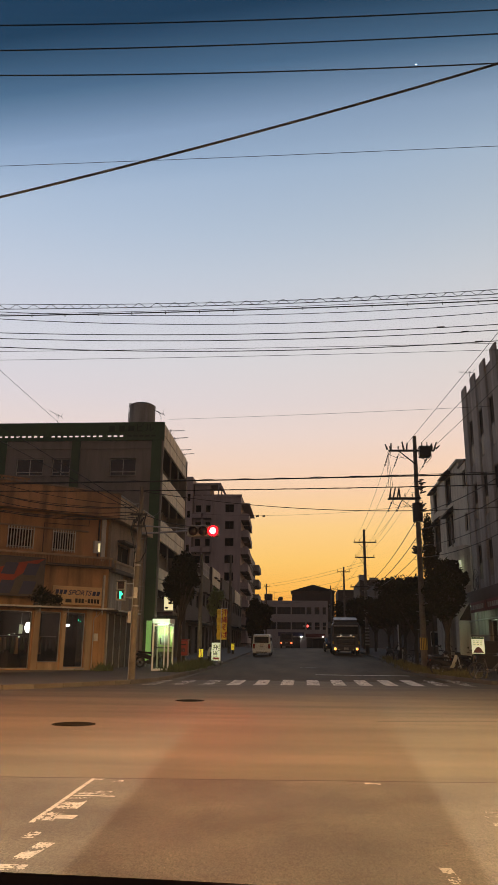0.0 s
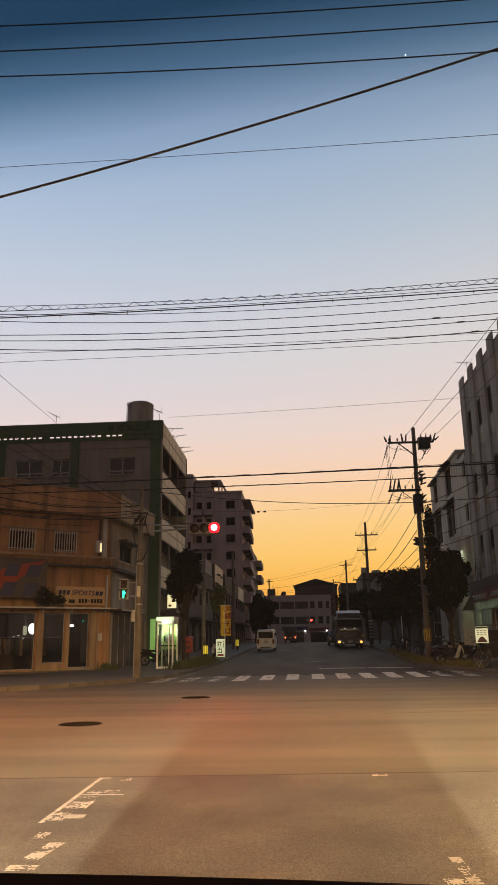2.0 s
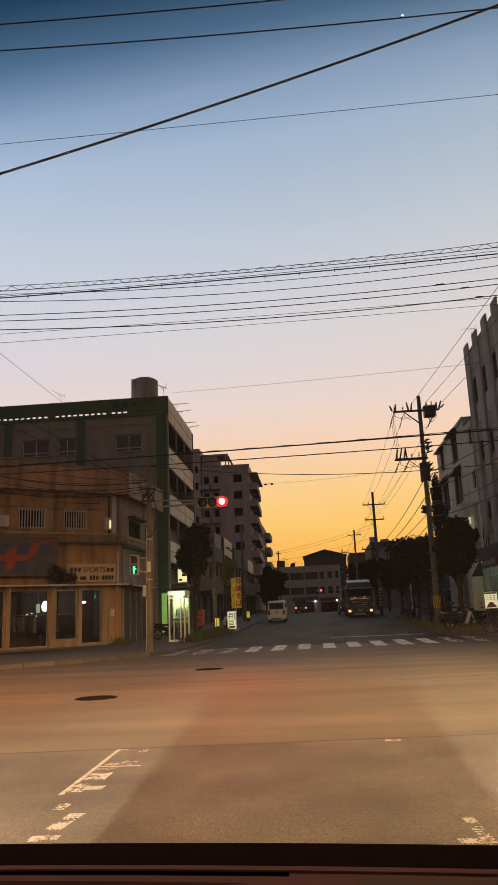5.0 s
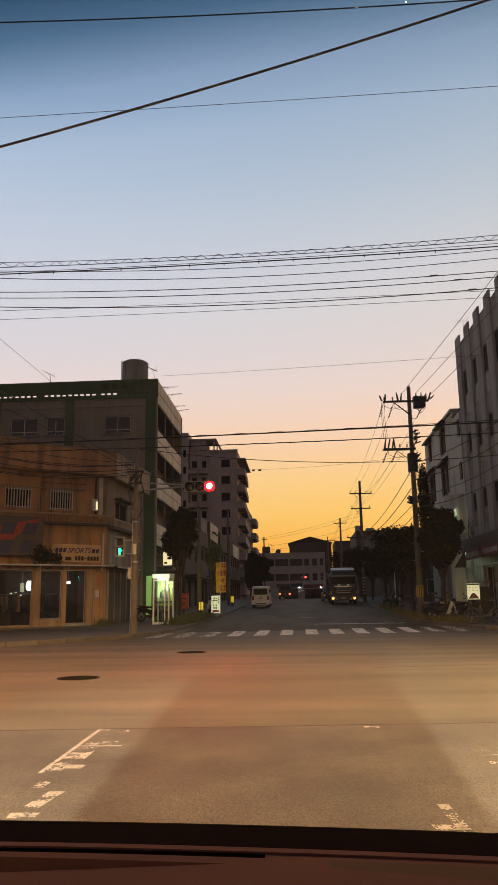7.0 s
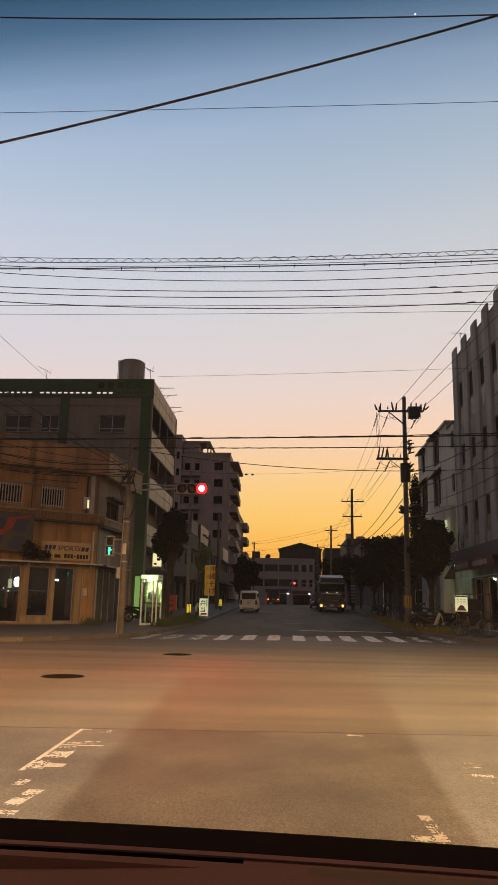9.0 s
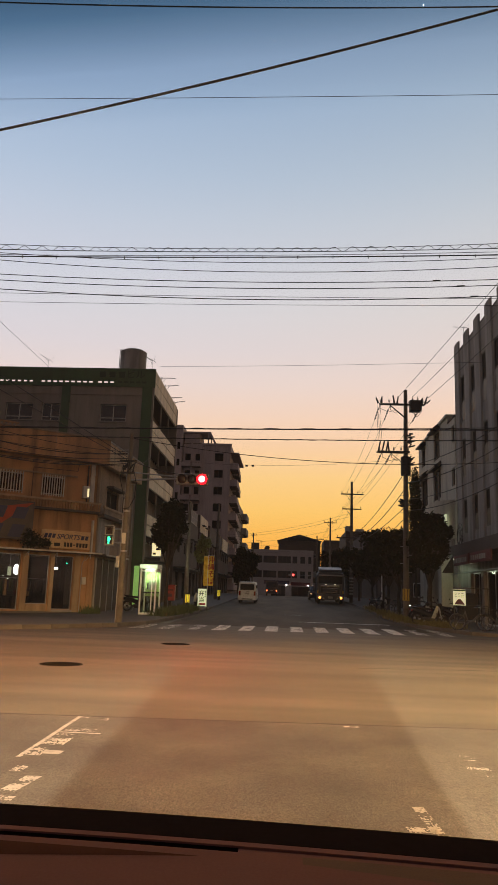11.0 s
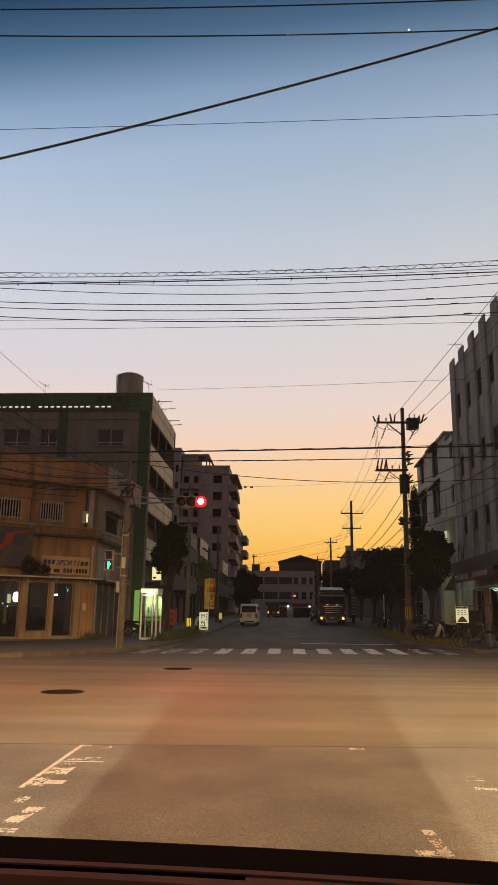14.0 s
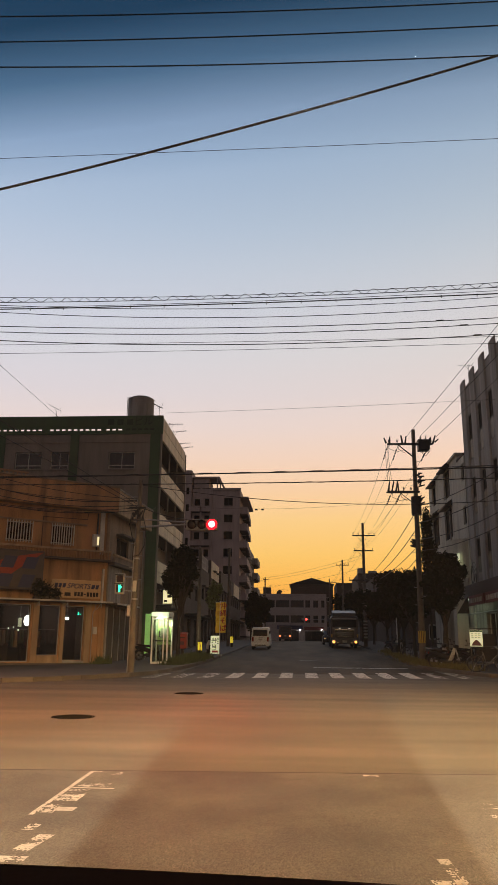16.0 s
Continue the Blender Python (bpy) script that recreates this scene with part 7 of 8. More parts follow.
def dark_car(x, y, z, turn, label):
    t = thing("parked_car", (x, y, z, 0, 0, turn), label, "car", "cars in the street")
    w = 0.82
    part("body", loft([(-2.0, section(w * 0.92, 0.35, 0.75, 0.95)), (-1.85, section(w, 0.25, 0.9, 0.95)), (0.0, section(w, 0.22, 0.95, 0.97)), (1.8, section(w, 0.25, 0.92, 0.95)), (2.0, section(w * 0.92, 0.35, 0.8, 0.95))]), "car_dark", t)
    part("cabin", loft([(-1.1, section(w * 0.9, 0.9, 0.98, 0.95)), (-0.4, section(w * 0.9, 0.9, 1.42, 0.85)), (0.9, section(w * 0.9, 0.9, 1.45, 0.85)), (1.7, section(w * 0.9, 0.9, 1.0, 0.95))]), "window", t, "dark glazed cabin")
    for s in (-1, 1):
        part("headlight", B(s * 0.6 - 0.14, s * 0.6 + 0.14, -2.02, -1.92, 0.58, 0.72, bevel=0.02), "chrome", t)
        for yy in (-1.25, 1.25):
            wheel(t, s * 0.7, yy, 0.3, 0.18)


dark_car(3.1, 80.0, rise(80), 0, "dark car waiting behind the lorry")


def metal_rack(x, y, z, turn):
    t = thing("metal_rack", (x, y, z, 0, 0, turn), "plain grey metal rack standing before the shop", "rack")
    for sx in (-0.75, 0.75):
        part("post", B(sx - 0.02, sx + 0.02, -0.02, 0.02, 0, 1.75), "dark_metal", t)
        part("foot", B(sx - 0.02, sx + 0.02, -0.25, 0.25, 0, 0.04), "dark_metal", t)
    for zz in (0.95, 1.72):
        part("rail", B(-0.73, 0.73, -0.018, 0.018, zz - 0.02, zz + 0.02), "dark_metal", t)
    part("dark_cover", B(-0.6, 0.35, 0.05, 0.3, 0.3, 1.5, bevel=0.08), "rubber", t, "black cover hung on the rack")


metal_rack(8.4, 35.2, walkz(35), -10)


# ---------------------------------------------------------------- two-wheelers
def bicycle(x, y, z, turn, label, paint="steel", lean=8):
    t = thing("bicycle", (x, y, z, 0, lean, turn), label, "bicycle", "parked bicycles")
    r = 0.33
    for yy, nm in ((-0.54, "front_wheel"), (0.54, "rear_wheel")):
        wh = part(nm, ring(bmesh.new(), (0, yy, r), r - 0.018, 0.02, "x", 36, 6), "rubber", t)
        part("rim", ring(bmesh.new(), (0, yy, r), r - 0.046, 0.006, "x", 32, 5), "chrome", wh)
        bm = bmesh.new()
        for i in range(14):
            a = 2 * math.pi * i / 14
            rod(bm, (0, yy, r), (0, yy + (r - 0.04) * math.cos(a), r + (r - 0.04) * math.sin(a)), 0.0025, n=3, cap=False)
        part("spokes", bm, "chrome", wh)
    bm = bmesh.new()
    tube(bm, [(0, -0.54, r), (0, -0.40, 0.78), (0, -0.37, 0.92)], 0.017, 8)
    tube(bm, [(0, -0.40, 0.74), (0, 0.0, 0.36), (0, 0.16, 0.30), (0, 0.54, r)], 0.018, 8)
    tube(bm, [(0, -0.41, 0.64), (0, 0.02, 0.30)], 0.017, 8)
    tube(bm, [(0, 0.1, 0.28), (0, 0.22, 0.80)], 0.017, 8)
    tube(bm, [(0, 0.21, 0.72), (0, 0.54, r)], 0.010, 8)
    part("frame", bm, paint, t)
    bm = bmesh.new()
    tube(bm, [(-0.27, -0.18, 0.98), (-0.2, -0.34, 1.0), (0, -0.38, 0.95), (0.2, -0.34, 1.0), (0.27, -0.18, 0.98)], 0.013, 8)
    part("handlebar", bm, "chrome", t)
    part("saddle", B(-0.09, 0.09, 0.1, 0.36, 0.83, 0.90, bevel=0.03), "seat", t)
    bm = bmesh.new()
    for zz in (0.72, 0.80, 0.88, 0.95):
        tube(bm, [(-0.18, -0.72, zz), (0.18, -0.72, zz), (0.16, -0.44, zz), (-0.16, -0.44, zz), (-0.18, -0.72, zz)], 0.006, 4)
    for i in range(7):
        tube(bm, [(-0.18 + i * 0.06, -0.72, 0.70), (-0.18 + i * 0.06, -0.72, 0.95)], 0.004, 4)
        tube(bm, [(-0.16 + i * 0.053, -0.44, 0.70), (-0.16 + i * 0.053, -0.44, 0.95)], 0.004, 4)
    box(bm, -0.17, 0.17, -0.71, -0.45, 0.69, 0.70)
    part("basket", bm, "dark_metal", t)
    part("mudguard", ring_arc((0, 0.54, r), 0.362, 0.03, 8, 150, 14), "bike_paint", t)
    part("mudguard", ring_arc((0, -0.54, r), 0.362, 0.03, 40, 160, 12), "bike_paint", t)
    part("stand", tube(bmesh.new(), [(0.0, 0.54, r), (0.1, 0.7, 0.0)], 0.01, 6), "steel", t)


def blob(sections, n=14, power=2.6):
    """A skin through rounded cross-sections (y, x, z, half width, half height)."""
    bm = bmesh.new()
    prev = None
    rows = []
    for y, cx, cz, hw, hh in sections:
        row = []
        for i in range(n):
            a = 2 * math.pi * i / n
            c, s = math.cos(a), math.sin(a)
            row.append(bm.verts.new((cx + hw * math.copysign(abs(c) ** (2 / power), c), y, cz + hh * math.copysign(abs(s) ** (2 / power), s))))
        if prev:
            for i in range(n):
                bm.faces.new((prev[i], prev[(i + 1) % n], row[(i + 1) % n], row[i]))
        prev = row
        rows.append(row)
    bm.faces.new(rows[0])
    bm.faces.new(rows[-1][::-1])
    bmesh.ops.recalc_face_normals(bm, faces=bm.faces)
    return bm


def shield(bm, pts, thick=0.02):
    """A bent sheet: pts run from foot to top as (y, z, half width)."""
    prev = None
    for y, z, w in pts:
        row = [bm.verts.new((w * k, y + 0.10 * k * k, z)) for k in (-1, -0.6, 0, 0.6, 1)]
        if prev:
            for i in range(4):
                bm.faces.new((prev[i], prev[i + 1], row[i + 1], row[i]))
        prev = row
    bmesh.ops.solidify(bm, geom=bm.faces[:], thickness=thick)
    return bm


def scooter(x, y, z, turn, paint, label, lean=6, shield_mat=None):
    """Small step-through motorcycle: spoked wheels, bent leg shield, long seat, side engine."""
    t = thing("motor_scooter", (x, y, z, 0, lean, turn), label, "motor scooter", "parked scooters")
    r = 0.27
    for yy in (-0.60, 0.60):
        wh = part("wheel", ring(bmesh.new(), (0, yy, r), r - 0.035, 0.035, "x", 24, 8), "rubber", t)
        bm = ring(bmesh.new(), (0, yy, r), r - 0.075, 0.012, "x", 24, 5)
        rod(bm, (-0.05, yy, r), (0.05, yy, r), 0.05, n=10)
        for i in range(12):
            a = math.pi * i / 6
            rod(bm, (0, yy, r), (0, yy + 0.2 * math.cos(a), r + 0.2 * math.sin(a)), 0.004, n=3, cap=False)
        part("rim", bm, "dark_metal", wh)
    part("front_guard", ring_arc((0, -0.60, r), r + 0.035, 0.055, 20, 165), paint, t)
    part("rear_guard", ring_arc((0, 0.60, r), r + 0.045, 0.06, 5, 120), paint, t)
    part("leg_shield", shield(bmesh.new(), [(-0.22, 0.30, 0.17), (-0.30, 0.42, 0.19), (-0.36, 0.58, 0.2), (-0.40, 0.74, 0.15), (-0.42, 0.86, 0.08)]), shield_mat or paint, t)
    part("body", blob([(-0.34, 0, 0.56, 0.045, 0.06), (-0.15, 0, 0.44, 0.05, 0.07), (0.05, 0, 0.46, 0.08, 0.12), (0.3, 0, 0.56, 0.12, 0.12), (0.6, 0, 0.62, 0.11, 0.1), (0.82, 0, 0.65, 0.06, 0.06)]), paint, t)
    part("seat", blob([(-0.06, 0, 0.70, 0.07, 0.03), (0.1, 0, 0.725, 0.12, 0.05), (0.4, 0, 0.74, 0.13, 0.05), (0.68, 0, 0.77, 0.11, 0.05), (0.76, 0, 0.78, 0.06, 0.03)]), "seat", t)
    part("engine", blob([(-0.2, 0, 0.30, 0.06, 0.06), (-0.02, 0, 0.27, 0.12, 0.1), (0.2, 0, 0.27, 0.12, 0.1), (0.32, 0, 0.28, 0.06, 0.06)]), "dark_metal", t)
    part("exhaust", rod(bmesh.new(), (0.15, 0.1, 0.24), (0.17, 0.85, 0.32), 0.03, 0.045, 10), "steel", t)
    bm = bmesh.new()
    for sx in (-1, 1):
        rod(bm, (sx * 0.065, -0.60, r), (sx * 0.055, -0.42, 0.80), 0.018, n=8)
    rod(bm, (0, -0.43, 0.7), (0, -0.38, 0.95), 0.03, n=8)
    part("fork", bm, "steel", t)
    bm = tube(bmesh.new(), [(-0.33, -0.20, 0.99), (-0.18, -0.33, 1.0), (0, -0.37, 0.95), (0.18, -0.33, 1.0), (0.33, -0.20, 0.99)], 0.014, 8)
    part("handlebar", bm, "dark_metal", t)
    part("headlight", blob([(-0.54, 0, 0.92, 0.07, 0.07), (-0.50, 0, 0.92, 0.09, 0.09), (-0.40, 0, 0.93, 0.09, 0.08), (-0.32, 0, 0.94, 0.04, 0.04)], power=2.0), paint, t)
    part("tail_lamp", B(-0.05, 0.05, 0.83, 0.88, 0.6, 0.68, bevel=0.012), "tail_off", t)
    part("carrier", tube(bmesh.new(), [(-0.1, 0.62, 0.8), (-0.1, 0.95, 0.82), (0.1, 0.95, 0.82), (0.1, 0.62, 0.8)], 0.009, 6), "chrome", t)
    for s in (-1, 1):
        m_ = part("mirror", blob([(-0.27, s * 0.27, 1.2, 0.03, 0.03), (-0.255, s * 0.27, 1.2, 0.055, 0.042), (-0.24, s * 0.27, 1.2, 0.05, 0.038)], power=2.2), "dark_metal", t)
        part("mirror_stem", rod(bmesh.new(), (s * 0.22, -0.3, 1.0), (s * 0.26, -0.255, 1.17), 0.006, n=5), "dark_metal", m_)
    part("stand", tube(bmesh.new(), [(-0.08, 0.2, 0.25), (-0.22, 0.24, -0.0)], 0.012, 6), "steel", t)


def ring_arc(c, R, w, a0, a1, n=10):
    """A curved mudguard over a wheel, from angle a0 to a1 (degrees, towards the rear first)."""
    bm = bmesh.new()
    prev = None
    for i in range(n + 1):
        a = radians(a0 + (a1 - a0) * i / n)
        row = [bm.verts.new((c[0] + k * w, c[1] + (R - 0.03 * k * k) * math.cos(a), c[2] + (R - 0.03 * k * k) * math.sin(a))) for k in (-1, -0.5, 0, 0.5, 1)]
        if prev:
            for j in range(4):
                bm.faces.new((prev[j], prev[j + 1], row[j + 1], row[j]))
        prev = row
    bmesh.ops.solidify(bm, geom=bm.faces[:], thickness=0.006)
    return bm


bicycle(7.6, 31.9, walkz(32), 84, "grey city bicycle with basket parked by the kerb", "bike_paint")
bicycle(8.95, 32.3, walkz(32), 96, "dark city bicycle with basket parked by the kerb", "dark_metal")
scooter(6.6, 35.7, walkz(35.7), 60, "scooter_black", "dark step-through motor scooter with a cream leg shield", 9, "scooter_white")
scooter(6.45, 37.3, walkz(37.3), 28, "scooter_black", "dark motor scooter parked on the pavement")
scooter(7.75, 36.9, walkz(36.9), 50, "scooter_black", "dark motor scooter parked beside the shop", -5)
scooter(7.05, 38.9, walkz(38.9), 20, "scooter_black", "dark motor scooter parked under the tree", -5)
scooter(6.7, 38.2, walkz(38.2), 34, "scooter_grey", "grey motor scooter parked among others", 5)
scooter(8.2, 38.4, walkz(38.4), 40, "scooter_grey", "grey motor scooter parked under the tree")
scooter(6.05, 48.9, walkz(48.9), 18, "scooter_black", "dark motor scooter parked near the thin post")
bicycle(6.4, 44.5, walkz(44.5), 40, "dark bicycle parked by the hedge", "dark_metal")
bicycle(6.6, 48.6, walkz(48), 60, "dark bicycle parked by the hedge", "dark_metal")
scooter(6.5, 55.6, walkz(55), 30, "scooter_black", "dark motor scooter parked at the kerb")
scooter(-5.72, 47.9, walkz(48), 12, "scooter_black", "dark motor scooter with a pale leg shield outside the takeaway", 4, "scooter_white")
scooter(-7.6, 38.8, walkz(38.8), 80, "scooter_black", "dark motor scooter beside the phone booth")


# ---------------------------------------------------------------- trees and weeds
def leaves(lobes, count, size, seed, mat, parent, name="crown"):
    """A crown of many single leaves, thick near each lobe's surface, with gaps."""
    rng = np.random.default_rng(seed)
    weights = np.array([l[3] * l[4] * l[5] for l in lobes]) ** 0.8
    pick = rng.choice(len(lobes), count, p=weights / weights.sum())
    lo = np.array(lobes)[pick]
    d = rng.normal(size=(count, 3))
    d /= np.linalg.norm(d, axis=1)[:, None]
    rad = rng.uniform(0.3, 1.0, count) ** 0.6 + 0.18 * (rng.uniform(size=count) > 0.9)
    bumpy = 1 + 0.22 * np.sin(d[:, 0] * 7 + lo[:, 0]) * np.sin(d[:, 1] * 6 + lo[:, 1] * 3) + 0.1 * rng.normal(size=count)
    c = lo[:, :3] + d * lo[:, 3:6] * (rad * bumpy)[:, None]
    u = rng.normal(size=(count, 3))
    u /= np.linalg.norm(u, axis=1)[:, None]
    v = np.cross(u, rng.normal(size=(count, 3)))
    v /= np.linalg.norm(v, axis=1)[:, None]
    s = size * rng.uniform(0.6, 1.3, count)[:, None]
    vs = np.stack([c - u * s, c + v * s * 0.45, c + u * s, c - v * s * 0.45], 1).reshape(-1, 3)
    me = bpy.data.meshes.new(name)
    me.from_pydata(vs.tolist(), [], np.arange(count * 4).reshape(-1, 4).tolist())
    me.materials.append(M[mat])
    ob = new(name, me)
    ob.parent = parent
    return ob


def tree(x, y, z, h, lobes, count, size, seed, mat, label, r=0.12, name="street_tree", lean=0.0):
    t = thing(name, (x, y, z), label, "tree", "street trees")
    rng = random.Random(seed)
    bm = bmesh.new()
    prev = Vector((0, 0, -0.2))
    n = 6
    for i in range(1, n + 1):
        nx = Vector((lean * i / n + rng.uniform(-0.04, 0.04), rng.uniform(-0.05, 0.05), h * i / n))
        rod(bm, prev, nx, r * (1 - 0.5 * (i - 1) / n), r * (1 - 0.5 * i / n), 9)
        prev = nx
    for lx, ly, lz, a, b, c in lobes:
        base = Vector((lean * 0.7, 0, h * rng.uniform(0.6, 0.95)))
        mid = base.lerp(Vector((lx, ly, lz)), 0.5) + Vector((0, 0, 0.1))
        rod(bm, base, mid, r * 0.45, r * 0.3, 6)
        rod(bm, mid, (lx, ly, lz + c * 0.4), r * 0.3, r * 0.08, 6)
    part("trunk", bm, "bark", t)
    leaves(lobes, count, size, seed, mat, t)
    return t


def lobes_in(rx, ry, rz, cz, n, seed, f=0.45):
    """A core and many uneven lobes round it, some standing out."""
    rng = random.Random(seed)
    out = [(0, 0, cz, rx * 0.66, ry * 0.66, rz * 0.7)]
    for i in range(n * 2):
        a = 2 * math.pi * i * 0.618 + rng.uniform(-0.4, 0.4)
        e = rng.uniform(-0.95, 0.95)
        k = math.sqrt(1 - e * e) * rng.uniform(0.5, 0.98)
        g = f * rng.uniform(0.32, 0.9)
        out.append((rx * k * math.cos(a), ry * k * math.sin(a), cz + rz * 0.72 * e, rx * g, ry * g, rz * g * rng.uniform(0.7, 1.0)))
    return out


tree(-6.28, 39.5, walkz(39.5), 3.4, lobes_in(0.92, 0.95, 1.42, 4.45, 13, 3, 0.5), 9500, 0.1, 3, "leaf_dark", "dense rounded street tree by the phone booth", 0.11)
tree(-5.7, 49.6, walkz(49.6), 2.6, lobes_in(0.55, 0.55, 1.05, 3.75, 6, 5), 1700, 0.09, 5, "leaf_light", "small sparse street tree behind yellow banners", 0.07)
tree(7.12, 38.0, walkz(38), 2.7, lobes_in(1.08, 1.2, 1.5, 3.95, 15, 8, 0.5), 13500, 0.11, 8, "leaf_dark", "broad dense street tree over parked scooters", 0.17, lean=-0.1)
tree(6.45, 44.0, walkz(44), 2.4, lobes_in(1.2, 1.35, 1.5, 3.7, 14, 9, 0.5), 9000, 0.12, 9, "leaf_dark", "dense street tree beside the pole", 0.13)
tree(6.75, 51.0, walkz(51), 2.4, lobes_in(1.55, 1.75, 1.6, 3.6, 14, 10, 0.5), 8500, 0.13, 10, "leaf_dark", "dense street tree along the pavement", 0.13)
tree(7.2, 57.0, walkz(57), 2.4, lobes_in(2.0, 2.2, 2.0, 4.0, 8, 11), 4000, 0.15, 11, "leaf_dark", "dark street tree along the pavement", 0.13)
tree(7.4, 66.0, walkz(66), 2.4, lobes_in(2.0, 2.4, 1.7, 3.5, 8, 12), 3500, 0.18, 12, "leaf_dark", "dark street tree along the pavement", 0.13)
tree(7.4, 78.0, walkz(78), 2.4, lobes_in(2.2, 2.4, 1.9, 3.8, 8, 13), 3000, 0.22, 13, "leaf_dark", "dark street tree far along the pavement", 0.13)
tree(7.4, 92.0, walkz(92), 2.6, lobes_in(2.4, 3.0, 2.2, 4.4, 8, 14), 3000, 0.25, 14, "leaf_dark", "dark street tree far along the pavement", 0.14)
tree(7.6, 125.0, 1.6, 2.8, lobes_in(2.6, 4.0, 2.6, 5.0, 8, 15), 3000, 0.3, 15, "leaf_dark", "dark street tree far along the pavement", 0.14)
tree(-5.9, 92.0, walkz(92), 2.6, lobes_in(0.8, 1.6, 2.0, 3.0, 8, 16, 0.5), 3600, 0.18, 16, "leaf_dark", "dark street tree beyond the parked van", 0.14)
tree(-6.1, 106.0, walkz(106), 2.8, lobes_in(1.5, 2.2, 2.8, 3.9, 9, 17, 0.5), 6000, 0.22, 17, "leaf_dark", "tall dark street tree beyond the parked van", 0.14)
tree(-6.3, 120.0, walkz(120), 2.8, lobes_in(2.2, 2.4, 2.4, 4.6, 8, 18), 3000, 0.28, 18, "leaf_dark", "dark street tree far along the pavement", 0.14)
tree(7.72, 45.8, walkz(45), 6.0, [(0, 0, 7.3, 0.35, 0.5, 1.6), (0.1, 0, 5.8, 0.5, 0.6, 1.2)], 5000, 0.09, 19, "leaf_dark", "slender creeper-covered tree beside the house", 0.08)


def awning_plants():
    a = radians(37.0)
    x, y = -9.45 - 3.1 * math.cos(a), 36.5 - 3.1 * math.sin(a)
    t = thing("awning_plants", (x, y, 3.05, 0, 0, 37), "dark straggling plants on the shop awning beside the billboard", "plants")
    bm = bmesh.new()
    rng = random.Random(51)
    for i in range(14):
        u = rng.uniform(-0.6, 0.5)
        tube(bm, [(u, -0.55, 0.0), (u + rng.uniform(-0.2, 0.2), -0.6, 0.35), (u + rng.uniform(-0.4, 0.5), -0.7, rng.uniform(0.3, 0.85))], 0.012, 5)
    part("stems", bm, "bark", t)
    part("planter", B(-0.6, 0.6, -0.6, -0.3, -0.01, 0.13, bevel=0.02), "concrete_dark", t)
    leaves([(-0.35, -0.6, 0.42, 0.45, 0.22, 0.35), (0.2, -0.6, 0.3, 0.45, 0.2, 0.25), (-0.5, -0.6, 0.7, 0.25, 0.15, 0.25)], 1100, 0.07, 52, "leaf_dark", t, "foliage")


awning_plants()


def weeds(name, pts, count, h, seed, label, mat="grass", spread=0.5):
    """Tufts of long blades along a strip."""
    rng = np.random.default_rng(seed)
    vs, fs = [], []
    for i in range(count):
        t = rng.uniform(0, len(pts) - 1.001)
        k = int(t)
        a, b = np.array(pts[k]), np.array(pts[k + 1])
        c = a + (b - a) * (t - k) + rng.normal(size=2) * spread * 0.5
        hh = h * rng.uniform(0.3, 1.0) * (0.5 + 0.5 * abs(math.sin(t * 5 + seed)))
        an = rng.uniform(0, 6.28)
        dx, dy = math.cos(an) * 0.02, math.sin(an) * 0.02
        lx, ly = rng.normal(size=2) * 0.3 * hh
        z = walkz(c[1]) - 0.02
        n = len(vs)
        vs += [(c[0] - dx, c[1] - dy, z), (c[0] + dx, c[1] + dy, z), (c[0] + lx * 0.5 + dx * 0.6, c[1] + ly * 0.5, z + hh * 0.6), (c[0] + lx, c[1] + ly, z + hh)]
        fs += [(n, n + 1, n + 2), (n, n + 2, n + 3)]
    me = bpy.data.meshes.new(name)
    me.from_pydata(vs, [], fs)
    me.materials.append(M[mat])
    tagged(new(name, me), label, "weeds", kind="stuff")


weeds("weeds", [(-5.9, 35.0), (-5.6, 37.0), (-5.5, 39.5), (-5.3, 43.0)], 2600, 0.55, 21, "rough weeds along the kerb beside the booth", "leaf")
weeds("weeds", [(7.3, 33.3), (6.8, 34.6), (6.2, 36.8), (5.9, 39.0), (5.8, 43.0), (6.0, 50.0), (6.1, 56.0)], 4200, 0.4, 22, "dry weeds along the kerb under the trees")
weeds("weeds", [(-9.4, 35.0), (-9.2, 35.2), (-8.9, 35.8)], 300, 0.5, 23, "small weeds at the foot of the shop wall", "leaf", 0.25)
weeds("weeds", [(-16, 33.2), (-12.0, 34.6), (-10, 35.3)], 160, 0.1, 24, "sparse weeds along the shop step", "leaf", 0.1)


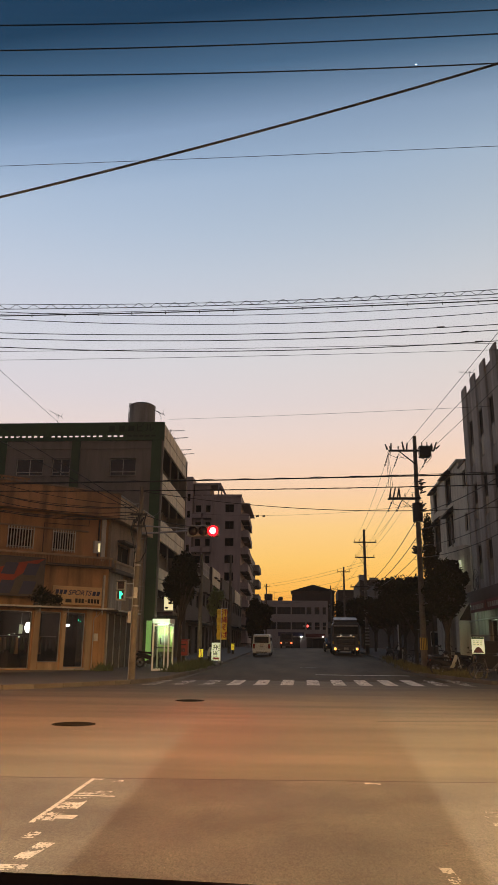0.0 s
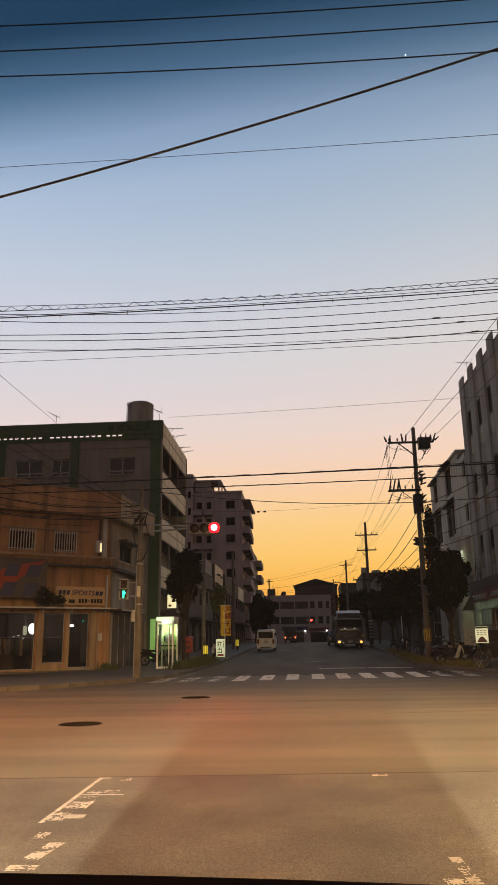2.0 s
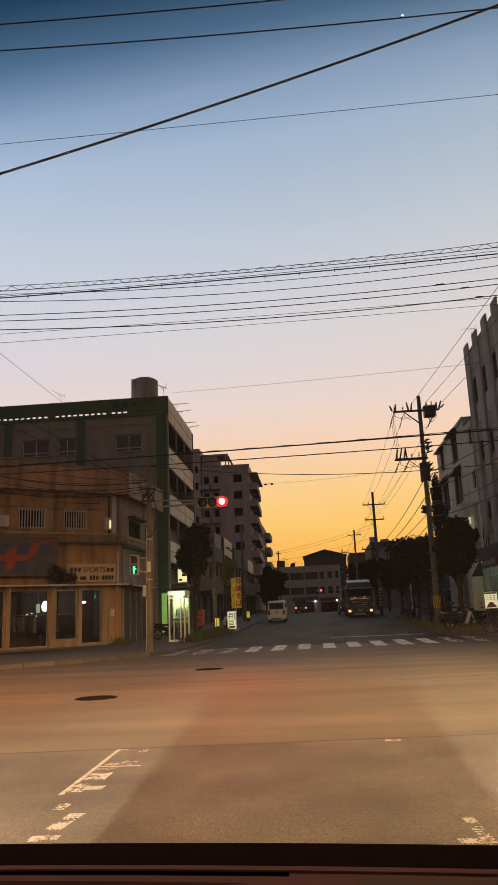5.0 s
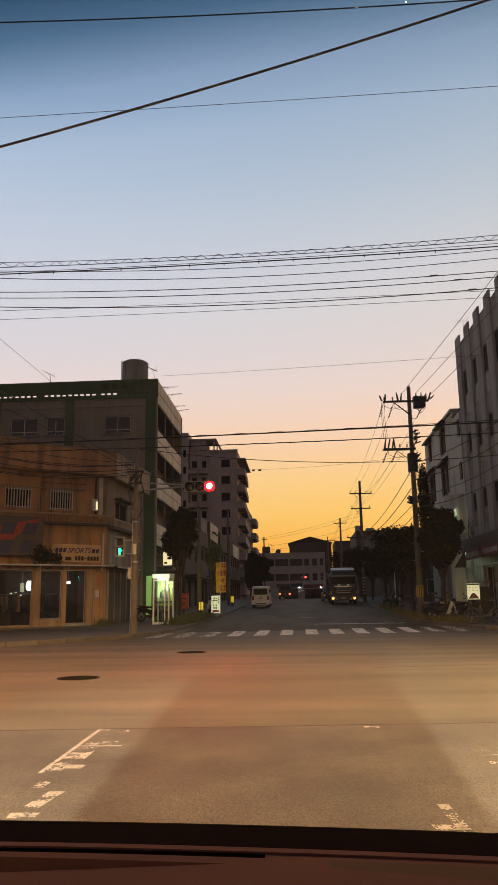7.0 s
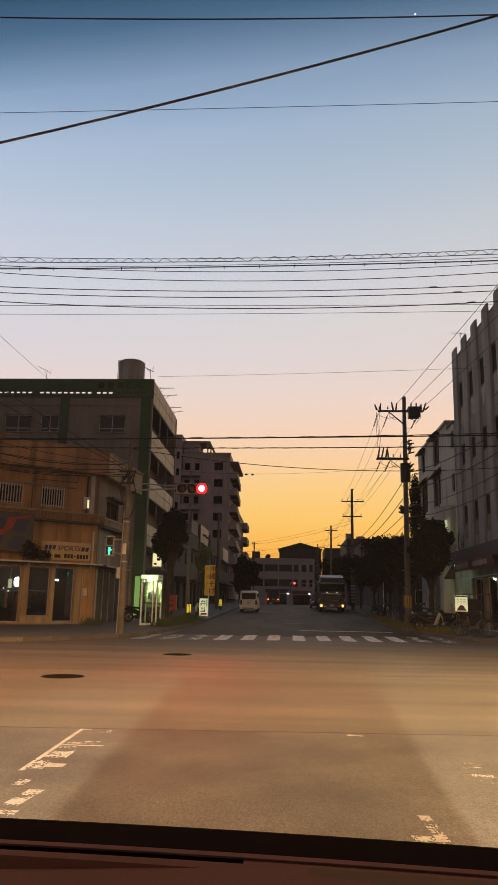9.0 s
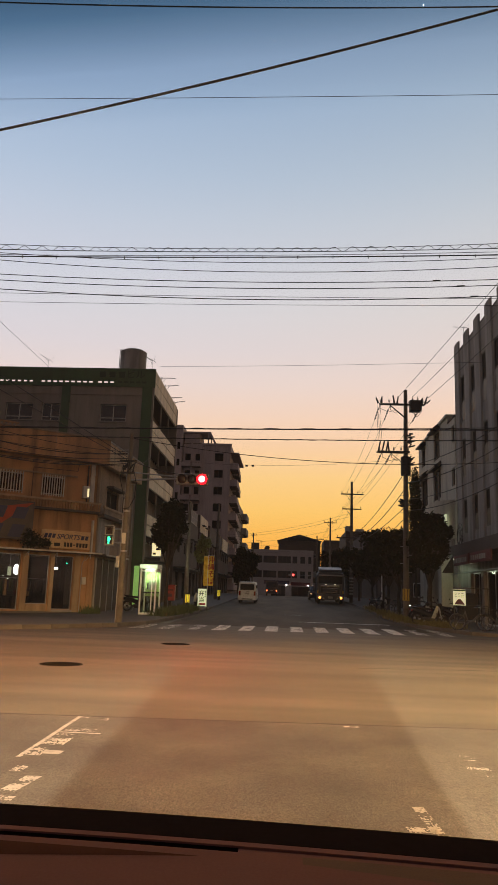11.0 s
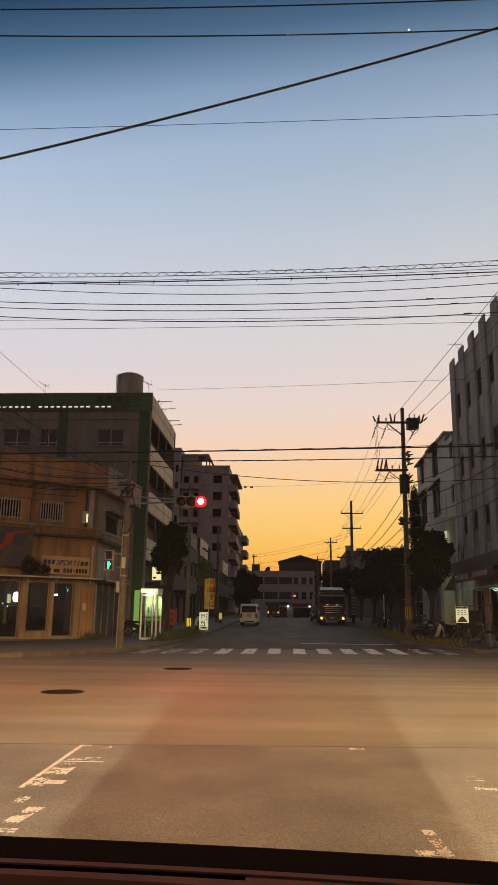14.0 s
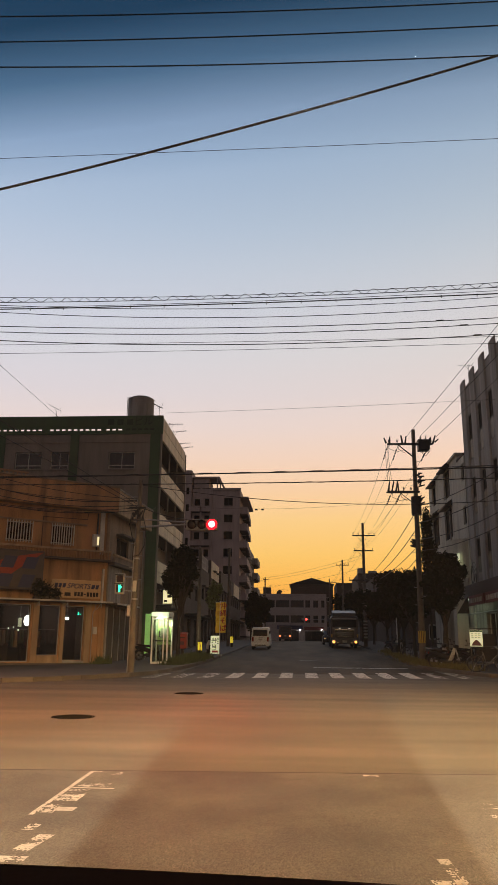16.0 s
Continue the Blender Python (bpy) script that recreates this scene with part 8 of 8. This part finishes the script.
# ---------------------------------------------------------------- the car that carries the view
def dashboard():
    t = thing("dashboard", (0, 0, EYE), "maroon car dashboard with a black glass border and vent slit", "dashboard")

    def edge(x, d, z):
        return (x, d - 0.09 * x - 0.06 * x * x, z)

    def sheet(name, rows, mat, x0=-1.0, x1=0.85, n=36, label=""):
        bm = bmesh.new()
        prev = None
        for i in range(n + 1):
            x = x0 + (x1 - x0) * i / n
            row = [bm.verts.new(edge(x, d, z)) for d, z in rows]
            if prev:
                for a in range(len(rows) - 1):
                    bm.faces.new((prev[a], row[a], row[a + 1], prev[a + 1]))
            prev = row
        return part(name, bm, mat, t, label)
    sheet("glass_border", [(1.34, -0.40), (1.296, -0.3540), (1.17, -0.3545), (1.17, -0.375)], "frit", label="black border at the foot of the windscreen")
    sheet("ridge", [(1.172, -0.372), (1.168, -0.349), (1.150, -0.349), (1.146, -0.372)], "dash")
    sheet("vent_slit", [(1.1455, -0.3505), (1.1452, -0.366), (1.128, -0.366)], "frit", -1.0, -0.06, label="black vent slit")
    sheet("filler", [(1.147, -0.352), (1.128, -0.352)], "dash", -0.06, 0.85)
    sheet("dash_top", [(1.130, -0.372), (1.127, -0.350), (1.08, -0.351), (0.98, -0.356), (0.85, -0.37), (0.70, -0.40), (0.60, -0.46), (0.58, -0.6)], "dash")
    top = [(1.127, -0.350), (1.08, -0.351), (0.98, -0.356), (0.85, -0.37), (0.70, -0.40)]

    def top_z(d):
        for (d0, z0), (d1, z1) in zip(top, top[1:]):
            if d >= d1:
                return z0 + (z1 - z0) * (d0 - d) / (d0 - d1)
        return -0.4

    def inlay(name, x0, x1, near, far, mat, label):
        bm = bmesh.new()
        prev = None
        for i in range(33):
            u = i / 32
            x = x0 + (x1 - x0) * u
            a, b = near(u), far(u)
            ds = [a + (b - a) * k / 6 for k in range(7)]
            row = [bm.verts.new(edge(x, d, top_z(d) + 0.0005)) for d in ds]
            if prev:
                for k in range(6):
                    bm.faces.new((prev[k], row[k], row[k + 1], prev[k + 1]))
            prev = row
        part(name, bm, mat, t, label)
    inlay("inlay", -1.0, -0.11, lambda u: 1.112 - 0.012 * u, lambda u: 0.99 + 0.11 * u ** 1.5, "dash_dark", "dark tapering inlay panel")
    inlay("trim_panel", 0.03, 0.85, lambda u: 1.126, lambda u: 1.10 - 0.10 * u, "dash_grey", "grey-brown trim panel")


def windscreen():
    t = thing("windscreen", (0, 0, EYE), "raked car windscreen with a blue shade band along the top", "windscreen")
    bm = bmesh.new()
    n = 8
    prev = None
    for i in range(n + 1):
        x = -0.95 + 1.8 * i / n
        k = 0.03 * (x + 0.1) ** 2
        row = [bm.verts.new((x, 1.335 - 0.09 * x - k, -0.362)), bm.verts.new((x, 0.19 - 0.05 * x - k, 0.37))]
        if prev:
            bm.faces.new((prev[0], row[0], row[1], prev[1]))
        prev = row
    g_ = part("glass", bm, "windscreen", t)
    g_.visible_shadow = False
    part("header_rail", B(-0.95, 0.85, 0.02, 0.2, 0.375, 0.41, bevel=0.01), "dash_dark", t)
    part("roof_lining", B(-0.95, 0.85, -1.6, 0.02, 0.39, 0.41), "dash_dark", t)


def car_hull():
    """Lower body of the car, under the dashboard and behind the eye."""
    t = thing("car_body", (-0.15, 0, 0), "dark lower body of the car that carries the view", "car")
    part("body", loft([(-2.4, section(0.84, 0.1, 0.75, 0.95)), (-2.2, section(0.845, 0.1, 0.85, 0.95)), (1.0, section(0.86, 0.1, 0.84, 0.95)), (1.2, section(0.86, 0.12, 0.8, 0.95))]), "car_dark", t)
    for sx in (-1, 1):
        wheel(t, sx * 0.72, -1.6, 0.3, 0.16)
        wheel(t, sx * 0.72, 0.85, 0.3, 0.19)


dashboard()
windscreen()
car_hull()
# unseen black box, added to block stray light round the headlamp behind
waiting = thing("waiting_vehicle_block", (-0.12, 0, 0), "black block for the unseen vehicle behind, stops spill from its headlamp", "vehicle")
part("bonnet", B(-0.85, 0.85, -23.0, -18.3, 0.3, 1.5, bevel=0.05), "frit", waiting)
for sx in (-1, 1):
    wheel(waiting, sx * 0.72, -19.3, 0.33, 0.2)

# evening star
bm = bmesh.new()
a_, e_ = radians(10.75), radians(41.57)
bmesh.ops.create_icosphere(bm, subdivisions=2, radius=1.6, matrix=Matrix.Translation(Vector((math.sin(a_) * math.cos(e_), math.cos(a_) * math.cos(e_), math.sin(e_))) * 2500))
tagged(part("evening_star", bm, "star"), "single bright evening star in the blue sky", "star", kind="structure")

# kerb stones of the pavements
pavement("pavement", LEFT_KERB, lambda x, y: (x - 40, y + 6) if y > 31 else (x - 25, y + 30), "concrete pavement with kerb stones round the corner")
pavement("pavement", RIGHT_KERB, lambda x, y: (x + 40, y + 6) if y > 32.5 else (x + 25, y + 30), "concrete pavement with kerb stones under the trees")
